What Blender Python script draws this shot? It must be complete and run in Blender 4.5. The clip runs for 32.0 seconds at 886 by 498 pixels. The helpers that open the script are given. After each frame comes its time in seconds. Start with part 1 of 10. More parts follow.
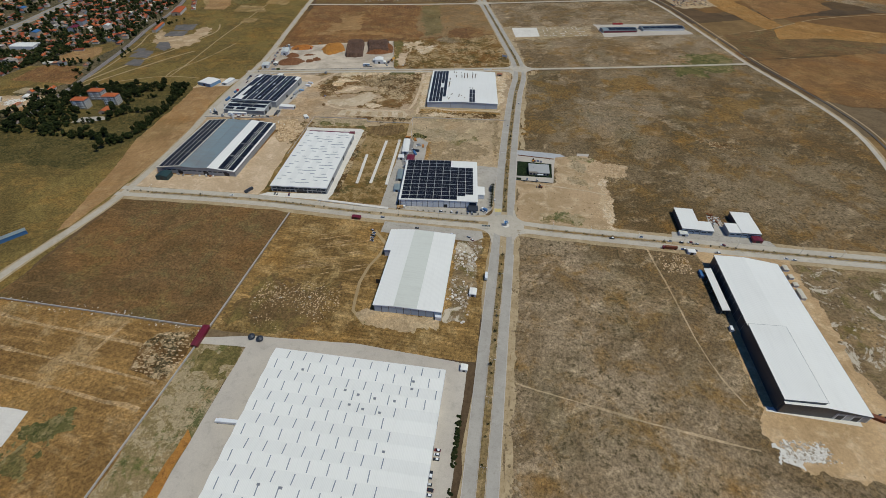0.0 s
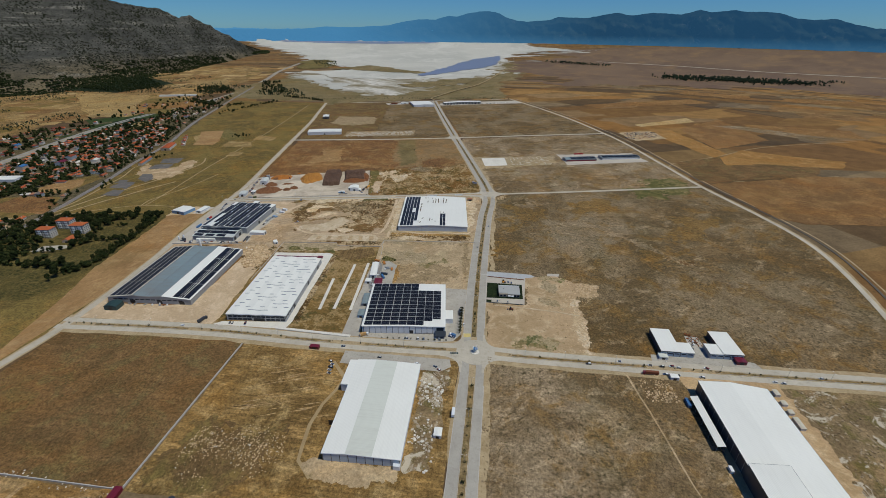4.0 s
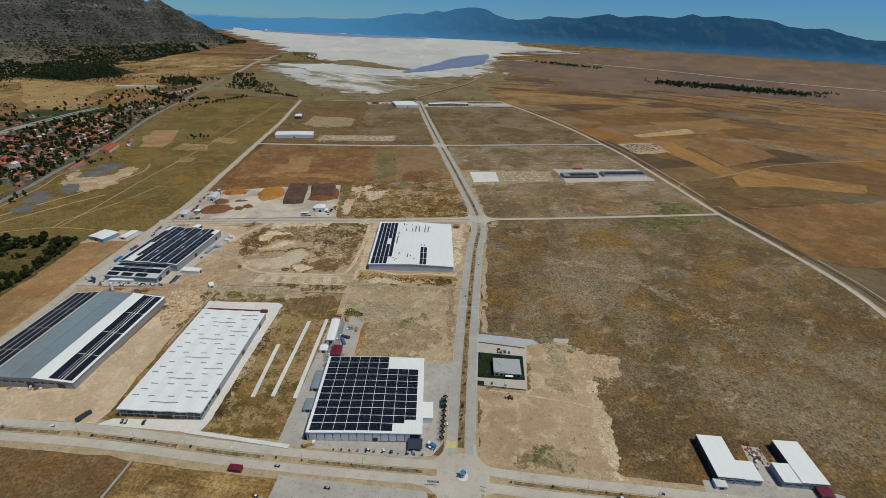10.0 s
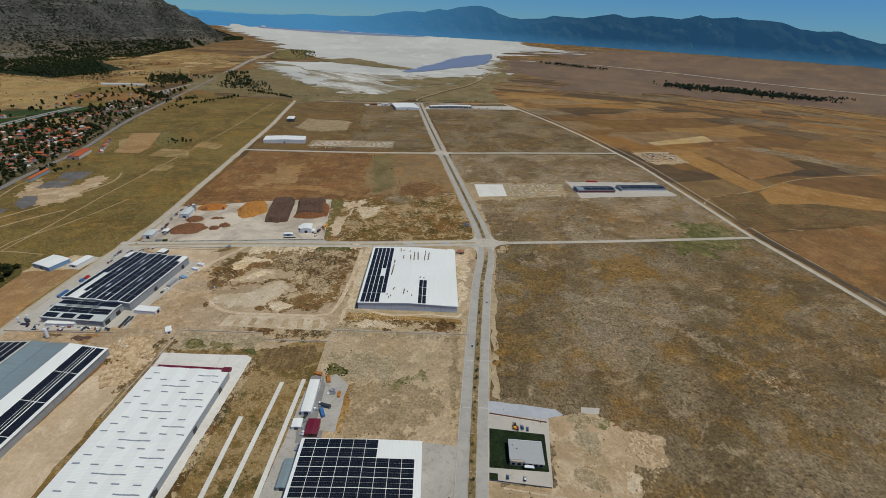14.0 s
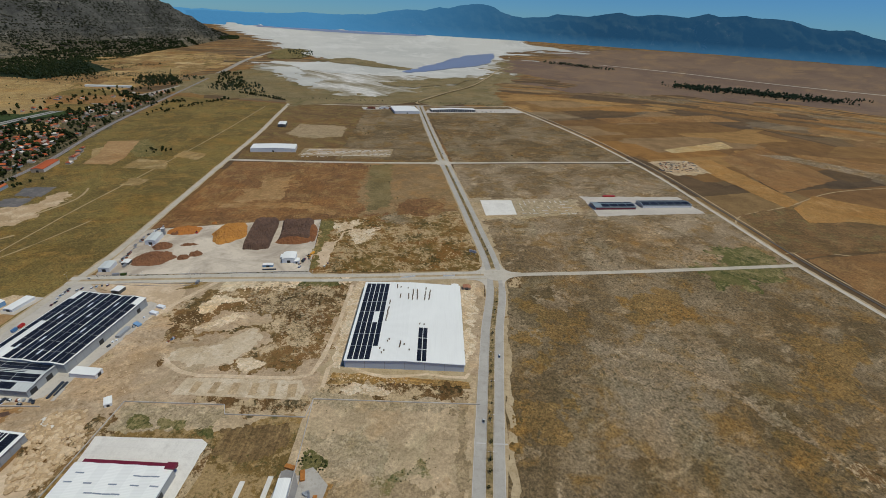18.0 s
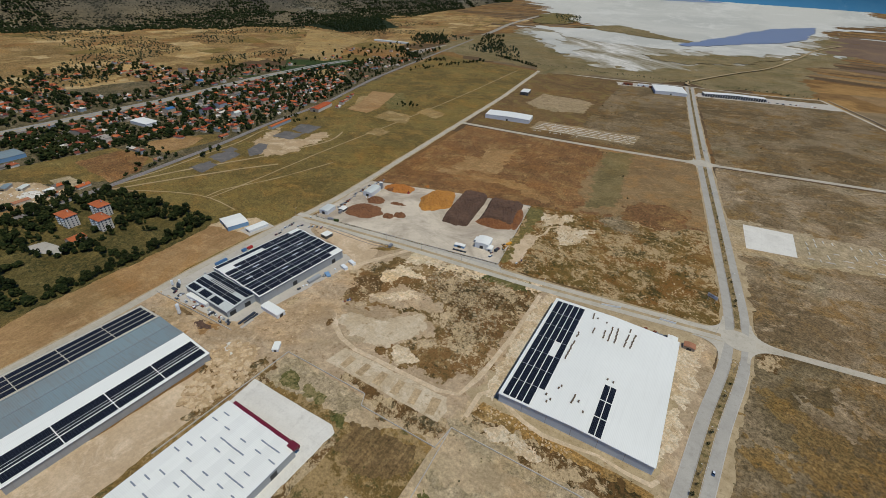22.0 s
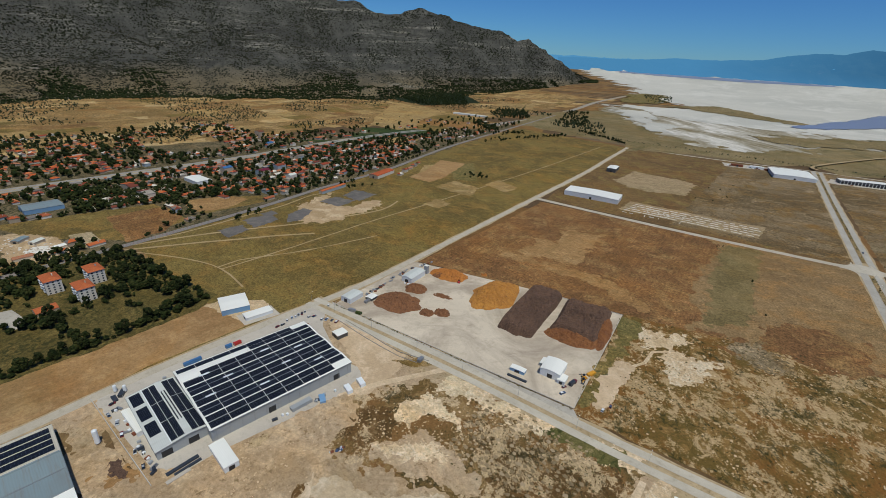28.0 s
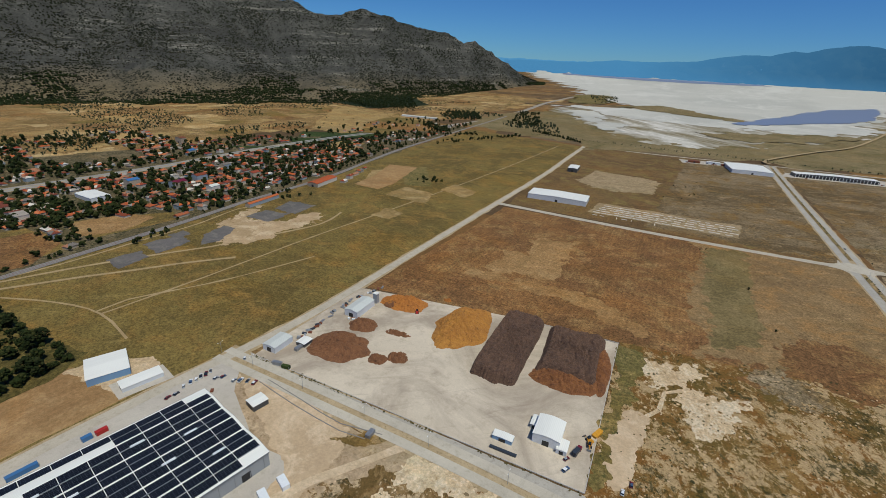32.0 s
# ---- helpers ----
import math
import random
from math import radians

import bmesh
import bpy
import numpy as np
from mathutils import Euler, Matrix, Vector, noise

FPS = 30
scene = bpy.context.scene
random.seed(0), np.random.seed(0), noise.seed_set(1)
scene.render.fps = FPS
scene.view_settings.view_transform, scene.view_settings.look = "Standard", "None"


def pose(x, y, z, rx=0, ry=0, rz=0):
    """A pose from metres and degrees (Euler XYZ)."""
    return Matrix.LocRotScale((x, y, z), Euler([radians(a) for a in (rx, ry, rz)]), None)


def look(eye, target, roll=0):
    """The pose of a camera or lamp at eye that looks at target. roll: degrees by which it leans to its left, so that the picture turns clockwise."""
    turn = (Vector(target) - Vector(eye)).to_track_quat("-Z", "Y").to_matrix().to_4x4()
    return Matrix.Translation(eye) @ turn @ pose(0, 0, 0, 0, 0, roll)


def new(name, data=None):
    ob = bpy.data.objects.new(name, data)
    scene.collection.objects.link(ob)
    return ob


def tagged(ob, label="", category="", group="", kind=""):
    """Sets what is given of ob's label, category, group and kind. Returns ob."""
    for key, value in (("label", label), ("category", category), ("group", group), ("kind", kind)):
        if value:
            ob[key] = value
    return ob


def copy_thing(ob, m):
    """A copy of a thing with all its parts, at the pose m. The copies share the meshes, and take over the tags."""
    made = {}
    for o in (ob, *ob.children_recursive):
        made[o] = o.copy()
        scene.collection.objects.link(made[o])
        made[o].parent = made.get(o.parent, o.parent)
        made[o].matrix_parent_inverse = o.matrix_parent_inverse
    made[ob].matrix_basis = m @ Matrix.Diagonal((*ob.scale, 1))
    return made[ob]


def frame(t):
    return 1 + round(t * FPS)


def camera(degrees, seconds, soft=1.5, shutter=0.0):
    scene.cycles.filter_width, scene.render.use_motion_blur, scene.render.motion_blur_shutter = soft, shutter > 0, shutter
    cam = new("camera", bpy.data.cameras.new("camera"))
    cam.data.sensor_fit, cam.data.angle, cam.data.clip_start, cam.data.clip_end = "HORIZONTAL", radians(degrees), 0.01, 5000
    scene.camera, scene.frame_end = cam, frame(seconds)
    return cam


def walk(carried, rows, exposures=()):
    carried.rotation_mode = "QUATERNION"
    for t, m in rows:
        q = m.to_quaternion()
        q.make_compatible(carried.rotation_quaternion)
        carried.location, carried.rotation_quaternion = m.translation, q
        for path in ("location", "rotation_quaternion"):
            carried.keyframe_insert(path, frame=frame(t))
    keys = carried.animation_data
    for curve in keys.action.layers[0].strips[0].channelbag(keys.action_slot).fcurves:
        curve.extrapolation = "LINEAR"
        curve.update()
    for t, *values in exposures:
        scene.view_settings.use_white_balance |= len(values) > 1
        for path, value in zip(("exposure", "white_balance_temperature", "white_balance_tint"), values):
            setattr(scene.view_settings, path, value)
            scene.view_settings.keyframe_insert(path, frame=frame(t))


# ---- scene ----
cam = camera(89.7, 32.0, soft=0.8)
METRES, EYE, TILT, LEAN, TURN = 694.0, 292.4, -41.4, -0.54, 8.8
ROWS = [
    (0.0, 0.0, 0.0, 0.0, 0.0, 0.0, -0.0),
    (0.5, 0.0052, -0.0043, -0.0052, -0.44, 4.32, 0.07),
    (1.0, 0.0101, -0.0068, -0.0109, -0.61, 8.71, -0.46),
    (1.5, 0.0147, -0.0065, -0.0144, -0.85, 12.97, -0.63),
    (2.0, 0.0187, -0.0036, -0.013, -1.37, 14.94, 1.59),
    (2.5, 0.0224, 0.0018, -0.0086, -1.62, 14.86, 1.36),
    (3.0, 0.0256, 0.0094, -0.002, -1.66, 14.89, 1.44),
    (3.5, 0.0282, 0.0188, 0.0063, -1.63, 14.89, 1.42),
    (5.5, 0.0359, 0.0681, 0.0495, -2.37, 14.79, 1.42),
    (6.0, 0.0372, 0.0808, 0.0606, -2.81, 14.76, 1.24),
    (6.5, 0.0381, 0.0937, 0.0717, -3.16, 14.66, 1.34),
    (7.0, 0.0393, 0.1064, 0.0826, -3.37, 14.56, 1.25),
    (7.5, 0.04, 0.1194, 0.0936, -3.57, 14.51, 1.19),
    (8.0, 0.0409, 0.1324, 0.1046, -3.69, 14.47, 1.2),
    (8.5, 0.0414, 0.1453, 0.1155, -3.74, 14.44, 1.14),
    (9.0, 0.0419, 0.1581, 0.1264, -3.82, 14.42, 1.15),
    (9.5, 0.0424, 0.1711, 0.1373, -3.92, 14.4, 1.0),
    (10.0, 0.0426, 0.1841, 0.1482, -4.0, 14.38, 0.98),
    (10.5, 0.043, 0.1969, 0.1592, -4.03, 14.36, 0.87),
    (11.0, 0.0432, 0.21, 0.1701, -4.1, 14.32, 0.8),
    (11.5, 0.0434, 0.2231, 0.181, -4.12, 14.3, 0.68),
    (12.0, 0.0439, 0.236, 0.1918, -4.15, 14.28, 0.6),
    (12.5, 0.0442, 0.249, 0.2028, -4.18, 14.27, 0.56),
    (13.0, 0.0446, 0.2621, 0.2138, -4.2, 14.24, 0.52),
    (13.5, 0.0451, 0.2752, 0.2247, -4.24, 14.22, 0.51),
    (14.0, 0.0456, 0.2882, 0.2357, -4.23, 14.24, 0.42),
    (14.5, 0.0462, 0.3011, 0.2468, -4.25, 14.33, 0.38),
    (16.5, 0.0481, 0.3521, 0.2913, -4.21, 14.23, 0.35),
    (17.0, 0.0483, 0.3648, 0.3025, -4.18, 14.21, 0.44),
    (17.5, 0.0484, 0.3775, 0.3137, -4.19, 14.15, 0.33),
    (18.0, 0.049, 0.3903, 0.325, -4.18, 14.1, 0.35),
    (18.5, 0.0491, 0.4032, 0.336, -4.2, 14.1, 0.29),
    (19.0, 0.0496, 0.4158, 0.3472, -4.12, 14.01, 0.25),
    (19.5, 0.0499, 0.4287, 0.3582, -1.65, 13.78, -2.04),
    (20.0, 0.0502, 0.4422, 0.3675, 4.28, 11.88, -7.03),
    (20.5, 0.0504, 0.4565, 0.3759, 9.9, 8.47, -11.63),
    (21.0, 0.0496, 0.4716, 0.3839, 14.27, 5.91, -15.12),
    (21.5, 0.0479, 0.4871, 0.3915, 17.62, 5.03, -17.7),
    (22.0, 0.0453, 0.5032, 0.3986, 19.73, 6.58, -19.41),
    (22.5, 0.0421, 0.5191, 0.4061, 21.36, 10.17, -20.7),
    (23.0, 0.0379, 0.535, 0.4134, 22.94, 12.38, -21.78),
    (23.5, 0.0331, 0.5507, 0.4204, 24.32, 12.31, -22.62),
    (24.0, 0.0277, 0.5663, 0.4273, 24.84, 12.15, -23.0),
    (24.5, 0.0218, 0.5818, 0.4341, 25.02, 12.05, -23.28),
    (25.0, 0.0154, 0.5968, 0.4407, 26.97, 11.47, -24.79),
    (25.5, 0.0085, 0.6115, 0.4477, 27.73, 12.3, -25.26),
    (27.5, -0.0232, 0.6665, 0.4739, 28.28, 11.68, -25.78),
    (28.0, -0.0318, 0.6804, 0.4801, 28.39, 12.16, -25.74),
    (28.5, -0.0409, 0.694, 0.4863, 28.54, 12.44, -25.71),
    (29.0, -0.05, 0.7074, 0.4925, 29.36, 12.09, -26.0),
    (29.5, -0.0595, 0.7207, 0.4982, 29.28, 11.93, -25.94),
    (30.0, -0.0692, 0.7338, 0.5039, 27.8, 12.62, -25.03),
    (30.5, -0.0791, 0.7469, 0.5097, 26.54, 13.33, -24.34),
    (31.0, -0.0893, 0.7598, 0.5154, 25.24, 13.97, -23.51),
    (32.0, -0.1082, 0.7852, 0.5263, 22.96, 15.03, -21.74),
]
EXPO, SUN_STRENGTH, SKY_STRENGTH = -0.22, 3.0, 0.072
SKY_TINT = (0.32, 0.665, 1.06, 1.0)
walk(cam, [(t, pose(0, 0, EYE, TILT, LEAN, TURN) @ pose(METRES * x, METRES * y, METRES * z, 90 + pitch, roll, yaw)) for t, x, y, z, yaw, pitch, roll in ROWS],
     exposures=[(0.0, EXPO), (14.0, EXPO + 0.05), (24.0, EXPO + 0.1), (32.0, EXPO + 0.16)])

# ---- light: high summer sun from the east, clear sky ----
SUN_EL, SUN_AZ = 65.0, 106.0          # degrees; azimuth clockwise from +y
world = bpy.data.worlds.new("sky")
scene.world = world
world.use_nodes = True
wn = world.node_tree.nodes
sky = wn.new("ShaderNodeTexSky")
sky.sky_type = 'NISHITA'
sky.sun_disc = False
sky.sun_elevation = radians(SUN_EL)
sky.sun_rotation = radians(SUN_AZ)
sky.altitude = 900
sky.dust_density = 0.0
sky.ozone_density = 5.0
bg = wn["Background"]
bg.inputs["Strength"].default_value = SKY_STRENGTH
tint = wn.new("ShaderNodeMix")
tint.data_type = 'RGBA'
tint.blend_type = 'MULTIPLY'
tint.inputs[0].default_value = 1.0
tint.inputs[7].default_value = SKY_TINT
world.node_tree.links.new(sky.outputs[0], tint.inputs[6])
world.node_tree.links.new(tint.outputs[2], bg.inputs["Color"])
sun_data = bpy.data.lights.new("sun", 'SUN')
sun_data.energy = SUN_STRENGTH
sun_data.angle = radians(0.53)
sun_data.color = (1.0, 1.0, 0.89)
sun = new("sun", sun_data)
se, sa = radians(SUN_EL), radians(SUN_AZ)
sun.matrix_world = look((0, 0, 900), (-math.cos(se) * math.sin(sa), -math.cos(se) * math.cos(sa), 900 - math.sin(se)))

# ---- geometry helpers ----
EYE0 = Vector((-60.0, 350.0, 255.0))   # the land beyond NEAR is drawn in towards this point, so that it ends within the lens's reach
NEAR, FAR = 2000.0, 4400.0


def lay(x, y, z=0.0):
    """Place of a point of the plan; land far off is drawn in and rises with distance."""
    dx, dy = x - EYE0.x, y - EYE0.y
    r = math.hypot(dx, dy)
    if r <= NEAR:
        return Vector((x, y, z))
    s = (NEAR + (FAR - NEAR) * (1 - math.exp(-(r - NEAR) / (FAR - NEAR)))) / r
    return Vector((EYE0.x + dx * s, EYE0.y + dy * s, EYE0.z + (z - EYE0.z) * s))


def lin(r, g, b):
    """Linear colour from 0..255 values."""
    return tuple(((c / 255) / 12.92 if c < 11 else (((c / 255) + 0.055) / 1.055) ** 2.4) for c in (r, g, b)) + (1.0,)


class Geo:
    """Gathers faces for one mesh."""
    def __init__(self):
        self.v, self.f, self.m = [], [], []

    def face(self, pts, mat=0):
        n = len(self.v)
        self.v.extend(tuple(p) for p in pts)
        self.f.append(tuple(range(n, n + len(pts))))
        self.m.append(mat)
        return self

    def box(self, x0, y0, z0, x1, y1, z1, mat=0, mx=None):
        p = [(x0, y0, z0), (x1, y0, z0), (x1, y1, z0), (x0, y1, z0), (x0, y0, z1), (x1, y0, z1), (x1, y1, z1), (x0, y1, z1)]
        if mx is not None:
            p = [tuple(mx @ Vector(q)) for q in p]
        n = len(self.v)
        self.v.extend(p)
        for a in ((0, 3, 2, 1), (4, 5, 6, 7), (0, 1, 5, 4), (1, 2, 6, 5), (2, 3, 7, 6), (3, 0, 4, 7)):
            self.f.append(tuple(n + i for i in a))
            self.m.append(mat)
        return self

    def slab(self, top, thick, mat=0):
        """A flat plate: its upper outline (counter-clockwise from above) and its thickness downwards."""
        n, k = len(self.v), len(top)
        self.v.extend(tuple(p) for p in top)
        self.v.extend((p[0], p[1], p[2] - thick) for p in top)
        self.f.append(tuple(range(n, n + k)))
        self.f.append(tuple(range(n + 2 * k - 1, n + k - 1, -1)))
        self.m += [mat, mat]
        for i in range(k):
            j = (i + 1) % k
            self.f.append((n + i, n + k + i, n + k + j, n + j))
            self.m.append(mat)
        return self

    def tube(self, a, b, r0, r1, sides=6, mat=0):
        a, b = Vector(a), Vector(b)
        q = (b - a).to_track_quat('Z', 'Y')
        n = len(self.v)
        for c, r in ((a, r0), (b, r1)):
            for i in range(sides):
                w = 2 * math.pi * i / sides
                self.v.append(tuple(c + q @ Vector((r * math.cos(w), r * math.sin(w), 0))))
        for i in range(sides):
            j = (i + 1) % sides
            self.f.append((n + i, n + j, n + sides + j, n + sides + i))
            self.m.append(mat)
        self.f.append(tuple(range(n + sides, n + 2 * sides)))
        self.f.append(tuple(range(n + sides - 1, n - 1, -1)))
        self.m += [mat, mat]
        return self

    def blob(self, c, rx, ry, rz, rng, rough=0.25, mat=0):
        """A lumpy clump of 20 faces."""
        n = len(self.v)
        for p in ICO_V:
            k = 1 + rng.uniform(-rough, rough)
            self.v.append((c[0] + p[0] * rx * k, c[1] + p[1] * ry * k, c[2] + p[2] * rz * k))
        self.f.extend((n + a, n + b, n + d) for a, b, d in ICO_F)
        self.m += [mat] * 20
        return self

    def mesh(self, name, mats, smooth=False):
        me = bpy.data.meshes.new(name)
        me.from_pydata(self.v, [], self.f)
        for m in (mats if isinstance(mats, (list, tuple)) else [mats]):
            me.materials.append(m)
        if any(self.m):
            me.polygons.foreach_set("material_index", self.m)
        if smooth:
            me.polygons.foreach_set("use_smooth", [True] * len(self.f))
        me.update()
        return me


def ico():
    b = bmesh.new()
    bmesh.ops.create_icosphere(b, subdivisions=1, radius=1)
    v = [tuple(p.co) for p in b.verts]
    f = [tuple(q.index for q in p.verts) for p in b.faces]
    b.free()
    return v, f


ICO_V, ICO_F = ico()


def thing(name, label, category, group="", m=None, kind=""):
    ob = tagged(new(name), label, category, group, kind)
    ob.empty_display_size = 1
    if m is not None:
        ob.matrix_basis = m
    return ob


def part(name, geo, material, parent, label="", smooth=False, m=None):
    """One mesh object under a thing or a part; geo: a Geo or a mesh to share."""
    me = geo if isinstance(geo, bpy.types.Mesh) else geo.mesh(name, material, smooth)
    ob = new(name, me)
    ob.parent = parent
    if m is not None:
        ob.matrix_basis = m
    if label:
        ob["label"] = label
    return ob


def solid(name, geo, material, label, category="", kind="structure", group="", smooth=False):
    return tagged(new(name, geo.mesh(name, material, smooth)), label, category, group, kind)


# ---- materials ----
def nodes_of(name):
    m = bpy.data.materials.new(name)
    m.use_nodes = True
    nt = m.node_tree
    return m, nt, nt.nodes["Principled BSDF"]


def add(nt, kind, **sets):
    n = nt.nodes.new(kind)
    for k, v in sets.items():
        if k == "op":
            n.operation = v
        elif k == "blend":
            n.blend_type = v
        elif k == "feature":
            n.feature = v
        else:
            n.inputs[k].default_value = v
    return n


def noise_of(nt, vec, scale, detail=4.0, rough=0.6, distort=0.0):
    n = add(nt, "ShaderNodeTexNoise", Scale=scale, Detail=detail, Roughness=rough, Distortion=distort)
    nt.links.new(vec, n.inputs["Vector"])
    return n.outputs["Fac"]


def band(nt, val, lo, hi):
    n = nt.nodes.new("ShaderNodeMapRange")
    n.inputs["From Min"].default_value, n.inputs["From Max"].default_value = lo, hi
    nt.links.new(val, n.inputs["Value"])
    return n.outputs["Result"]


def mix(nt, fac, a, b, blend='MIX'):
    n = nt.nodes.new("ShaderNodeMix")
    n.data_type = 'RGBA'
    n.blend_type = blend
    for k, v in (("Factor", fac), ("A", a), ("B", b)):
        socket = n.inputs[0] if k == "Factor" else [s for s in n.inputs if s.name == k and s.type == 'RGBA'][0]
        if isinstance(v, (tuple, float, int)):
            socket.default_value = v
        else:
            nt.links.new(v, socket)
    return [s for s in n.outputs if s.type == 'RGBA'][0]


def times(nt, a, b, op='MULTIPLY'):
    n = add(nt, "ShaderNodeMath", op=op)
    for i, v in enumerate((a, b)):
        if isinstance(v, (int, float)):
            n.inputs[i].default_value = v
        else:
            nt.links.new(v, n.inputs[i])
    return n.outputs[0]


def bump(nt, bsdf, height, dist, strength=0.6):
    b = add(nt, "ShaderNodeBump", Strength=strength, Distance=dist)
    nt.links.new(height, b.inputs["Height"])
    nt.links.new(b.outputs[0], bsdf.inputs["Normal"])


def place_of(nt, rot=0.0, sx=1.0, sy=1.0, where="Position"):
    """World position, turned and stretched."""
    g = nt.nodes.new("ShaderNodeNewGeometry")
    mp = nt.nodes.new("ShaderNodeMapping")
    mp.vector_type = 'TEXTURE'
    mp.inputs["Rotation"].default_value = (0, 0, radians(rot))
    mp.inputs["Scale"].default_value = (1 / sx, 1 / sy, 1)
    nt.links.new(g.outputs[where], mp.inputs["Vector"])
    return mp.outputs[0]


def field_mat(name, c1, c2, c3, bush=None, bare=None, furrow=0.0, turn=0.0, big=0.012, bare_at=(0.56, 0.62), bush_at=(0.6, 0.68), tuft=0.35, pale=0.3, sweep=None):
    """Dry open land: two broad tones and a third in patches, tufts of grass, furrows, bare soil and low bushes."""
    m, nt, b = nodes_of(name)
    p = place_of(nt)
    wide = noise_of(nt, p, big, 6, 0.66, 0.8)
    col = mix(nt, band(nt, wide, 0.42, 0.58), lin(*c1), lin(*c2))
    mid = noise_of(nt, p, big * 3.1, 8, 0.72, 0.5)
    col = mix(nt, band(nt, mid, 0.50, 0.62), col, lin(*c3))
    if tuft > 0.12:
        drift = noise_of(nt, place_of(nt, turn + 38, 0.03, 0.06) if sweep is None else place_of(nt, sweep, 0.018, 0.08), 1.0, 7, 0.74, 0.6)
        col = mix(nt, times(nt, band(nt, drift, 0.54, 0.68), pale), col, tuple(min(1.0, c * 1.7 + 0.02) for c in lin(*c1)[:3]) + (1,))
        gloom = noise_of(nt, p, 0.05, 7, 0.76, 0.4)
        col = mix(nt, times(nt, band(nt, gloom, 0.54, 0.66), tuft * 0.7), col, tuple(c * 0.5 for c in lin(*c2)[:3]) + (1,))
        for rot, size, low, high, much, tint in ((17, 0.0075, 0.50, 0.66, 0.8, (1.13, 0.99, 0.78)), (73, 0.011, 0.52, 0.68, 0.75, (0.78, 0.84, 0.80)), (131, 0.02, 0.55, 0.70, 0.5, (1.2, 1.2, 1.26))):
            blot = noise_of(nt, place_of(nt, rot, 0.8, 1.2), size, 8, 0.7, 0.7)
            col = mix(nt, times(nt, band(nt, blot, low, high), much), col, mix(nt, 1.0, col, tint + (1,), 'MULTIPLY'))
    fine = noise_of(nt, p, 0.42, 8, 0.85)
    grain = noise_of(nt, p, 0.13, 6, 0.75)
    col = mix(nt, 1.0, col, mix(nt, band(nt, fine, 0.39, 0.61), (1 - min(0.8, 1.3 * tuft),) * 3 + (1,), (1 + 1.3 * tuft,) * 3 + (1,)), 'MULTIPLY')
    g = 0.5 * tuft
    col = mix(nt, 1.0, col, mix(nt, band(nt, grain, 0.36, 0.64), (1 - g,) * 3 + (1,), (1 + g,) * 3 + (1,)), 'MULTIPLY')
    if furrow:
        rows = noise_of(nt, place_of(nt, turn, 0.4, 0.012), 1.0, 4, 0.65)
        col = mix(nt, 1.0, col, mix(nt, band(nt, rows, 0.38, 0.62), (1 - furrow,) * 3 + (1,), (1 + furrow,) * 3 + (1,)), 'MULTIPLY')
    if bare:
        bn = noise_of(nt, p, big * 2.0, 9, 0.7, 1.0)
        col = mix(nt, band(nt, bn, *bare_at), col, mix(nt, band(nt, fine, 0.3, 0.7), tuple(c * 0.8 for c in lin(*bare)[:3]) + (1,), lin(*bare)))
    if bush:
        sp = noise_of(nt, p, 0.2, 6, 0.75)
        sel = noise_of(nt, p, big * 1.7, 4, 0.6)
        amount = times(nt, band(nt, sp, *bush_at), band(nt, sel, 0.40, 0.54))
        col = mix(nt, amount, col, lin(*bush))
    nt.links.new(col, b.inputs["Base Color"])
    b.inputs["Roughness"].default_value = 0.95
    b.inputs["Specular IOR Level"].default_value = 0.15
    bump(nt, b, fine, 0.6, 0.6)
    return m


def scrub_mat(name, c1, c2, c3, pale, dark, turn=20.0, much=0.5):
    """Overgrown dug land: brown, olive and tan mottling, ragged flecks of bare sand and dark shrubs, drawn out along one way."""
    m, nt, b = nodes_of(name)
    p = place_of(nt)
    q = place_of(nt, turn, 1.0, 0.8)
    a = noise_of(nt, q, 0.022, 7, 0.68, 0.6)
    col = mix(nt, band(nt, a, 0.42, 0.56), lin(*c1), lin(*c2))
    a2 = noise_of(nt, q, 0.05, 7, 0.72, 0.8)
    col = mix(nt, band(nt, a2, 0.52, 0.60), col, lin(*c3))
    area = noise_of(nt, p, 0.013, 4, 0.6, 0.5)
    mid = noise_of(nt, p, 0.055, 5, 0.7, 0.6)
    drift = times(nt, times(nt, area, 0.55), times(nt, mid, 0.75), 'ADD')
    for size, low, amount in ((0.16, 1.19, 0.85), (0.5, 1.21, 0.7)):
        fl = noise_of(nt, q, size, 8, 0.74, 0.6)
        col = mix(nt, times(nt, band(nt, times(nt, drift, fl, 'ADD'), low - 0.06 * much, low + 0.045 - 0.06 * much), amount), col, mix(nt, band(nt, fl, 0.4, 0.6), tuple(c * 0.72 for c in lin(*pale)[:3]) + (1,), lin(*pale)))
    fl2 = noise_of(nt, q, 0.25, 8, 0.78, 0.5)
    ar2 = noise_of(nt, p, 0.035, 5, 0.65)
    col = mix(nt, times(nt, band(nt, times(nt, fl2, times(nt, ar2, 0.8), 'ADD'), 0.94, 1.04), 0.85), col, lin(*dark))
    fine = noise_of(nt, p, 0.5, 7, 0.82)
    col = mix(nt, 1.0, col, mix(nt, band(nt, fine, 0.36, 0.64), (0.66,) * 3 + (1,), (1.32,) * 3 + (1,)), 'MULTIPLY')
    nt.links.new(col, b.inputs["Base Color"])
    b.inputs["Roughness"].default_value = 0.95
    b.inputs["Specular IOR Level"].default_value = 0.12
    bump(nt, b, fl2, 1.2, 0.6)
    return m


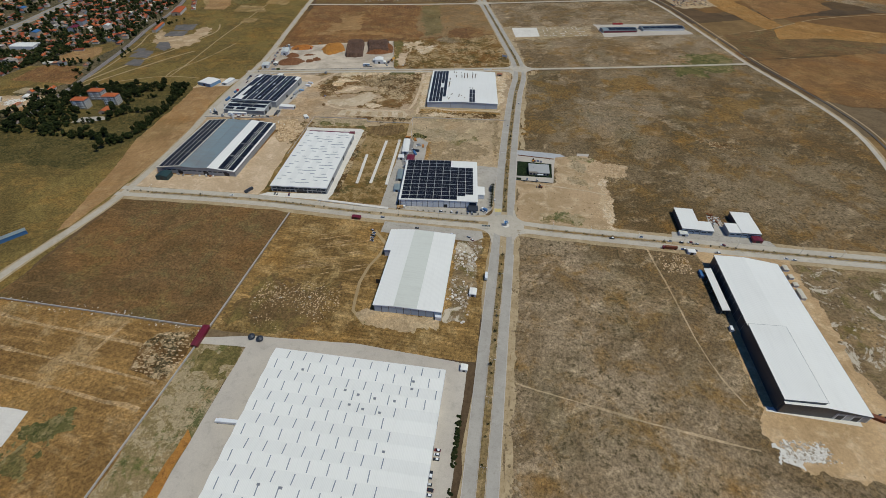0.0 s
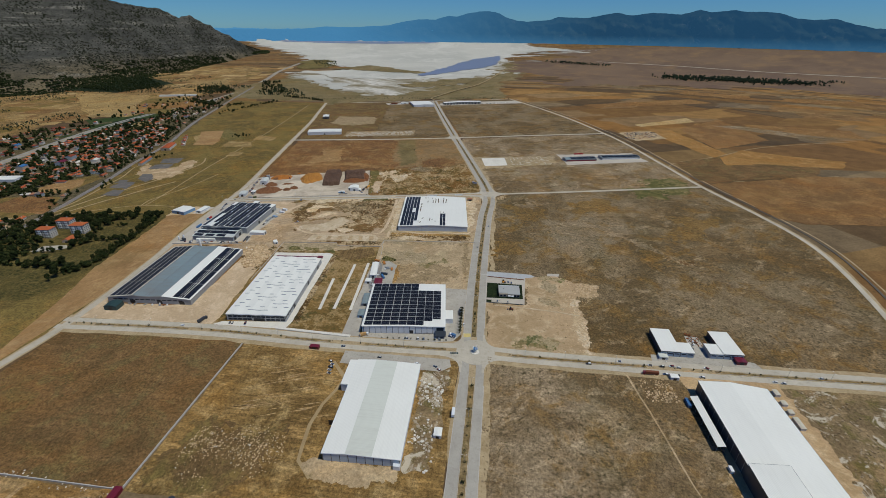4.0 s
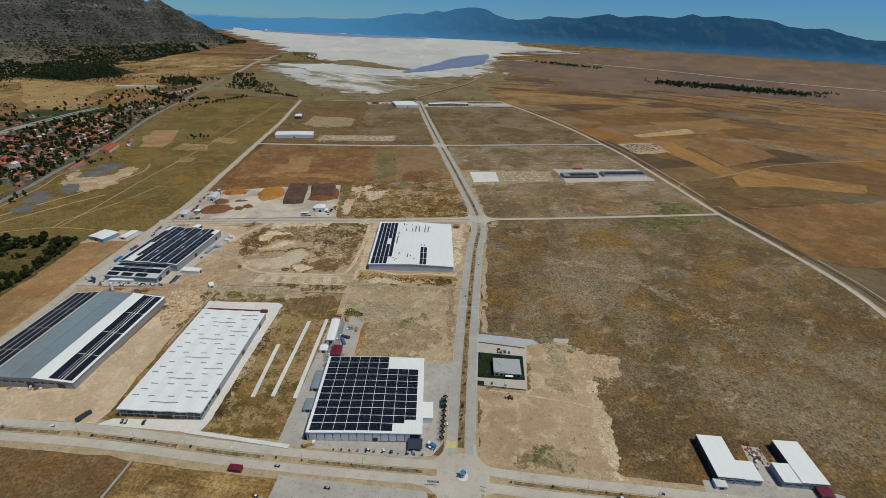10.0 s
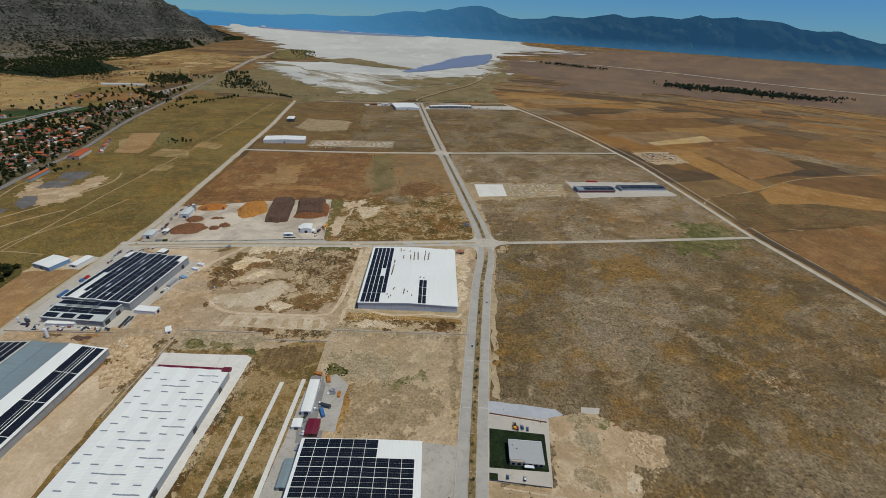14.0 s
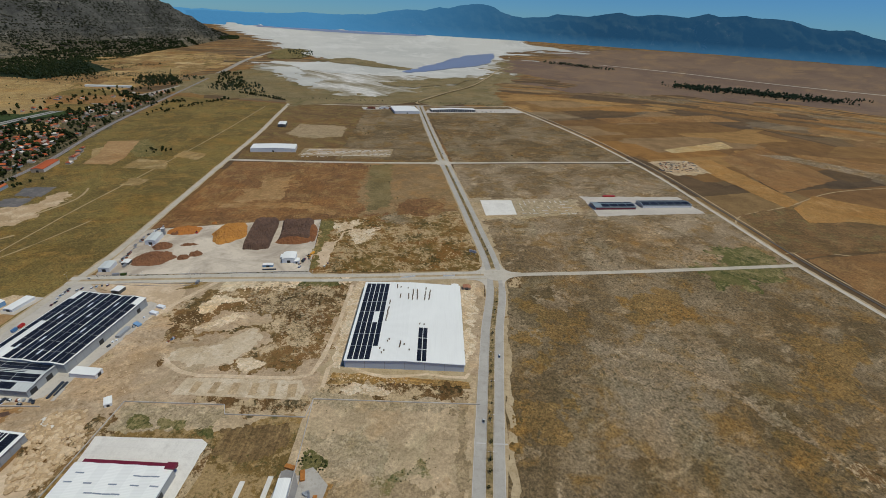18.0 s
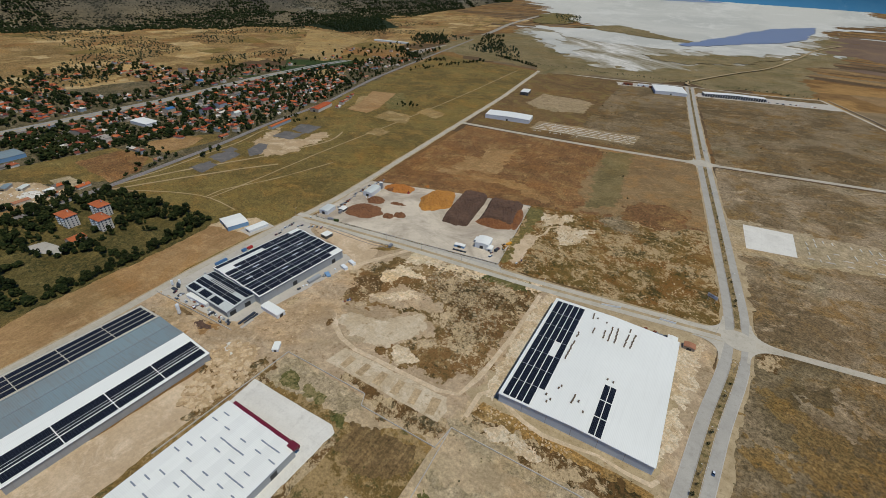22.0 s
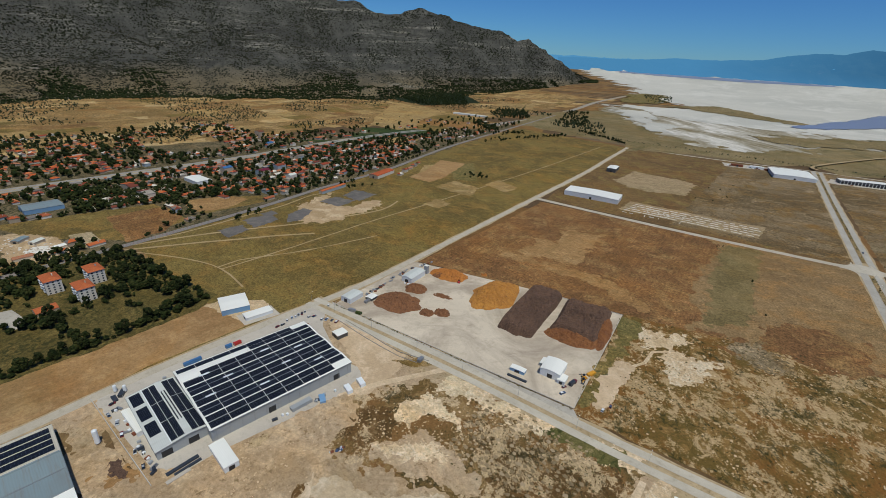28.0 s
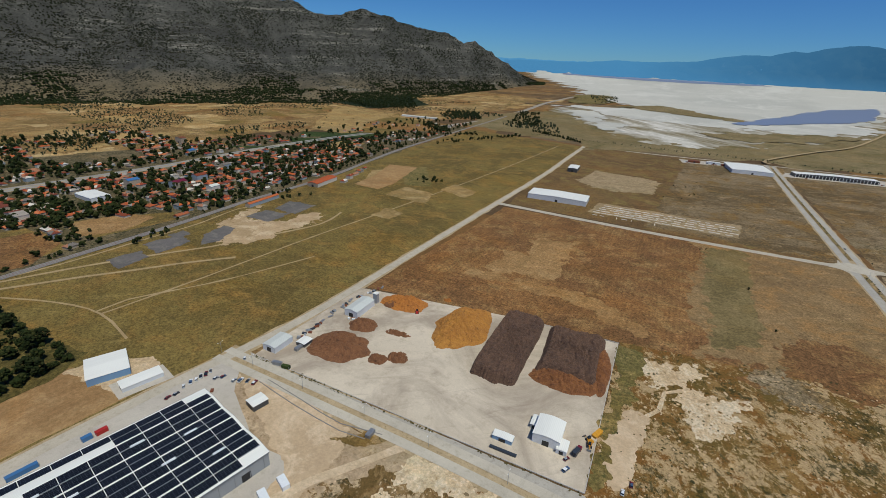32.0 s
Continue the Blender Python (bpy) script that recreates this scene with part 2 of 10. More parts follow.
def paved_mat(name, c1, c2, stain=(90, 86, 80), joints=0.0, wear=0.4, scale=0.05, rough=0.85):
    """Concrete, asphalt and trodden ground with stains and dust."""
    m, nt, b = nodes_of(name)
    p = place_of(nt)
    n1 = noise_of(nt, p, scale, 6, 0.65, 0.4)
    col = mix(nt, band(nt, n1, 0.35, 0.65), lin(*c1), lin(*c2))
    n2 = noise_of(nt, p, scale * 5, 6, 0.7)
    col = mix(nt, times(nt, band(nt, n2, 0.52, 0.72), wear), col, lin(*stain))
    n3 = noise_of(nt, p, 1.3, 4, 0.7)
    col = mix(nt, 1.0, col, mix(nt, band(nt, n3, 0.3, 0.7), (0.92,) * 3 + (1,), (1.06,) * 3 + (1,)), 'MULTIPLY')
    if joints:
        br = nt.nodes.new("ShaderNodeTexBrick")
        br.offset = 0.0
        for k, v in (("Scale", 1.0), ("Mortar Size", 0.06), ("Brick Width", joints), ("Row Height", joints)):
            br.inputs[k].default_value = v
        nt.links.new(place_of(nt, 5), br.inputs["Vector"])
        col = mix(nt, times(nt, br.outputs["Fac"], 0.35), col, lin(*stain))
    nt.links.new(col, b.inputs["Base Color"])
    b.inputs["Roughness"].default_value = rough
    b.inputs["Specular IOR Level"].default_value = 0.25
    bump(nt, b, n3, 0.05, 0.4)
    return m


def metal_sheet(name, c, rib=1.0, along=0.0, dirt=(150, 140, 125), dirty=0.25, rough=0.45, ribs=0.10, metallic=0.0):
    """Profiled sheet: ribs along one way of the thing, streaks of dirt, slight fading from sheet to sheet."""
    m, nt, b = nodes_of(name)
    tc = nt.nodes.new("ShaderNodeTexCoord")
    mp = nt.nodes.new("ShaderNodeMapping")
    mp.inputs["Rotation"].default_value = (0, 0, radians(along))
    nt.links.new(tc.outputs["Object"], mp.inputs["Vector"])
    p = mp.outputs[0]
    w = add(nt, "ShaderNodeTexWave", Scale=0.314 / rib, Distortion=0.0)
    nt.links.new(p, w.inputs["Vector"])
    st = nt.nodes.new("ShaderNodeMapping")
    st.inputs["Scale"].default_value = (0.6, 0.03, 0.6)
    nt.links.new(p, st.inputs["Vector"])
    streak = noise_of(nt, st.outputs[0], 1.0, 5, 0.7)
    soft = noise_of(nt, p, 0.03, 4, 0.6)
    col = mix(nt, times(nt, band(nt, streak, 0.5, 0.8), dirty), lin(*c), lin(*dirt))
    col = mix(nt, times(nt, band(nt, soft, 0.45, 0.75), dirty * 0.6), col, lin(*dirt))
    col = mix(nt, 1.0, col, mix(nt, w.outputs["Fac"], (1 - ribs,) * 3 + (1,), (1.0,) * 3 + (1,)), 'MULTIPLY')
    nt.links.new(col, b.inputs["Base Color"])
    b.inputs["Roughness"].default_value = rough
    b.inputs["Metallic"].default_value = metallic
    bump(nt, b, w.outputs["Fac"], 0.05, 0.4)
    return m


def plain(name, c, rough=0.6, vary=0.15, metallic=0.0, scale=0.8):
    m, nt, b = nodes_of(name)
    p = place_of(nt)
    n = noise_of(nt, p, scale, 5, 0.7)
    col = mix(nt, 1.0, lin(*c), mix(nt, band(nt, n, 0.3, 0.7), (1 - vary,) * 3 + (1,), (1 + vary,) * 3 + (1,)), 'MULTIPLY')
    nt.links.new(col, b.inputs["Base Color"])
    b.inputs["Roughness"].default_value = rough
    b.inputs["Metallic"].default_value = metallic
    return m


def varied(name, colours, rough=0.7, vary=0.15):
    """Picks a colour for each object."""
    m, nt, b = nodes_of(name)
    oi = nt.nodes.new("ShaderNodeObjectInfo")
    gi = nt.nodes.new("ShaderNodeNewGeometry")
    s = times(nt, times(nt, oi.outputs["Random"], gi.outputs["Random Per Island"], 'ADD'), 1.0, 'MODULO')
    r = nt.nodes.new("ShaderNodeValToRGB")
    r.color_ramp.interpolation = 'CONSTANT'
    el = r.color_ramp.elements
    el[0].color = lin(*colours[0])
    el[1].position, el[1].color = 1 / len(colours), lin(*colours[1])
    for i, c in enumerate(colours[2:], 2):
        e = el.new(i / len(colours))
        e.color = lin(*c)
    nt.links.new(s, r.inputs[0])
    n = noise_of(nt, place_of(nt), 0.9, 5, 0.7)
    col = mix(nt, 1.0, r.outputs[0], mix(nt, band(nt, n, 0.3, 0.7), (1 - vary,) * 3 + (1,), (1 + vary,) * 3 + (1,)), 'MULTIPLY')
    nt.links.new(col, b.inputs["Base Color"])
    b.inputs["Roughness"].default_value = rough
    b.inputs["Specular IOR Level"].default_value = 0.5 if rough < 0.5 else 0.1
    return m


# grounds
M_OLIVE = field_mat("olive_grass", (121, 103, 57), (103, 87, 48), (135, 107, 58), bush=(78, 76, 40), big=0.008, tuft=0.4, pale=0.4)
M_BROWN = field_mat("brown_stubble", (133, 96, 58), (113, 82, 52), (143, 112, 72), bush=(82, 66, 43), big=0.009, furrow=0.1, turn=12, tuft=0.45, pale=0.45)
M_DARKOLIVE = field_mat("dark_fallow", (117, 93, 59), (102, 79, 51), (125, 106, 62), bush=(71, 66, 40), big=0.010, furrow=0.05)
M_GOLD = field_mat("golden_fallow", (142, 112, 66), (116, 91, 53), (164, 136, 90), bush=(84, 74, 42), big=0.012, furrow=0.2, turn=88, tuft=0.42, pale=0.75, sweep=4)
M_STEPPE = field_mat("grey_steppe", (152, 132, 104), (116, 96, 68), (134, 106, 66), bush=(78, 68, 44), big=0.009, tuft=0.43, pale=0.65, bush_at=(0.52, 0.62))
M_STEPPE2 = field_mat("dark_steppe", (133, 114, 86), (102, 84, 56), (126, 98, 56), bush=(76, 66, 44), big=0.0075, tuft=0.46, pale=0.7, bush_at=(0.52, 0.62))
M_PLOUGH = field_mat("ploughed_soil", (152, 117, 68), (130, 99, 57), (166, 137, 94), bush=(92, 82, 46), big=0.009, furrow=0.12, turn=84, tuft=0.4, pale=0.6, sweep=-4)
M_STRIP = field_mat("bare_brown_earth", (160, 126, 84), (146, 113, 75), (168, 136, 94), big=0.012, furrow=0.06, turn=8, tuft=0.15)
M_SCRUB = scrub_mat("scrub_and_sand", (128, 95, 56), (108, 86, 50), (146, 118, 78), (204, 178, 140), (64, 58, 34), 30, 0.15)
M_SCRUB2 = scrub_mat("scrub_clearings", (126, 88, 44), (106, 86, 44), (142, 110, 64), (188, 160, 118), (58, 56, 28), 24, 0.1)
M_GREYFALL = field_mat("pale_grey_fallow", (142, 116, 80), (126, 102, 70), (148, 114, 72), bush=(84, 74, 48), big=0.01, tuft=0.35, pale=0.45)
M_SAND = field_mat("trodden_sand", (200, 174, 138), (184, 158, 122), (212, 188, 154), big=0.03, tuft=0.18, pale=0.2)
M_SANDS = field_mat("smooth_sand", (201, 175, 142), (189, 163, 130), (211, 187, 155), big=0.02, tuft=0.09)
M_TAN = field_mat("tan_lot", (182, 158, 124), (168, 145, 112), (192, 168, 133), bush=(112, 101, 66), big=0.016, tuft=0.22)
M_RUBBLE = field_mat("stony_lot", (142, 120, 88), (122, 102, 74), (110, 98, 58), bare=(202, 188, 164), big=0.02, bare_at=(0.55, 0.6), bush=(78, 76, 46))
M_LAWN = field_mat("green_lawn", (34, 46, 24), (28, 38, 20), (44, 54, 28), big=0.05, tuft=0.3)
M_CROP = field_mat("green_crop", (58, 72, 36), (48, 62, 32), (70, 80, 42), big=0.02, furrow=0.1)
M_WEEDS = field_mat("green_weeds", (122, 106, 64), (106, 96, 55), (138, 120, 78), bush=(84, 82, 45), big=0.03, bush_at=(0.5, 0.6))
M_ORANGE = field_mat("orange_stubble", (142, 106, 62), (128, 94, 56), (150, 116, 72), big=0.006, furrow=0.06, turn=30)
M_PALE = field_mat("pale_stubble", (154, 128, 84), (140, 116, 74), (166, 142, 100), big=0.01, furrow=0.05, tuft=0.25)
M_SALT = field_mat("salt_crust", (194, 190, 178), (182, 179, 168), (202, 198, 187), big=0.0013, tuft=0.05)


def salt_shore_mat():
    """Shore of the salt lake: white crust, grey damp salt and olive salt meadow running into one another along the waterline."""
    m, nt, b = nodes_of("salt_shore")
    q = place_of(nt, -28, 0.45, 1.6)
    p = place_of(nt)
    a = noise_of(nt, q, 0.0042, 8, 0.66, 1.2)
    col = mix(nt, band(nt, a, 0.38, 0.50), lin(124, 110, 76), lin(168, 160, 142))
    col = mix(nt, band(nt, a, 0.50, 0.60), col, lin(208, 202, 190))
    c = noise_of(nt, p, 0.006, 7, 0.7, 0.8)
    col = mix(nt, times(nt, band(nt, c, 0.54, 0.66), 0.7), col, lin(138, 126, 98))
    f = noise_of(nt, p, 0.05, 5, 0.7)
    col = mix(nt, 1.0, col, mix(nt, band(nt, f, 0.36, 0.64), (0.9,) * 3 + (1,), (1.08,) * 3 + (1,)), 'MULTIPLY')
    nt.links.new(col, b.inputs["Base Color"])
    b.inputs["Roughness"].default_value = 0.9
    b.inputs["Specular IOR Level"].default_value = 0.2
    return m


M_SALTSHORE = salt_shore_mat()
# brown fallow soil with the mauve of distance haze mixed into its colours
M_MAUVE = field_mat("hazed_fallow", (122, 100, 80), (110, 90, 74), (134, 108, 80), big=0.0022, tuft=0.1)
M_SHORE = field_mat("salt_meadow", (122, 106, 72), (134, 118, 84), (106, 96, 62), big=0.004)
M_POND = field_mat("dried_pond", (110, 104, 100), (100, 96, 92), (120, 114, 106), big=0.02, tuft=0.1)
M_MEDIAN = field_mat("median_soil", (150, 128, 92), (128, 108, 72), (104, 92, 56), bush=(70, 66, 40), big=0.05)
M_SANDO = field_mat("orange_sand", (196, 164, 122), (178, 148, 108), (206, 178, 140), big=0.02, tuft=0.12)
# paving
M_ROAD = paved_mat("dusty_asphalt", (198, 188, 169), (182, 172, 154), (156, 145, 127), wear=0.6, scale=0.04)
M_LOT = paved_mat("worn_yard_paving", (184, 176, 162), (168, 160, 147), (124, 117, 106), wear=0.65, scale=0.05)
M_HWY = paved_mat("grey_highway", (158, 154, 146), (142, 138, 131), (118, 114, 108), wear=0.4)
M_ROADTAN = paved_mat("gravel_road", (194, 182, 162), (178, 167, 147), (146, 134, 114), wear=0.5)
M_VERGE = paved_mat("dusty_verge", (188, 166, 130), (164, 142, 106), (112, 96, 62), wear=0.75, scale=0.1)
M_CONC = paved_mat("yard_concrete", (196, 186, 170), (182, 172, 158), (150, 142, 130), joints=0.0, wear=0.45, scale=0.03)
M_CONCW = paved_mat("white_concrete", (226, 220, 207), (212, 205, 192), (176, 166, 152), joints=6.0, wear=0.35, scale=0.03)
def yard_mat():
    """Pale concrete, greyed by bark dust in broad drifts and by sweeping wheel marks."""
    m = paved_mat("bark_yard", (214, 199, 176), (200, 185, 162), (156, 138, 116), wear=0.5, scale=0.02)
    nt = m.node_tree
    b = [n for n in nt.nodes if n.type == 'BSDF_PRINCIPLED'][0]
    old = b.inputs["Base Color"].links[0].from_socket
    wide = noise_of(nt, place_of(nt), 0.013, 7, 0.66, 1.2)
    col = mix(nt, times(nt, band(nt, wide, 0.42, 0.60), 0.72), old, lin(150, 134, 116))
    arc = noise_of(nt, place_of(nt, 52, 0.02, 0.11), 1.0, 6, 0.7, 1.6)
    col = mix(nt, times(nt, band(nt, arc, 0.55, 0.68), 0.22), col, lin(122, 104, 88))
    nt.links.new(col, b.inputs["Base Color"])
    return m


M_YARD = yard_mat()
M_ASPH = paved_mat("old_asphalt", (142, 138, 132), (130, 126, 122), (112, 108, 104), wear=0.5)
M_GRAVEL = paved_mat("pale_gravel", (186, 187, 186), (172, 173, 173), (148, 146, 142), wear=0.35)
M_KERB = paved_mat("kerb_stone", (196, 190, 180), (180, 174, 166), (140, 134, 124))
M_TRACK = paved_mat("dirt_track", (176, 152, 112), (160, 136, 98), (130, 110, 74), wear=0.5)
# buildings
M_WHITE = metal_sheet("white_roof_sheet", (239, 237, 227), 1.0, 0, dirty=0.10, ribs=0.05)
M_WHITE90 = metal_sheet("white_roof_sheet_cross", (239, 237, 227), 1.0, 90, dirty=0.10, ribs=0.05)
M_OFFWHITE = metal_sheet("aged_white_sheet", (208, 210, 202), 1.0, 90, dirty=0.25)
M_CREAM = metal_sheet("pale_grey_roof", (216, 217, 204), 1.0, 90, dirty=0.2, ribs=0.06)
M_GREYROOF = metal_sheet("blue_grey_roof", (130, 145, 147), 1.2, 90, dirt=(122, 92, 66), dirty=0.5, ribs=0.04)
M_CREAMROOF = metal_sheet("cream_roof_sheet", (206, 198, 178), 1.2, 90, dirt=(160, 132, 100), dirty=0.35)
M_REDPAVE = paved_mat("red_paving", (190, 122, 92), (176, 110, 84), (150, 100, 80))
M_WALLW = metal_sheet("white_wall_sheet", (224, 227, 230), 0.5, 0, dirty=0.25)
M_WALLG = metal_sheet("grey_wall_sheet", (158, 162, 164), 0.5, 0, dirty=0.25)
M_WALLP = metal_sheet("pale_blue_wall_sheet", (190, 200, 210), 0.5, 0, dirty=0.2)
M_WALLD = metal_sheet("dark_wall_sheet", (70, 74, 78), 0.5, 0, dirty=0.2)
M_WALLB = metal_sheet("blue_wall_sheet", (120, 160, 196), 0.5, 0, dirty=0.2)
M_TRIM = plain("dark_trim", (52, 58, 66), 0.5)
M_CARTON = plain("brown_carton", (104, 86, 66), 0.85, 0.2)
M_TRIMW = plain("white_trim", (226, 228, 228), 0.5, 0.06)
M_MAROON = metal_sheet("maroon_sheet", (112, 24, 44), 0.5, 0, dirty=0.15)
M_BLUE = metal_sheet("blue_sheet", (62, 112, 160), 0.5, 0, dirty=0.15)
M_SKYL = plain("grey_skylight", (134, 141, 150), 0.25, 0.12)
M_DOOR = plain("dark_opening", (34, 36, 40), 0.5)
M_SIGN = plain("sign_green", (24, 70, 66), 0.5, 0.08)
M_STEEL = plain("galvanised_steel", (150, 152, 154), 0.45, 0.15, 0.5)
M_RUST = plain("rusty_steel", (120, 66, 40), 0.8, 0.25)
M_TILE = varied("clay_roof", [(172, 88, 54), (154, 78, 50), (182, 100, 60), (130, 68, 48), (160, 92, 62), (116, 64, 50), (186, 96, 54), (146, 72, 52), (156, 146, 134), (118, 110, 102), (192, 114, 74), (206, 198, 184), (166, 116, 88)], 0.85)
M_PLASTER = varied("house_plaster", [(196, 186, 170), (176, 164, 146), (206, 200, 188), (160, 146, 128), (186, 168, 144), (150, 160, 166)], 0.85)
M_PAINTCAR = varied("car_paint", [(226, 228, 230), (226, 228, 230), (40, 42, 46), (150, 154, 158), (110, 30, 34), (60, 84, 116), (205, 208, 210)], 0.3, 0.02)
M_RUBBER = plain("tyre_rubber", (28, 28, 30), 0.85)
M_BARK = plain("tree_bark", (84, 66, 48), 0.9, 0.2)
M_LEAF = varied("tree_leaves", [(40, 48, 20), (33, 42, 18), (50, 56, 26), (28, 37, 16), (58, 60, 30)], 0.85, 0.35)
M_PINE = varied("dark_tree_leaves", [(33, 42, 18), (28, 36, 16), (40, 47, 22), (46, 50, 26)], 0.9, 0.35)
# paler, bluer leaves for far trees: distance haze put into the colour
M_FARTREE = varied("hazed_tree_leaves", [(46, 58, 40), (40, 52, 36), (54, 64, 44), (50, 60, 46)], 0.95, 0.25)
M_MSCRUB = varied("mountain_shrubs", [(40, 42, 27), (33, 36, 24), (48, 48, 32), (56, 53, 36)], 0.9, 0.3)
M_DRYBUSH = varied("shrub_leaves", [(92, 82, 50), (80, 74, 46), (104, 90, 56), (72, 68, 42)], 0.9, 0.3)


M_APT = plain("apartment_render", (206, 200, 190), 0.85, 0.08)


def glass_mat():
    m, nt, b = nodes_of("window_glass")
    b.inputs["Base Color"].default_value = lin(36, 46, 58)
    b.inputs["Roughness"].default_value = 0.12
    return m


M_GLASS = glass_mat()


def solar_mat():
    """Dark blue modules with thin pale frames, laid in metres of the block."""
    m, nt, b = nodes_of("solar_cells")
    tc = nt.nodes.new("ShaderNodeTexCoord")
    br = nt.nodes.new("ShaderNodeTexBrick")
    br.offset = 0.0
    for k, v in (("Scale", 1.0), ("Mortar Size", 0.055), ("Brick Width", 1.05), ("Row Height", 1.75), ("Mortar Smooth", 0.2)):
        br.inputs[k].default_value = v
    br.inputs["Color1"].default_value = lin(14, 17, 25)
    br.inputs["Color2"].default_value = lin(19, 22, 32)
    br.inputs["Mortar"].default_value = lin(74, 80, 90)
    nt.links.new(tc.outputs["Object"], br.inputs["Vector"])
    nt.links.new(br.outputs["Color"], b.inputs["Base Color"])
    b.inputs["Roughness"].default_value = 0.35
    b.inputs["Specular IOR Level"].default_value = 0.18
    return m


M_SOLAR = solar_mat()
M_TILEO = plain("orange_clay_roof", (176, 92, 48), 0.85, 0.2)


def heap_mat(name, c1, c2, c3):
    m, nt, b = nodes_of(name)
    p = place_of(nt)
    f = noise_of(nt, p, 0.9, 8, 0.8)
    g = noise_of(nt, p, 0.09, 5, 0.65)
    col = mix(nt, band(nt, g, 0.35, 0.65), lin(*c1), lin(*c2))
    col = mix(nt, band(nt, f, 0.45, 0.75), col, lin(*c3))
    # dark crevices between the lumps: their shade is put into the colour
    gaps = noise_of(nt, p, 0.33, 8, 0.78, 0.6)
    col = mix(nt, times(nt, band(nt, gaps, 0.53, 0.63), 0.75), col, tuple(c * 0.45 for c in lin(*c2)[:3]) + (1,))
    nt.links.new(col, b.inputs["Base Color"])
    b.inputs["Roughness"].default_value = 0.95
    bump(nt, b, gaps, 1.4, 0.9)
    return m


M_HEAPR = heap_mat("red_brown_bark", (132, 88, 56), (110, 72, 46), (160, 112, 74))
M_HEAPY = heap_mat("ochre_chips", (186, 128, 54), (160, 104, 44), (204, 148, 72))
M_HEAPO = heap_mat("orange_bark", (186, 118, 50), (160, 96, 42), (204, 140, 66))
M_HEAPRO = heap_mat("orange_brown_bark", (140, 90, 50), (112, 70, 44), (166, 110, 60))
M_HEAPD = heap_mat("dark_bark", (98, 72, 55), (76, 55, 43), (134, 104, 82))


def mountain_mat():
    """Grey limestone in level ledges, dry slopes and dark scrub."""
    m, nt, b = nodes_of("rocky_slope")
    p = place_of(nt)
    big = noise_of(nt, p, 0.004, 6, 0.68, 0.6)
    col = mix(nt, band(nt, big, 0.38, 0.62), lin(90, 88, 81), lin(69, 68, 63))
    g = nt.nodes.new("ShaderNodeSeparateXYZ")
    nt.links.new(p, g.inputs[0])
    soil = times(nt, g.outputs["Z"], times(nt, big, 160.0), 'ADD')
    col = mix(nt, band(nt, soil, 210, 110), col, lin(114, 101, 77))
    lg = nt.nodes.new("ShaderNodeMapping")
    lg.inputs["Scale"].default_value = (0.0016, 0.0016, 0.05)
    nt.links.new(p, lg.inputs["Vector"])
    led = noise_of(nt, lg.outputs[0], 1.0, 8, 0.78, 0.6)
    pick = noise_of(nt, p, 0.0045, 5, 0.7)
    col = mix(nt, times(nt, times(nt, band(nt, led, 0.54, 0.60), 0.7), band(nt, pick, 0.44, 0.60)), col, lin(152, 146, 133))
    col = mix(nt, times(nt, times(nt, band(nt, led, 0.46, 0.40), 0.6), band(nt, pick, 0.40, 0.56)), col, lin(56, 54, 49))
    sc = noise_of(nt, p, 0.07, 7, 0.78)
    sel = noise_of(nt, p, 0.006, 5, 0.65)
    dark = times(nt, band(nt, sc, 0.50, 0.56), band(nt, sel, 0.44, 0.56))
    col = mix(nt, dark, col, lin(36, 38, 27))
    dots = nt.nodes.new("ShaderNodeTexVoronoi")
    dots.inputs["Scale"].default_value = 0.085
    nt.links.new(p, dots.inputs["Vector"])
    size = times(nt, band(nt, noise_of(nt, p, 0.009, 5, 0.65), 0.30, 0.56), 0.46)
    col = mix(nt, band(nt, times(nt, size, dots.outputs["Distance"], 'SUBTRACT'), -0.02, 0.05), col, lin(33, 35, 23))
    fine = noise_of(nt, p, 0.14, 6, 0.8)
    col = mix(nt, 1.0, col, mix(nt, band(nt, fine, 0.36, 0.64), (0.72,) * 3 + (1,), (1.25,) * 3 + (1,)), 'MULTIPLY')
    nt.links.new(col, b.inputs["Base Color"])
    b.inputs["Roughness"].default_value = 0.95
    b.inputs["Specular IOR Level"].default_value = 0.1
    bump(nt, b, sc, 3.0, 0.5)
    return m


M_ROCK = mountain_mat()


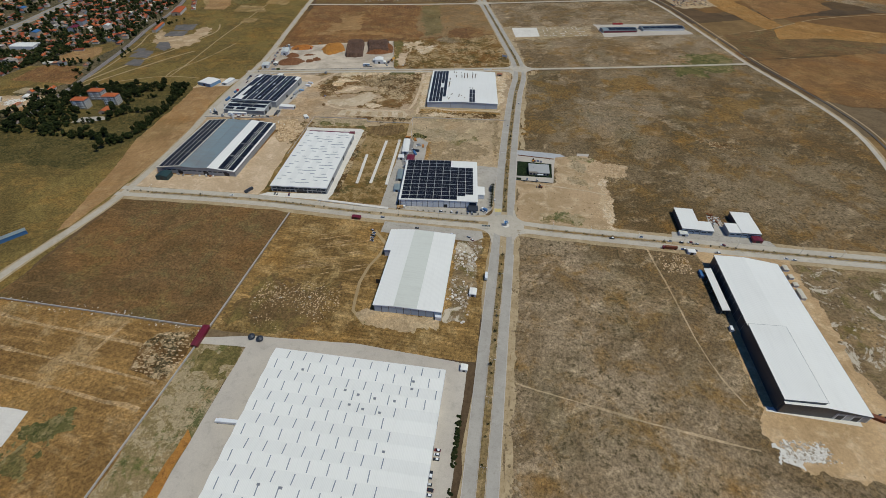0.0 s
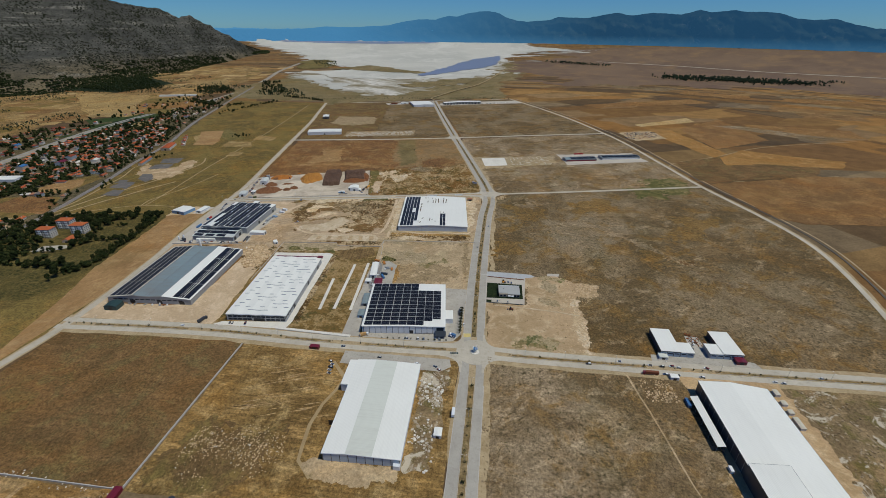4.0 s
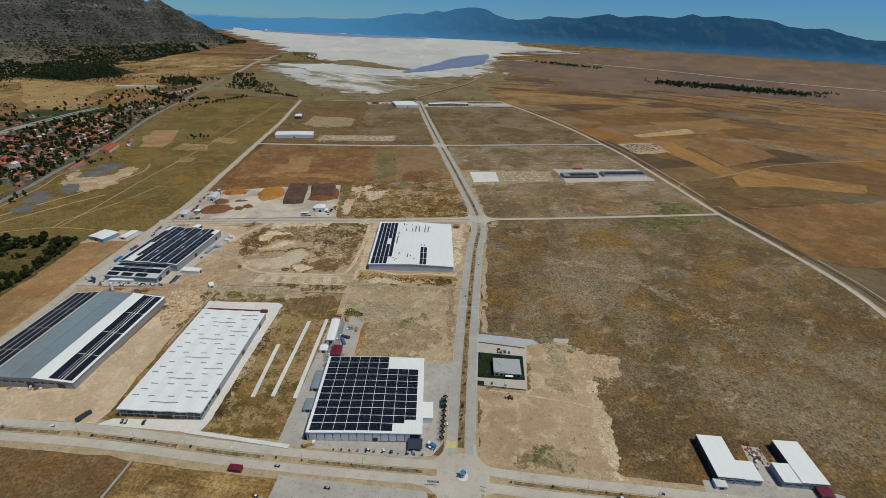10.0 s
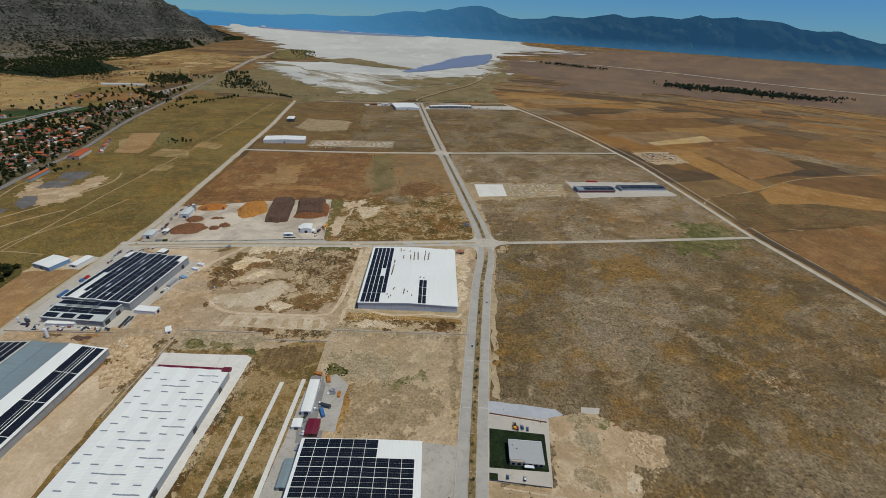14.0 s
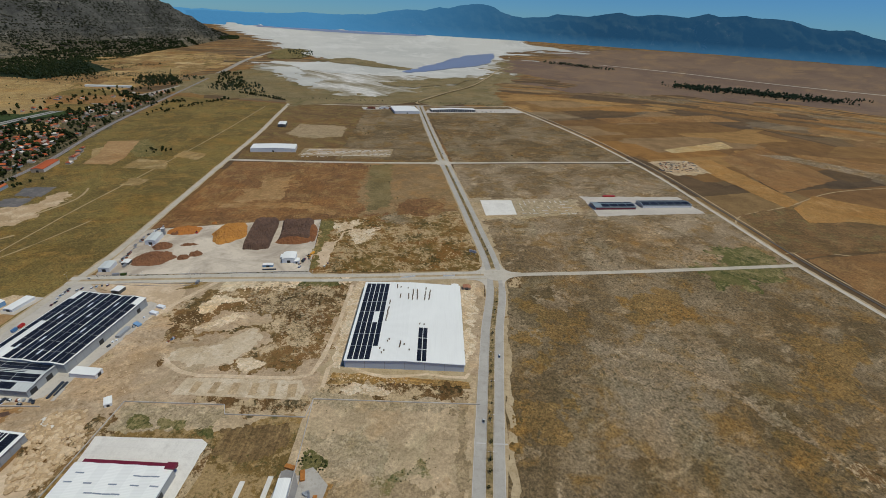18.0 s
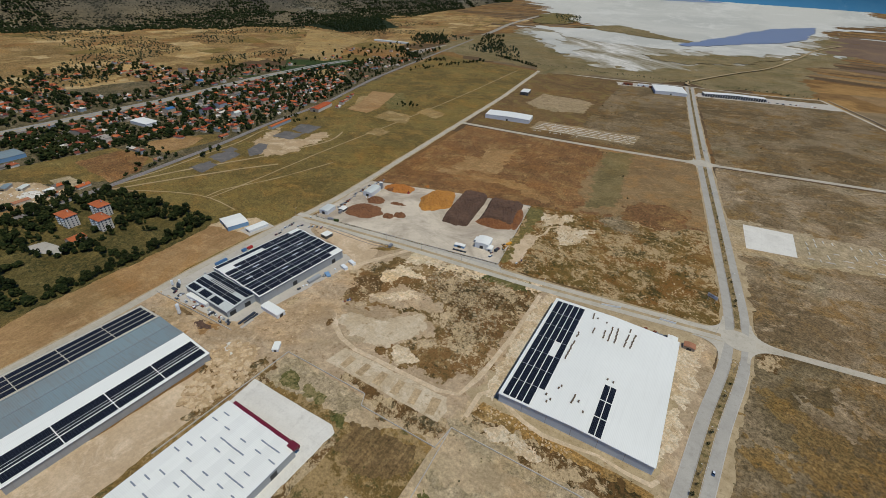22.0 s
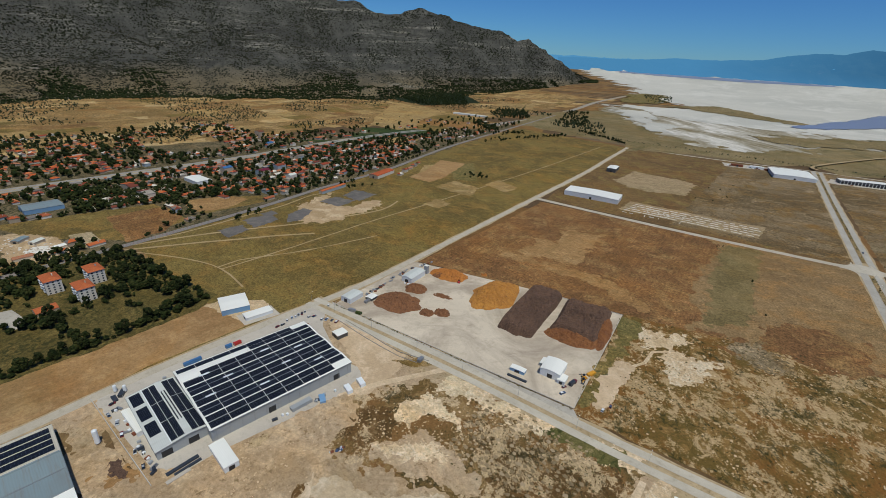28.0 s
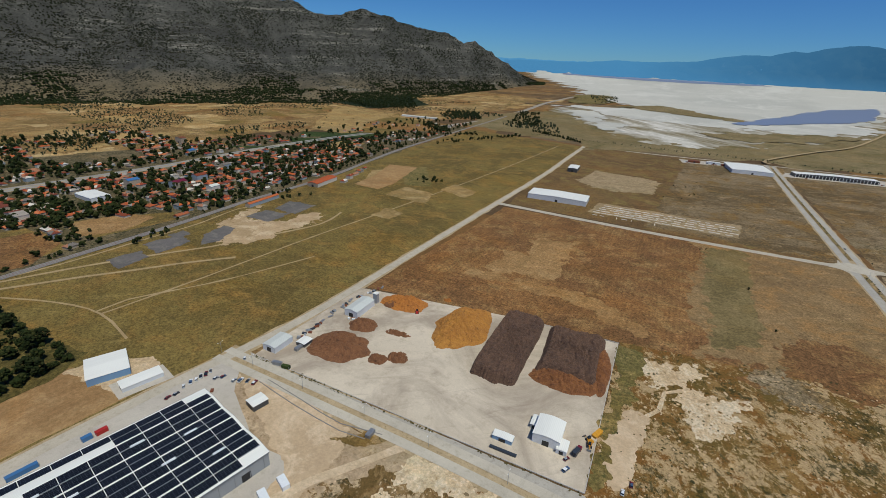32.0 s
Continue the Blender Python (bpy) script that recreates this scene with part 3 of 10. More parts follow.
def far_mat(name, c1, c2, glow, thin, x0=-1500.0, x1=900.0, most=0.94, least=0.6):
    """Wooded range many kilometres off: blue haze is painted on as emission, more so towards the far end (x0) and along
    its foot.
    """
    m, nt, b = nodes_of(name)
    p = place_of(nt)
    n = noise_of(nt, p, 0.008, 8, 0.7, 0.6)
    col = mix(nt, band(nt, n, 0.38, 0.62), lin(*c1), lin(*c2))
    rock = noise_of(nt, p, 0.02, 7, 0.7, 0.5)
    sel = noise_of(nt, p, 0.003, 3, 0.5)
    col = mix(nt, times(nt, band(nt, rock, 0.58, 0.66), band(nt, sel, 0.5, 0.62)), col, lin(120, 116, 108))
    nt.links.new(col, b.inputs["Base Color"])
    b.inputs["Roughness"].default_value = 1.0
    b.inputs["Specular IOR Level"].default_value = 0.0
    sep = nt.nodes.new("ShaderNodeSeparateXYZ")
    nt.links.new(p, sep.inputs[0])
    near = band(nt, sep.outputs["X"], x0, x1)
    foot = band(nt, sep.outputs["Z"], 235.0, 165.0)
    haze_glow = nt.nodes.new("ShaderNodeEmission")
    nt.links.new(mix(nt, times(nt, foot, 0.55), mix(nt, near, lin(*glow), lin(*thin)), lin(*glow)), haze_glow.inputs["Color"])
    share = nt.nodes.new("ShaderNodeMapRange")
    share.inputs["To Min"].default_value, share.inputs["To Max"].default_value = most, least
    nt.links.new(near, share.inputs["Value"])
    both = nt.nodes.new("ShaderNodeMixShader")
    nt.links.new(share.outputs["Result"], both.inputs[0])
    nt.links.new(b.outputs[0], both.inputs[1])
    nt.links.new(haze_glow.outputs[0], both.inputs[2])
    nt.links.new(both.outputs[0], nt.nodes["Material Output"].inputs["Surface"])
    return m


# the last two colours are the painted haze, thick and thin
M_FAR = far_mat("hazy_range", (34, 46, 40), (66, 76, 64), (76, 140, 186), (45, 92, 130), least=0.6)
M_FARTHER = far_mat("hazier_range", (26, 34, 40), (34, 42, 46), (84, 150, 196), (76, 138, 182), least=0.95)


def plain_mat():
    """The wide plain: a patchwork of ploughed and fallow fields, orange-brown to the east, yellow towards the mountain."""
    m, nt, b = nodes_of("wide_plain")
    p = place_of(nt)
    tones = []
    for rot, sx, sy, cols in ((30, 0.0011, 0.0030, ((92, 74, 54), (160, 112, 58), (112, 86, 58), (180, 130, 70), (104, 82, 60), (148, 118, 80))), (24, 0.0030, 0.0075, ((104, 80, 52), (164, 114, 60), (90, 72, 52), (180, 138, 82), (116, 88, 54), (150, 128, 96)))):
        v = nt.nodes.new("ShaderNodeTexVoronoi")
        v.distance = 'CHEBYCHEV'
        v.inputs["Scale"].default_value = 1.0
        v.inputs["Randomness"].default_value = 0.9
        nt.links.new(place_of(nt, rot, sx, sy), v.inputs["Vector"])
        sep = nt.nodes.new("ShaderNodeSeparateColor")
        nt.links.new(v.outputs["Color"], sep.inputs[0])
        r = nt.nodes.new("ShaderNodeValToRGB")
        el = r.color_ramp.elements
        r.color_ramp.interpolation = 'CONSTANT'
        el[0].color = lin(*cols[0])
        el[1].position, el[1].color = 1 / 6, lin(*cols[1])
        for k, c in enumerate(cols[2:], 2):
            e = el.new(k / 6)
            e.color = lin(*c)
        nt.links.new(sep.outputs[0], r.inputs[0])
        tones.append(r.outputs[0])
    col = mix(nt, 0.5, tones[0], tones[1])
    n0 = noise_of(nt, p, 0.0035, 6, 0.65, 0.6)
    col = mix(nt, 0.15, col, mix(nt, band(nt, n0, 0.35, 0.65), lin(138, 104, 62), lin(108, 86, 62)))
    n1 = noise_of(nt, p, 0.02, 6, 0.7)
    col = mix(nt, 1.0, col, mix(nt, band(nt, n1, 0.38, 0.62), (0.8,) * 3 + (1,), (1.16,) * 3 + (1,)), 'MULTIPLY')
    n2 = noise_of(nt, p, 0.3, 5, 0.75)
    col = mix(nt, 1.0, col, mix(nt, band(nt, n2, 0.38, 0.62), (0.76,) * 3 + (1,), (1.12,) * 3 + (1,)), 'MULTIPLY')
    col = mix(nt, 1.0, col, (0.85, 0.91, 0.985, 1), 'MULTIPLY')
    nt.links.new(col, b.inputs["Base Color"])
    b.inputs["Roughness"].default_value = 0.95
    b.inputs["Specular IOR Level"].default_value = 0.1
    return m


M_WIDE = plain_mat()
M_SLOPE = field_mat("yellow_slope", (152, 121, 76), (130, 103, 62), (164, 136, 92), bush=(62, 57, 35), big=0.006, tuft=0.45, bush_at=(0.5, 0.6))
M_VILLAGE = field_mat("village_gardens", (110, 96, 70), (90, 80, 55), (124, 110, 84), bush=(52, 54, 31), big=0.02, tuft=0.4, bush_at=(0.48, 0.56))

M_SLOPE2 = field_mat("golden_slope", (164, 135, 86), (147, 119, 74), (172, 147, 100), bush=(88, 78, 48), big=0.01, tuft=0.35, furrow=0.06, turn=20)
M_SLOPE3 = field_mat("brown_slope", (132, 100, 62), (116, 88, 54), (142, 112, 72), bush=(66, 60, 36), big=0.01, tuft=0.4, furrow=0.06, turn=70)
M_SLOPE4 = field_mat("pale_slope", (182, 154, 108), (166, 138, 92), (190, 166, 122), bush=(96, 84, 52), big=0.01, tuft=0.3)

M_GREENSTRIP = scrub_mat("weedy_tan_strip", (152, 130, 92), (130, 114, 76), (112, 108, 62), (180, 160, 124), (78, 86, 44), 76, 0.7)
M_ROUGH = scrub_mat("rough_brown_grass", (132, 104, 58), (112, 90, 50), (146, 116, 70), (168, 140, 96), (78, 74, 40), 82, 0.6)
M_DUG = scrub_mat("dug_brown_land", (112, 82, 48), (92, 70, 40), (134, 106, 70), (196, 170, 130), (54, 50, 28), 40, 0.6)
M_REDFALL = field_mat("red_brown_fallow", (120, 92, 58), (102, 80, 50), (114, 98, 62), bush=(76, 70, 42), big=0.010, furrow=0.05, turn=86, tuft=0.4, pale=0.4, sweep=0)
M_OLIVEGREY = field_mat("olive_grey_fallow", (122, 106, 70), (108, 94, 60), (130, 112, 76), big=0.012, tuft=0.3, pale=0.4)
M_DARKPLOUGH = field_mat("dark_ploughed_plot", (120, 96, 62), (106, 85, 54), (132, 108, 72), bush=(92, 86, 50), big=0.03, furrow=0.2, turn=6, tuft=0.35, pale=0.4)
M_GREENWEED = scrub_mat("fresh_green_weeds", (106, 98, 58), (88, 88, 46), (124, 112, 70), (146, 130, 88), (60, 66, 32), 10, 0.0)
M_SANDM = scrub_mat("mottled_sand", (208, 184, 149), (200, 174, 139), (190, 164, 127), (220, 201, 170), (176, 148, 110), 35, 0.6)
M_BARE = field_mat("trodden_tan_soil", (180, 155, 124), (166, 142, 111), (192, 168, 136), bush=(134, 110, 78), big=0.02, tuft=0.18, pale=0.35, bush_at=(0.54, 0.64))
M_LANE = field_mat("pale_trodden_lane", (206, 182, 149), (194, 170, 137), (214, 192, 162), big=0.03, tuft=0.12)
M_PALESAND = field_mat("dumped_pale_sand", (214, 192, 158), (200, 176, 141), (224, 204, 174), bush=(170, 142, 106), big=0.05, tuft=0.2, bush_at=(0.54, 0.62))
M_ROW = field_mat("raised_brown_soil", (182, 156, 120), (170, 145, 110), (190, 166, 130), big=0.05, tuft=0.2)
M_EASTORANGE = field_mat("orange_brown_stubble", (136, 100, 60), (120, 90, 56), (146, 112, 70), big=0.006, furrow=0.08, turn=30, tuft=0.3)
M_EASTGOLD = field_mat("golden_orange_stubble", (158, 118, 66), (144, 106, 58), (166, 128, 78), big=0.008, furrow=0.06, turn=30, tuft=0.28)
M_STREAK = field_mat("pale_tan_stubble", (174, 143, 100), (158, 128, 88), (186, 158, 118), big=0.05, tuft=0.4)
M_GREYSTEPPE = field_mat("pale_grey_steppe", (142, 124, 98), (126, 108, 82), (132, 106, 66), bush=(84, 76, 52), big=0.0075, tuft=0.46, pale=0.7, bush_at=(0.52, 0.62))
M_GOLDSTEPPE = field_mat("golden_steppe", (134, 106, 64), (118, 94, 56), (138, 104, 54), bush=(78, 68, 42), big=0.0075, tuft=0.46, pale=0.6, bush_at=(0.52, 0.62))
M_WOODFLOOR = field_mat("shaded_grass", (98, 86, 47), (86, 76, 41), (110, 95, 55), bush=(58, 58, 30), big=0.02, tuft=0.4, bush_at=(0.48, 0.58))
M_ROADM = paved_mat("grey_carriageway", (180, 173, 160), (166, 159, 147), (144, 137, 126), wear=0.55, scale=0.04)
M_TANB = field_mat("brown_tan_lot", (158, 136, 104), (146, 125, 93), (168, 146, 111), bush=(108, 96, 62), big=0.03, tuft=0.3)
M_TANG = field_mat("weedy_tan_lot", (168, 148, 117), (154, 136, 104), (180, 160, 128), bush=(108, 99, 66), big=0.05, tuft=0.32)
M_PALEBROWN = field_mat("pale_brown_stubble", (154, 120, 78), (142, 108, 68), (160, 128, 86), big=0.012, furrow=0.06, tuft=0.3, pale=0.4)
M_LOTP = field_mat("pale_levelled_earth", (198, 178, 148), (186, 164, 132), (208, 190, 162), bush=(150, 124, 86), big=0.02, tuft=0.12, bush_at=(0.56, 0.66))
M_LOTO = field_mat("orange_tan_lot", (184, 156, 120), (168, 142, 106), (200, 176, 142), bush=(140, 116, 80), big=0.014, tuft=0.11, pale=0.3, bush_at=(0.56, 0.64))


# ---- the land ----
def ground_sheet():
    g = Geo()
    radii = [0, 150, 400, 800, 1200, 1600] + list(range(2000, 5000, 60)) + [5000 * 1.03 ** i for i in range(30)] + [12300]
    n = 480
    rings = []
    for r in radii:
        ring = []
        for i in range(n):
            a = 2 * math.pi * i / n
            ring.append(len(g.v))
            g.v.append(tuple(lay(EYE0.x + r * math.sin(a), EYE0.y + r * math.cos(a))))
        rings.append(ring)
    for k in range(len(rings) - 1):
        for i in range(n):
            j = (i + 1) % n
            if k == 0:
                g.f.append((rings[0][0], rings[1][j], rings[1][i]))
            else:
                g.f.append((rings[k][i], rings[k][j], rings[k + 1][j], rings[k + 1][i]))
            g.m.append(0)
    return solid("ground", g, M_WIDE, "wide dry plain with brown and orange fields", smooth=True)


ground_sheet()


def wobble(x, y, amp, scale):
    """Shifts a point of an outline by noise of four sizes."""
    a = b = 0.0
    for k, q in ((1.0, 1.0), (2.6, 0.55), (6.1, 0.32), (13.0, 0.2)):
        a += q * noise.noise(Vector((x * scale * k, y * scale * k, 3.1 + k)))
        b += q * noise.noise(Vector((x * scale * k, y * scale * k, 17.7 + k)))
    return x + amp * a, y + amp * b


LAYER = [0]


def patch(name, poly, z, material, label, rough=2.0, step=4.0, wave=0.05, far=False, kind="structure", category=""):
    """A sheet of ground within the outline poly, its edges uneven by rough metres."""
    LAYER[0] += 1
    z += 0.00137 * LAYER[0]
    pts = []
    for (x0, y0), (x1, y1) in zip(poly, poly[1:] + poly[:1]):
        k = max(1, int(math.hypot(x1 - x0, y1 - y0) / step))
        for i in range(k):
            u = i / k
            x, y = x0 + (x1 - x0) * u, y0 + (y1 - y0) * u
            pts.append(wobble(x, y, rough, wave) if rough else (x, y))
    b = bmesh.new()
    b.faces.new([b.verts.new((x, y, z)) for x, y in pts])
    if far:
        bmesh.ops.triangulate(b, faces=b.faces[:])
        for _ in range(7):
            long = [e for e in b.edges if e.calc_length() > 160]
            if not long:
                break
            bmesh.ops.subdivide_edges(b, edges=long, cuts=1)
            bmesh.ops.triangulate(b, faces=[f for f in b.faces if len(f.verts) > 3])
        for v in b.verts:
            v.co = lay(v.co.x, v.co.y, v.co.z)
    bmesh.ops.recalc_face_normals(b, faces=b.faces[:])
    if b.faces and sum(f.normal.z for f in b.faces) < 0:
        bmesh.ops.reverse_faces(b, faces=b.faces[:])
    me = bpy.data.meshes.new(name)
    b.to_mesh(me)
    b.free()
    me.materials.append(material)
    return tagged(new(name, me), label, category, "", kind)


def ragged(name, poly, z, material, label, amp=6.0, wave=0.03, cell=2.5, far=False, seed=0.0, kind="structure", category="", stretch=1.0):
    """A sheet of ground whose edge frays into tongues, islands and holes: outline distance plus noise, cut at zero."""
    LAYER[0] += 1
    z += 0.00137 * LAYER[0]
    px, py = [p[0] for p in poly], [p[1] for p in poly]
    xs = np.arange(min(px) - amp, max(px) + amp + cell, cell)
    ys = np.arange(min(py) - amp, max(py) + amp + cell, cell)
    X, Y = np.meshgrid(xs, ys)
    dist = np.full(X.shape, 1e9)
    hit = np.zeros(X.shape, bool)
    for (x0, y0), (x1, y1) in zip(poly, poly[1:] + poly[:1]):
        dx, dy = x1 - x0, y1 - y0
        u = np.clip(((X - x0) * dx + (Y - y0) * dy) / (dx * dx + dy * dy + 1e-9), 0, 1)
        dist = np.minimum(dist, np.hypot(X - x0 - u * dx, Y - y0 - u * dy))
        if dy:
            hit ^= ((y0 > Y) != (y1 > Y)) & (X < dx * (Y - y0) / dy + x0)
    F = np.where(hit, dist, -dist)
    for j, i in np.argwhere(np.abs(F) < amp * 1.6):
        F[j, i] += 1.15 * amp * noise.fractal(Vector((X[j, i] * wave, Y[j, i] * wave * stretch, 2.3 + seed)), 0.5, 2.1, 6)
    F = np.where(np.abs(F) < 1e-4, 1e-4, F)
    v, f, known = [], [], {}

    def quad(pts):
        row = []
        for a, b in pts:
            key = (round(a, 3), round(b, 3))
            if key not in known:
                known[key] = len(v)
                v.append(tuple(lay(a, b, z)) if far else (a, b, z))
            if known[key] not in row:
                row.append(known[key])
        if len(row) > 2:
            f.append(tuple(row))
    S = F > 0
    ny, nx = F.shape
    full = S[:-1, :-1] & S[1:, :-1] & S[:-1, 1:] & S[1:, 1:]
    some = S[:-1, :-1] | S[1:, :-1] | S[:-1, 1:] | S[1:, 1:]
    for j in range(ny - 1):
        i = 0
        while i < nx - 1:
            if full[j, i]:
                k = i
                while k + 1 < nx - 1 and full[j, k + 1] and (not far or k - i < 3):
                    k += 1
                quad([(xs[i], ys[j]), (xs[k + 1], ys[j]), (xs[k + 1], ys[j + 1]), (xs[i], ys[j + 1])])
                i = k + 1
                continue
            if some[j, i]:
                c = ((i, j), (i + 1, j), (i + 1, j + 1), (i, j + 1))
                out = []
                for (a, b), (d, e) in zip(c, c[1:] + c[:1]):
                    fa, fb = F[b, a], F[e, d]
                    if fa > 0:
                        out.append((xs[a], ys[b]))
                    if (fa > 0) != (fb > 0):
                        w = fa / (fa - fb)
                        out.append((xs[a] + (xs[d] - xs[a]) * w, ys[b] + (ys[e] - ys[b]) * w))
                if len(out) > 2:
                    quad(out)
            i += 1
    me = bpy.data.meshes.new(name)
    me.from_pydata(v, [], f)
    me.materials.append(material)
    return tagged(new(name, me), label, category, "", kind)


def smooth_line(pts, step=15.0):
    """Catmull-Rom through the points."""
    out = []
    p = [pts[0]] + list(pts) + [pts[-1]]
    for i in range(1, len(p) - 2):
        a, b, c, d = (Vector(q) for q in p[i - 1:i + 3])
        k = max(1, int((c - b).length / step))
        for j in range(k):
            t = j / k
            out.append(0.5 * (2 * b + (c - a) * t + (2 * a - 5 * b + 4 * c - d) * t * t + (3 * b - a - 3 * c + d) * t ** 3))
    out.append(Vector(p[-2]))
    return out


def ribbon(name, pts, width, z, material, label, rough=0.0, height=0.0, kind="structure", curve=True, step=15.0, offset=0.0):
    """A road, strip or low kerbed island along a line."""
    z += 0.06
    line = smooth_line([tuple(q) for q in pts], step) if curve else [Vector(q) for q in pts]
    g = Geo()
    rows = []
    for i, q in enumerate(line):
        d = (line[min(i + 1, len(line) - 1)] - line[max(i - 1, 0)]).normalized()
        nrm = Vector((-d.y, d.x))
        row = []
        for side in (1, -1):
            w = width / 2 + (rough * noise.noise(Vector((q.x * 0.06, q.y * 0.06, 5.0 * side))) if rough else 0)
            e = q + nrm * (offset + side * w)
            row.append(e)
        rows.append(row)
    n = len(rows)
    for r in rows:
        for e in r:
            g.v.append(tuple(lay(e.x, e.y, z + height)))
    for i in range(n - 1):
        g.f.append((2 * i + 1, 2 * i + 3, 2 * i + 2, 2 * i))
    if height:
        k = len(g.v)
        for r in rows:
            for e in r:
                g.v.append(tuple(lay(e.x, e.y, z - 0.05)))
        for i in range(n - 1):
            g.f.append((2 * i, 2 * i + 2, k + 2 * i + 2, k + 2 * i))
            g.f.append((2 * i + 3, 2 * i + 1, k + 2 * i + 1, k + 2 * i + 3))
        g.f.append((1, 0, k, k + 1))
        g.f.append((2 * n - 2, 2 * n - 1, k + 2 * n - 1, k + 2 * n - 2))
    g.m = [0] * len(g.f)
    return solid(name, g, material, label, kind=kind)


# fields round the works
patch("field", [(-700, -120), (-420, -120), (-428, 500), (-462, 740), (-474, 860), (-518, 1120), (-586, 1430), (-684, 1880), (-1082, 1880), (-955, 1430), (-848, 1120), (-776, 860), (-738, 712), (-716, 640), (-560, 660), (-560, 480), (-700, 420)], 0.04, M_OLIVE, "olive dry grassland beside the gravel road", 3)
patch("field", [(-446, -120), (-226, -120), (-223, 198), (-425, 200)], 0.05, M_PLOUGH, "brown ploughed field with pale patches")
patch("field", [(-226, -120), (-182, -120), (-184, 186), (-223, 186)], 0.05, M_GREENSTRIP, "pale trodden strip with green weeds")
patch("field", [(-424, 201), (-223, 200), (-221, 360), (-416, 360)], 0.05, M_REDFALL, "dark red-brown fallow field", 1)
patch("field", [(-221, 199), (-3, 201), (-3, 362), (-220, 361)], 0.05, M_GOLD, "golden-brown fallow field with pale rubble", 1)
patch("field", [(20, -120), (330, -120), (330, 364), (20, 364)], 0.05, M_STEPPE, "grey-brown tufted steppe", 1)
patch("field", [(268, -120), (620, -120), (560, 500), (430, 368), (268, 362)], 0.06, M_RUBBLE, "stony steppe with pale rubble")
patch("field", [(20, 385), (190, 388), (436, 392), (476, 510), (500, 660), (494, 740), (446, 945), (22, 846)], 0.05, M_STEPPE2, "wide grey-brown steppe", 1)
patch("field", [(-285, 390), (-100, 390), (-118, 530), (-140, 600), (-290, 588)], 0.05, M_ROUGH, "brown-olive rough grass", 1)
patch("field", [(-126, 480), (-3, 486), (-2, 640), (-142, 628), (-135, 560)], 0.06, M_TAN, "tan bare lot with dry weeds", 1)
patch("field", [(-142, 628), (-2, 640), (2, 838), (-160, 806)], 0.05, M_TAN, "trodden lot round the white hall", 2)
patch("field", [(-430, 560), (-140, 600), (-142, 806), (-330, 762), (-440, 740)], 0.05, M_BARE, "trodden sandy land with dug patches", 2)
patch("field", [(-214, 808), (2, 850), (-40, 1060), (-253, 970)], 0.05, M_SCRUB2, "olive scrub with sandy clearings", 2)
patch("field", [(-470, 884), (-253, 966), (-40, 1052), (-106, 1310), (-522, 1214), (-498, 1080)], 0.05, M_BROWN, "red-brown stubble field", 2)
ragged("field", [(-205, 990), (-30, 1048), (-98, 1318), (-258, 1280)], 0.06, M_GREYFALL, "pale grey-brown fallow field", 12, 0.02, 2.5)
ragged("field", [(-160, 985), (-60, 1040), (-70, 1110), (-150, 1080)], 0.06, M_BROWN, "red-brown tongue of stubble", 20, 0.02)
patch("field", [(24, 848), (440, 946), (414, 1120), (366, 1400), (352, 1440), (-74, 1318), (-30, 1060)], 0.05, M_STEPPE, "grey-brown steppe lot", 2)
patch("field", [(-526, 1232), (-106, 1326), (-258, 2010), (-684, 1885), (-590, 1440)], 0.05, M_DARKOLIVE, "olive-brown fallow field", 3)
patch("field", [(-330, 1290), (-108, 1332), (-256, 1994), (-420, 1940)], 0.06, M_STEPPE2, "grey fallow field with scattered bushes", 4)
patch("field", [(-76, 1334), (346, 1452), (288, 1650), (196, 1880), (76, 2140), (-236, 2030)], 0.05, M_STEPPE2, "dark grey-brown fallow field", 3)
patch("field", [(-444, 290), (-436, 300), (-430, 500), (-456, 600), (-466, 708), (-524, 664), (-506, 519), (-474, 420)], 0.08, M_STRIP, "bare brown tilled strip beside the road", 1)
patch("field", [(-184, -120), (2, -120), (2, 20), (-184, 20)], 0.05, M_GOLD, "dry fallow field south of the great warehouse", 2)


# ---- roads ----
M_TRIMROAD = paved_mat("dark_ballast", (104, 96, 86), (90, 84, 76), (70, 64, 58))
MAIN = [(8, -240), (9, 20), (9.5, 200), (10.5, 330), (9, 400), (8, 465), (8, 575), (10.5, 720), (14, 842), (-18, 1000), (-95, 1330), (-170, 1660), (-250, 2025)]
ribbon("road_verge", MAIN, 27, 0.10, M_VERGE, "dusty verges beside the main road", 3.0)
ribbon("road", MAIN, 8.2, 0.30, M_ROADM, "pale grey dusty carriageway of the main road", offset=7.2)
ribbon("road", MAIN, 7.6, 0.30, M_ROADM, "pale grey dusty carriageway of the main road", offset=-7.0)
for a, b in ((30, 345), (392, 826), (862, 1315), (1350, 2010)):
    q = [p for p in smooth_line(MAIN, 12) if a < p.y < b]
    ribbon("median", [tuple(p) for p in q], 5.8, 0.26, M_KERB, "raised kerbed median", height=0.16, curve=False)
    ribbon("median_soil", [tuple(p) for p in q], 5.2, 0.28, M_MEDIAN, "dry soil of the median", height=0.18, curve=False)
for o in (11.6, -11.1):
    ribbon("kerb", [tuple(p) for p in smooth_line(MAIN, 15) if p.y < 350], 0.5, 0.2, M_KERB, "pale kerb of the main road", height=0.2, curve=False, offset=o)
    ribbon("kerb", [tuple(p) for p in smooth_line(MAIN, 15) if 400 < p.y < 825], 0.5, 0.2, M_KERB, "pale kerb of the main road", height=0.2, curve=False, offset=o)
EW = [(-432, 368), (-275, 376), (-154, 374), (-60, 375), (12, 377), (60, 375), (190, 375), (300, 376), (500, 380)]
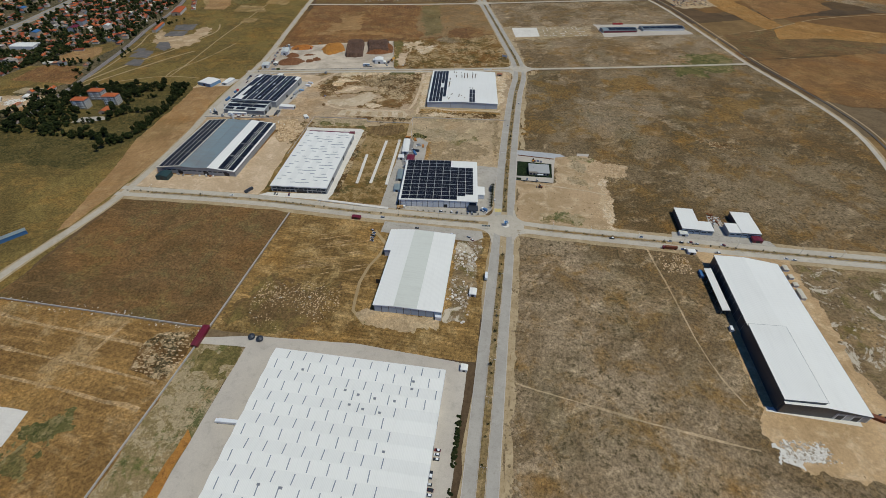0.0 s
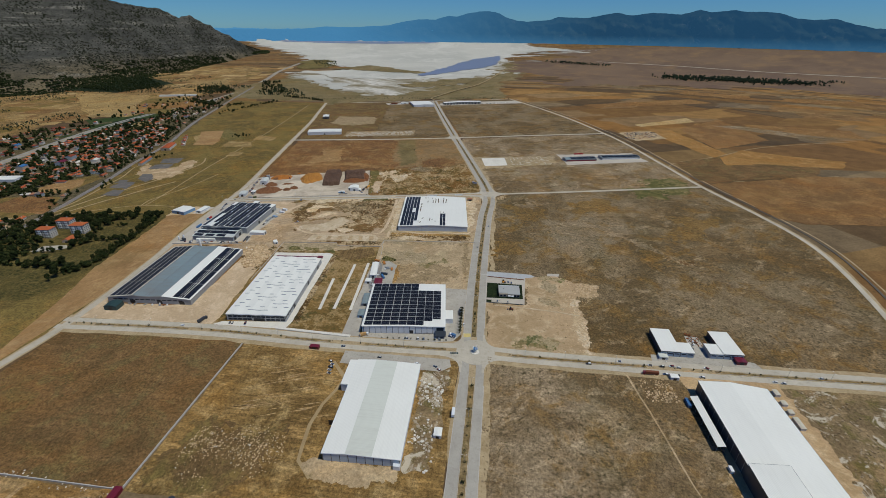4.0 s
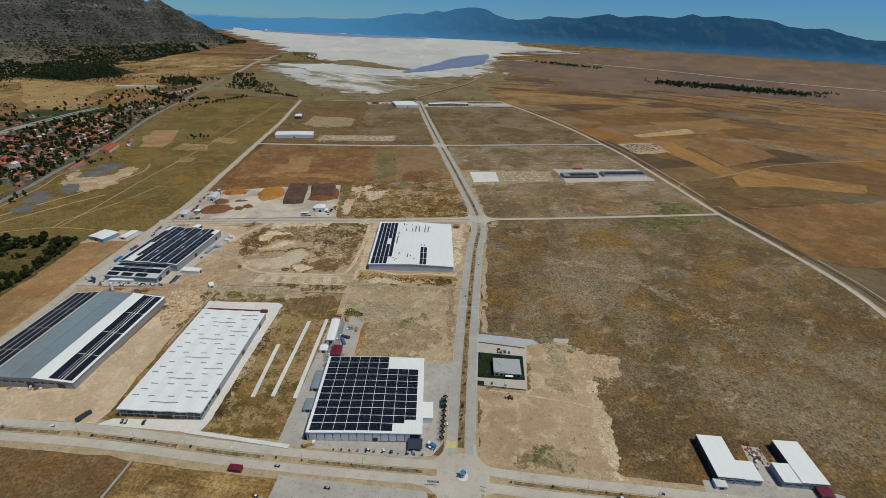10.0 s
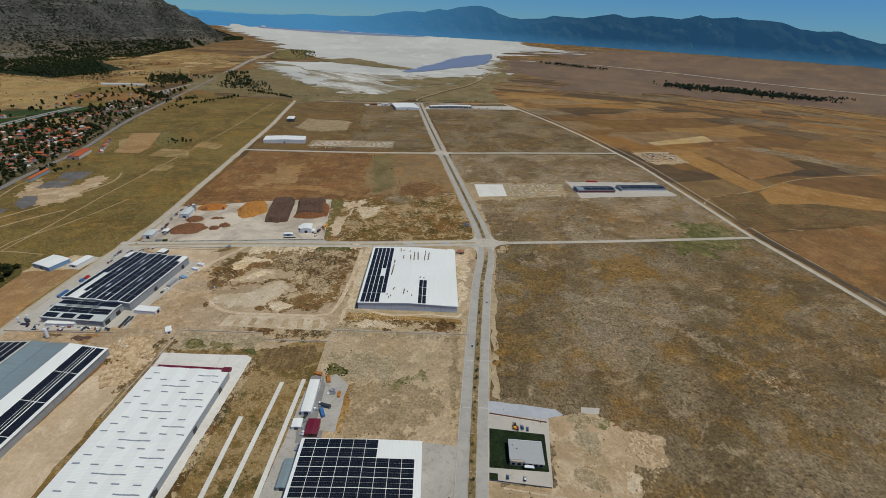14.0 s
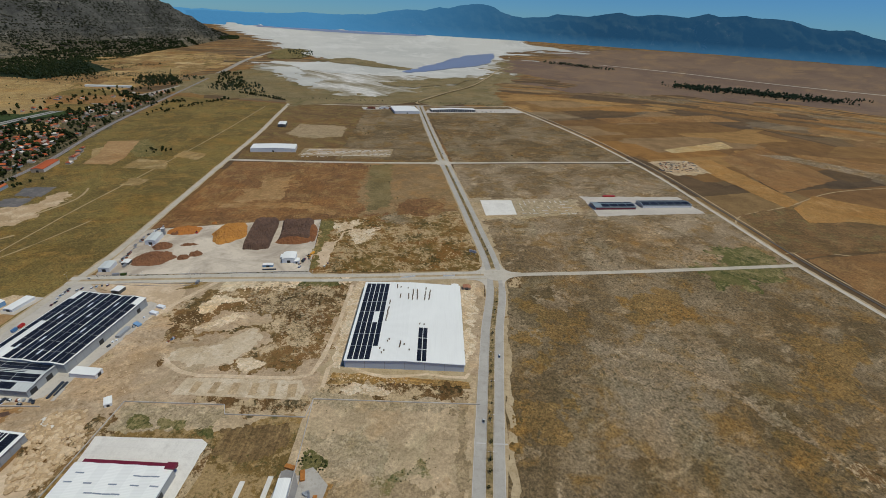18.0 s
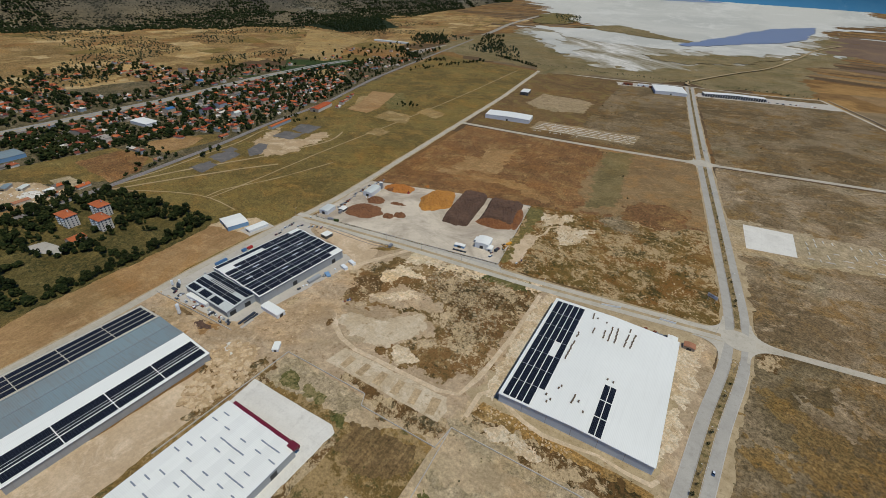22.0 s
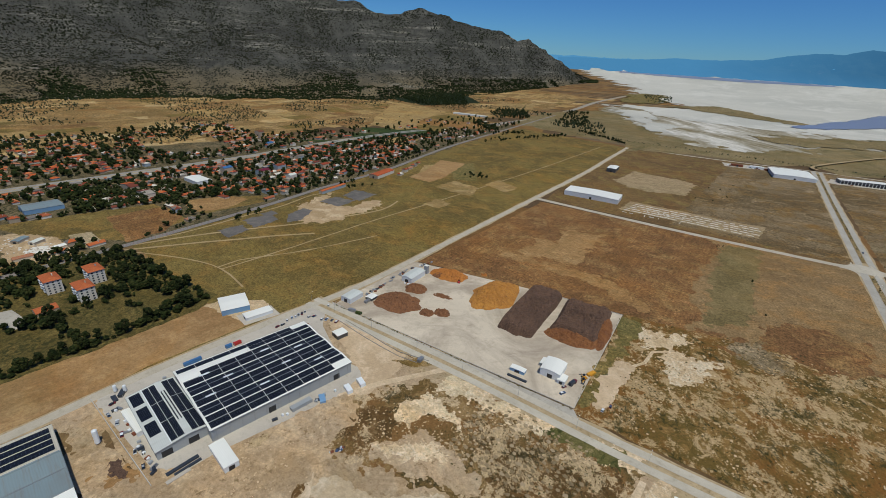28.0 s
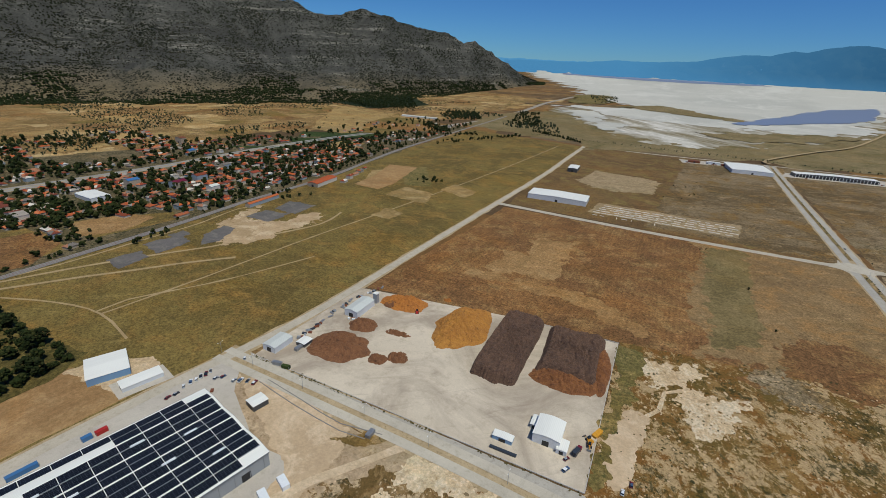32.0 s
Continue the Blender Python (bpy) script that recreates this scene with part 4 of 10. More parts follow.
ribbon("road_verge", EW, 30, 0.11, M_VERGE, "dusty verges beside the cross street", 2.0)
for o in (-6.2, 6.2):
    ribbon("road", EW, 7.0, 0.31, M_ROAD, "pale dusty carriageway of the cross street", offset=o)
for a, b in ((-400, -290), (-268, -195), (-185, -128), (-100, -14), (40, 180), (232, 420)):
    q = [p for p in smooth_line(EW, 8) if a < p.x < b]
    ribbon("median", [tuple(p) for p in q], 3.6, 0.27, M_KERB, "raised kerbed median", height=0.16, curve=False)
    ribbon("median_soil", [tuple(p) for p in q], 3.0, 0.29, M_MEDIAN, "dry grass of the median", height=0.18, curve=False)
WEST = [(-470, -240), (-452, 60), (-442, 224), (-433, 280), (-423, 368), (-432, 500), (-447, 600), (-457, 711), (-463, 803), (-484, 920), (-509, 1050), (-547, 1250), (-575, 1400), (-604, 1540), (-635, 1670), (-680, 1870), (-690, 1900)]
ribbon("road_verge", WEST, 13, 0.12, M_VERGE, "dusty verges beside the western road", 2.5)
ribbon("road", WEST, 8.5, 0.32, M_ROADTAN, "pale gravel road along the west side")
YARDST = [(-466, 742), (-296, 780), (-158, 806), (-4, 842), (16, 845), (200, 888), (446, 952)]
ribbon("road_verge", [p for p in YARDST if p[0] < 20], 22, 0.135, M_VERGE, "dusty verges beside the bark yard street", 2.0)
for o in (-5.4, 5.0):
    ribbon("road", [p for p in YARDST if p[0] < 20], 6.4, 0.336, M_ROAD, "pale dusty carriageway of the yard street", offset=o)
ribbon("road", [p for p in YARDST if p[0] > 10], 8.0, 0.345, M_ROADTAN, "pale gravel street to the east")
NORTHST = [(-538, 1222), (-313, 1266), (-114, 1316), (100, 1380), (352, 1452)]
ribbon("road", NORTHST, 11, 0.33, M_ROADTAN, "pale gravel street between northern fields", 1.0)
EAST = [(430, 300), (452, 420), (476, 520), (491, 590), (500, 655), (499, 715), (487, 785), (465, 876), (444, 965), (420, 1118), (382, 1343), (343, 1490), (288, 1668), (200, 1890), (79, 2150)]
ribbon("road_verge", EAST, 9.5, 0.128, M_VERGE, "dusty verges beside the eastern road", 3.0)
ribbon("road", EAST, 6.6, 0.32, M_ROAD, "pale grey road along the east side", offset=2.4)
ribbon("railway", EAST, 3.2, 0.24, M_TRIMROAD, "dark single railway track bed", offset=-17, height=0.3)
ribbon("track", EAST, 2.6, 0.13, M_VERGE, "pale service track beside the railway", 1.0, offset=-24)
FARST = [(-690, 1895), (-660, 1900), (-480, 1945), (-255, 2030), (-60, 2085), (79, 2150)]
ribbon("road", FARST, 9, 0.34, M_ROADTAN, "pale road at the northern end")
# roundabout
def disc(name, x, y, r, z, h, material, label):
    g = Geo()
    k = 28
    top = [(x + r * math.cos(2 * math.pi * i / k), y + r * math.sin(2 * math.pi * i / k), z + h + 0.06) for i in range(k)]
    g.slab(top, h + 0.03)
    return solid(name, g, material, label)


disc("junction", 12, 376, 19, 0.0, 0.36, M_ROAD, "pale dusty junction of the main roads")
disc("roundabout_kerb", 11.5, 376, 4.4, 0.3, 0.25, M_KERB, "pale kerb of the small roundabout")
disc("roundabout_paving", 11.5, 376, 3.9, 0.3, 0.29, M_CONCW, "white paved centre of the roundabout")
disc("junction", 14, 845, 14, 0.0, 0.36, M_ROAD, "pale dusty northern junction")
disc("junction", -96, 1325, 17, 0.0, 0.34, M_ROAD, "pale far junction")

patch("crossing", [(-1.5, 398), (6, 399), (5.5, 405), (-2, 404)], 0.36, plain("yellow_paint", (206, 186, 116), 0.8, 0.15), "worn yellow road marking near the junction", 0)
for y0 in (530, 588):
    patch("crossing", [(-2, y0), (22, y0 + 2), (22, y0 + 3.2), (-2, y0 + 1.2)], 0.33, M_KERB, "pale ramp across the carriageways", 0)


def flare(x, y, a, b, r, z, material, label):
    """Rounded corner of a junction between two road edges that leave (x, y) along the angles a and b."""
    c = Vector((x, y))
    u, v = (Vector((math.cos(radians(k)), math.sin(radians(k)))) for k in (a, b))
    p0, p1 = c + u * r, c + v * r
    back = c - (u + v) * 2.0
    arc = [p0 * (1 - t) ** 2 + c * 2 * t * (1 - t) + p1 * t * t for t in (i / 9 for i in range(10))]
    patch("junction_corner", [tuple(back), tuple(p0 - v * 2), *[tuple(q) for q in arc], tuple(p1 - u * 2)], z, material, label, 0)


for x, y, a, b in ((20.5, 384, 90, 2), (21, 366.5, 270, 1), (-2.5, 385, 90, 180), (-2, 366, 270, 180)):
    flare(x, y, a, b, 20, 0.34, M_ROAD, "rounded dusty corner of the junction")
for x, y, a, b in ((24, 852, 96, 12), (25, 842.5, 271, 12), (1, 850.5, 100, 193), (2.5, 832, 270, 193)):
    flare(x, y, a, b, 24, 0.35, M_ROAD, "rounded dusty corner of the northern junction")
for x, y, a, b in ((-88, 1331, 104, 15), (-83, 1320, 283, 15), (-110, 1323, 104, 195), (-104, 1311, 283, 195)):
    flare(x, y, a, b, 18, 0.35, M_ROADTAN, "rounded corner of the far junction")


# ---- the mountain to the west, the far ranges and the salt lake ----
def along(table, a):
    for (a0, v0), (a1, v1) in zip(table, table[1:]):
        if a <= a1:
            u = max(0.0, min(1.0, (a - a0) / (a1 - a0)))
            return v0 + (v1 - v0) * u
    return table[-1][1]


FOOT = [(-125, 2300), (-100, 2350), (-83, 2500), (-70, 2600), (-58, 2650), (-45, 2850), (-38, 3500), (-32, 4600), (-27.5, 6000)]
CREST = [(-125, 4.0), (-100, 5.0), (-90, 5.4), (-81, 5.2), (-74, 5.4), (-68, 5.1), (-62, 4.8), (-58, 4.3), (-54, 3.8), (-51.9, 3.45), (-49.5, 3.65), (-47.2, 3.75), (-45.5, 3.4), (-43, 2.85), (-39, 2.15), (-36.5, 1.75), (-35.2, 1.5), (-34.4, 0.85), (-33.3, 0.35), (-30.8, -0.9), (-27.5, -2.3)]


def mountain():
    g = Geo()
    na, nr = 420, 90
    for i in range(na + 1):
        a = -125 + 97.5 * i / na
        rf = along(FOOT, a) + (150 * noise.noise(Vector((a * 0.16, 8, 3))) + 90 * noise.noise(Vector((a * 0.55, 2, 6)))) * min(1.0, max(0.0, (-34 - a) / 12))
        el = along(CREST, a)
        depth = 1300 * min(1.0, 0.25 + (-27.5 - a) / 25)
        rc = rf + depth
        zc = 235 + rc * math.tan(radians(el))
        zc += 14 * noise.noise(Vector((a * 0.5, 3, 1))) + 7 * noise.noise(Vector((a * 1.7, 5, 2)))
        zc = max(zc, 5)
        for j in range(nr + 1):
            u = 1.45 * j / nr
            r = rf - 250 + (rc - rf + 250) * u
            x, y = EYE0.x + r * math.sin(radians(a)), EYE0.y + r * math.cos(radians(a))
            if u <= 1:
                base = zc * (0.18 * u + 0.82 * u ** 1.75)
            else:
                base = zc * (1 - 0.9 * (u - 1) ** 1.2)
            k = min(1.0, max(0.0, zc) / 200) * min(1.0, u * 2.2)
            gul = noise.hetero_terrain(Vector((x * 0.0022, y * 0.0022, 0.3)), 0.8, 2.1, 6, 0.6)
            rid = 1 - abs(noise.noise(Vector((a * 0.24 + 0.5 * noise.noise(Vector((x * 0.003, y * 0.003, 7))), u * 1.1, 4))))
            rid2 = 1 - abs(noise.noise(Vector((a * 0.09 + 0.3 * u, u * 0.5, 14))))
            rid3 = 1 - abs(noise.noise(Vector((x * 0.0019, y * 0.0019, 21)))) - 0.3 * abs(noise.noise(Vector((x * 0.0052, y * 0.0052, 31))))
            fine = noise.fractal(Vector((x * 0.012, y * 0.012, 9)), 0.9, 2.0, 4)
            fade = 1.0 if u < 0.8 else max(0.25, 1 - abs(u - 1) * 0 - (u - 0.8) * 3)
            z = base + k * fade * (60 * (gul - 0.95) + (170 * (rid3 - 0.72) + 20 * (rid - 0.78) + 25 * (rid2 - 0.75)) * u + 8 * fine)
            step = 30.0
            zt = math.floor(z / step) * step + step * min(1.0, ((z % step) / step) ** 2.2)
            z = z * 0.45 + zt * 0.55
            g.v.append(tuple(lay(x, y, z - (30 if j == 0 else 2))))
    for i in range(na):
        for j in range(nr):
            p = i * (nr + 1) + j
            g.f.append((p, p + 1, p + nr + 2, p + nr + 1))
            g.m.append(0)
    return solid("mountain", g, M_ROCK, "long grey rocky mountain with dark scrub", kind="structure", smooth=True)


MOUNTAIN = mountain()

SKYLINE = [(-32, -0.2), (-27.6, -0.14), (-24.2, -0.1), (-20.5, 0.2), (-16.8, 0.2), (-12.9, 0.4), (-11, 0.85), (-9, 1.12), (-7, 1.11), (-5.4, 1.54), (-4.4, 1.47), (-3.1, 1.82), (-0.8, 2.08), (0.2, 2.0), (1.0, 1.73), (1.5, 1.46), (2.9, 1.06), (4.2, 0.95), (6.8, 1.18), (7.7, 1.51), (11.1, 1.38), (12.9, 1.74), (14.4, 1.96), (15.9, 1.69), (18.2, 1.95), (21, 1.79), (22.8, 2.22), (23.9, 1.95), (26.1, 2.18), (27.2, 1.97), (28.6, 2.02), (30, 1.87), (31.5, 1.4), (32.9, 1.26), (34.6, 1.34), (36, 0.9), (37.6, 0.57), (45, 0.4), (60, 0.9), (80, 0.5), (125, 0.7)]


def far_range(name, r, lift, a0, a1, table, scale, material, label, rough=1.0):
    """A range of hills at the edge of the plain, with spurs and hollows that run down towards it."""
    g = Geo()
    na, nr = 900, 22
    for i in range(na + 1):
        a = a0 + (a1 - a0) * i / na
        e = along(table, a) * scale
        for k, q in ((0.45, 0.10), (1.3, 0.12), (3.1, 0.09), (7.0, 0.06)):
            e += q * rough * noise.noise(Vector((a * k, 1, k)))
        top = lift + r * math.tan(radians(e))
        low = 150.0
        for j in range(nr + 1):
            u = j / nr
            spur = noise.fractal(Vector((a * 0.5 + u * 0.6, u * 2.2, 3)), 0.8, 2.0, 5)
            rr = r - 130 * (1 - u) + 70 * spur * min(1, 3 * (1 - u)) * min(1, 2 * u)
            z = low + (top - low) * u ** 0.9
            g.v.append((EYE0.x + rr * math.sin(radians(a)), EYE0.y + rr * math.cos(radians(a)), z))
    for i in range(na):
        for j in range(nr):
            p = i * (nr + 1) + j
            g.f.append((p + nr + 1, p + nr + 2, p + 1, p))
            g.m.append(0)
    return solid(name, g, material, label, kind="structure", smooth=True)


far_range("backdrop", 4480, 265, -32, 125, SKYLINE, 1.0, M_FAR, "wooded range far beyond the lake, blue with painted haze", 0.35)
far_range("backdrop", 4520, 265, -75, 0, [(-60, 0.0), (-36, -0.05), (-26, -0.05), (-19, 0.1), (-14.4, 0.2), (-10, 0.3), (0, 0.2)], 1.0, M_FARTHER, "hills at the end of the lake, pale blue with painted haze", 0.6)

LAKE = [(-1400, 3120), (-1180, 3060), (-930, 2980), (-720, 2840), (-430, 2960), (-210, 3020), (-70, 3260), (17, 3806), (120, 5100), (300, 6000), (776, 7400), (1330, 7118), (1150, 8400), (700, 9400), (900, 13200), (-2242, 13400), (-6790, 12800), (-6000, 10700), (-3477, 6957), (-2036, 4962), (-1750, 4450), (-1330, 3660), (-1120, 3700), (-1090, 3480), (-1290, 3250)]
ragged("meadow", [(-1180, 1990), (-650, 1880), (-250, 2045), (90, 2160), (40, 2500), (110, 3000), (260, 3900), (200, 5000), (-20, 3800), (-500, 2500), (-1250, 2870), (-1350, 2450)], 0.6, M_SHORE, "olive-grey meadow before the salt lake", 60, 0.006, 30, far=True)
ragged("salt_shore", [(-1330, 2990), (-1090, 2640), (-800, 2320), (-570, 2140), (-400, 2290), (-280, 2560), (-170, 2760), (-10, 3320), (70, 4000), (110, 5000), (-300, 5000), (-560, 3500), (-900, 3200), (-1250, 3200)], 1.2, M_SALTSHORE, "white and grey salt mixed with meadow along the shore", 110, 0.005, 14, far=True, seed=5)
ragged("salt_lake", LAKE, 2.0, M_SALT, "white salt crust of a nearly dry lake", 150, 0.003, 26, far=True, seed=1)
for k, pts in enumerate(([(-1240, 2900), (-1010, 2620), (-930, 2560), (-960, 2800), (-1120, 2980)], [(-960, 2540), (-800, 2360), (-740, 2360), (-800, 2560)])):
    ragged("salt_crust", pts, 2.5, M_SALT, "white lobe of salt near the shore", 60, 0.008, 9, far=True, seed=3 + k)
ragged("shore", [(-560, 2700), (-430, 2560), (-330, 2500), (-230, 2620), (-150, 2830), (-60, 3060), (-150, 3040), (-280, 2860), (-420, 2740)], 3.0, M_SHORE, "salt meadow along the shore", 80, 0.007, 11, far=True, seed=8)
ragged("shore_meadow", [(-1400, 3330), (-1290, 3560), (-1330, 3800), (-1560, 4400), (-1780, 4500), (-1680, 4000)], 3.5, M_WEEDS, "green meadow with trees at the lake shore", 60, 0.007, 22, far=True, seed=12)
ragged("shore_strip", [(-1044, 3865), (-560, 3400), (-480, 3250), (-760, 3330), (-1150, 3500)], 3.5, M_SHORE, "grey-green spit in the salt flat", 60, 0.007, 30, far=True, seed=2)
for k, (x0, y0, x1, y1, w) in enumerate(((150, 6300, 900, 7500, 300), (500, 6300, 1350, 7000, 120), (60, 5300, 620, 5900, 160), (700, 7300, 1700, 7900, 160), (300, 4700, 700, 5000, 60))):
    ragged("salt_streak", [(x0, y0), (x1, y1), (x1 + 30, y1 + w), (x0 - 20, y0 + w)], 3.0, M_SALT, "white streak of salt on the plain", 90, 0.003, 45, far=True, seed=k)


def water_mat():
    m, nt, b = nodes_of("shallow_lake_water")
    b.inputs["Base Color"].default_value = lin(126, 134, 156)
    b.inputs["Roughness"].default_value = 0.35
    return m


M_WATER = water_mat()
ragged("water", [(-500, 3120), (-390, 3850), (-225, 4900), (50, 5600), (58, 4900), (10, 4250), (-60, 3900), (-470, 3080)], 4.0, M_WATER, "shallow violet-blue water on the salt lake", 22, 0.006, 16, far=True)
ragged("water", [(-2500, 9600), (-1200, 10800), (-1500, 11500), (-5500, 11600), (-4800, 10300)], 4.0, M_WATER, "shallow blue water along the far shore", 200, 0.0015, 90, far=True)


# ---- large buildings ----
def height_at(prof, f):
    for (f0, h0), (f1, h1) in zip(prof, prof[1:]):
        if f <= f1:
            return h0 + (h1 - h0) * (f - f0) / (f1 - f0)
    return prof[-1][1]


def hall(name, label, m, w, l, prof, roofs, wall, category="warehouse", trim=None, plinth=0.0, over=0.5, fascia=0.6, group=""):
    """A long hall: prof gives fractions of the width and heights, roofs one material for each slope. Local x runs across, y along."""
    ob = thing(name, label, category, group, m)
    for k, ((f0, h0), (f1, h1)) in enumerate(zip(prof, prof[1:])):
        x0, x1 = (f0 - 0.5) * w, (f1 - 0.5) * w
        if k == 0:
            x0 -= over
        if k == len(prof) - 2:
            x1 += over
        top = [(x0, -l / 2 - over, h0 + 0.25), (x1, -l / 2 - over, h1 + 0.25), (x1, l / 2 + over, h1 + 0.25), (x0, l / 2 + over, h0 + 0.25)]
        part("roof_slope", Geo().slab(top, 0.22), roofs[k % len(roofs)], ob)
    t = 0.3
    for side, nm in ((-1, "front_wall"), (1, "back_wall")):
        g = Geo()
        y0, y1 = (-l / 2, -l / 2 + t) if side < 0 else (l / 2 - t, l / 2)
        pts = [((f - 0.5) * w, h) for f, h in prof]
        n = len(g.v)
        ring = [(-w / 2, 0)] + pts + [(w / 2, 0)]
        for y in (y0, y1):
            g.v.extend((x, y, z) for x, z in ring)
        k = len(ring)
        g.f.append(tuple(range(n + k - 1, n - 1, -1)))
        g.f.append(tuple(range(n + k, n + 2 * k)))
        for i in range(k):
            j = (i + 1) % k
            g.f.append((n + i, n + j, n + k + j, n + k + i))
        g.m = [0] * len(g.f)
        part(nm, g, wall, ob)
    part("side_wall", Geo().box(-w / 2, -l / 2 + t, 0, -w / 2 + t, l / 2 - t, prof[0][1]), wall, ob)
    part("side_wall", Geo().box(w / 2 - t, -l / 2 + t, 0, w / 2, l / 2 - t, prof[-1][1]), wall, ob)
    if trim:
        for k, ((f0, h0), (f1, h1)) in enumerate(zip(prof, prof[1:])):
            x0, x1 = (f0 - 0.5) * w, (f1 - 0.5) * w
            for y in (-l / 2 - over - 0.12, l / 2 + over):
                g = Geo()
                g.slab([(x0, y, h0 + 0.32), (x1, y, h1 + 0.32), (x1, y + 0.12, h1 + 0.32), (x0, y + 0.12, h0 + 0.32)], fascia)
                part("fascia", g, trim, ob)
        for x, h in ((-w / 2 - over - 0.14, prof[0][1]), (w / 2 + over, prof[-1][1])):
            part("gutter", Geo().box(x, -l / 2 - over, h - 0.2, x + 0.14, l / 2 + over, h + 0.3), trim, ob)
    if plinth:
        part("plinth", Geo().box(-w / 2 - 0.08, -l / 2 - 0.08, 0, w / 2 + 0.08, l / 2 + 0.08, plinth), M_KERB, ob)
    return ob


def panes(name, parent, w, l, side, spots, material, depth=0.12, label=""):
    """Doors, windows or pilasters on a wall; spots: (centre along the wall, sill, width, height). side: 'f', 'b', 'w', 'e'."""
    made = {}
    for c, z, ww, hh in spots:
        key = (round(ww, 2), round(hh, 2))
        if key not in made:
            made[key] = Geo().box(-ww / 2, -depth, 0, ww / 2, depth, hh).mesh(name, material)
        rz, x, y = {'f': (0, c, -l / 2), 'b': (180, c, l / 2), 'w': (-90, -w / 2, c), 'e': (90, w / 2, c)}[side]
        part(name, made[key], material, parent, label, m=pose(x, y, z, 0, 0, rz))


def solar_rows(parent, w, prof, cells, bw, bl):
    """Blocks of modules on a roof: cells gives (x, y) of each block's centre; bw across the slope, bl along the hall."""
    me = Geo().box(-bw / 2, -bl / 2, 0, bw / 2, bl / 2, 0.09).mesh("solar_panel", M_SOLAR)
    for x, y in cells:
        f0, f1 = (x - bw / 2) / w + 0.5, (x + bw / 2) / w + 0.5
        z0, z1 = height_at(prof, max(0, f0)), height_at(prof, min(1, f1))
        tilt = math.degrees(math.atan2(z1 - z0, bw))
        z = max((z0 + z1) / 2, height_at(prof, x / w + 0.5)) + 0.42
        part("solar_panel", me, M_SOLAR, parent, m=pose(x, y, z, 0, -tilt, 0))


def bays(n, low, high):
    """A roof of n equal gables."""
    out = [(0.0, low)]
    for i in range(n):
        out += [((i + 0.5) / n, high), ((i + 1.0) / n, low)]
    return out


# great white warehouse with rows of skylights
PA = bays(10, 9.2, 10.3)
A_W, A_L = 170, 130
WH_A = hall("warehouse", "huge white warehouse with rows of grey skylights", pose(-88.5, 99, 0, 0, 0, 90.6), A_W, A_L, PA, [M_WHITE90], M_WALLW, trim=M_TRIMW)
sk = Geo().box(-3.5, -0.32, 0, 3.5, 0.32, 0.12).mesh("skylight", M_SKYL)
for i in range(20):
    for j in range(10):
        x = A_W / 2 - 4.25 - 8.5 * i
        y = -61.5 + 12.75 * j + (6.4 if i % 2 else 0)
        if y > A_L / 2 - 3 or (i >= 4 and y < -40):
            continue
        tilt = math.degrees(math.atan2(1.1, A_W / 20)) * (-1 if i % 2 == 0 else 1)
        part("skylight", sk, M_SKYL, WH_A, m=pose(x, y, height_at(PA, x / A_W + 0.5) + 0.27, 0, -tilt, 0))
vent = Geo().box(-0.7, -0.9, 0, 0.7, 0.9, 0.7).mesh("roof_vent", M_STEEL)
for x, y in ((72, -44), (66, -44), (58, 2), (56, -8), (55, -20), (55, -34), (48, -4), (46, -14), (45, -26), (70, 38), (-10, 20), (-10, 34), (20, -35)):
    part("roof_vent", vent, M_STEEL, WH_A, m=pose(x, y, height_at(PA, x / A_W + 0.5) + 0.25))
panes("loading_door", WH_A, A_W, A_L, 'b', [(-60 + 14 * i, 0, 4, 4.5) for i in range(9)], M_DOOR)
panes("loading_door", WH_A, A_W, A_L, 'f', [(-60 + 18 * i, 0, 4, 4.5) for i in range(7)], M_DOOR)

# white hall by the junction, with a glazed south front
PB = [(0, 8.0), (0.3, 9.3), (0.64, 8.6), (1, 7.8)]
B_W, B_L = 58, 102
WH_B = hall("warehouse", "white hall with pale roof and panelled south front", pose(-66, 291, 0, 0, 0, 1.2), B_W, B_L, PB, [M_WHITE, M_CREAM, M_WHITE], M_WALLW, trim=M_TRIMW)
panes("front_panel", WH_B, B_W, B_L, 'f', [(-25.5 + 6.35 * i, 0.6, 5.6, 6.2) for i in range(9)], metal_sheet("pale_blue_panel", (176, 192, 206), 0.5, 0, dirty=0.15))
panes("pilaster", WH_B, B_W, B_L, 'f', [(-28.6 + 6.35 * i, 0, 0.4, 7.8) for i in range(10)], M_TRIM, 0.2)
part("porch", Geo().box(B_W / 2 - 5, -B_L / 2 - 3, 0, B_W / 2, -B_L / 2 - 0.25, 4.2), M_WALLW, WH_B)
part("annex", Geo().box(-B_W / 2 - 7, B_L / 2 - 32, 0, -B_W / 2 - 0.05, B_L / 2 - 0.5, 7.8), M_WALLW, WH_B)
part("annex_roof", Geo().slab([(-B_W / 2 - 7.4, B_L / 2 - 32.4, 7.9), (-B_W / 2 - 0.02, B_L / 2 - 32.4, 8.25), (-B_W / 2 - 0.02, B_L / 2, 8.25), (-B_W / 2 - 7.4, B_L / 2, 7.9)], 0.2), M_WHITE, WH_B)
panes("annex_door", WH_B, B_W + 14, B_L - 64.6, 'f', [(-B_W / 2 - 3.5, 0, 5, 5.5)], M_DOOR)

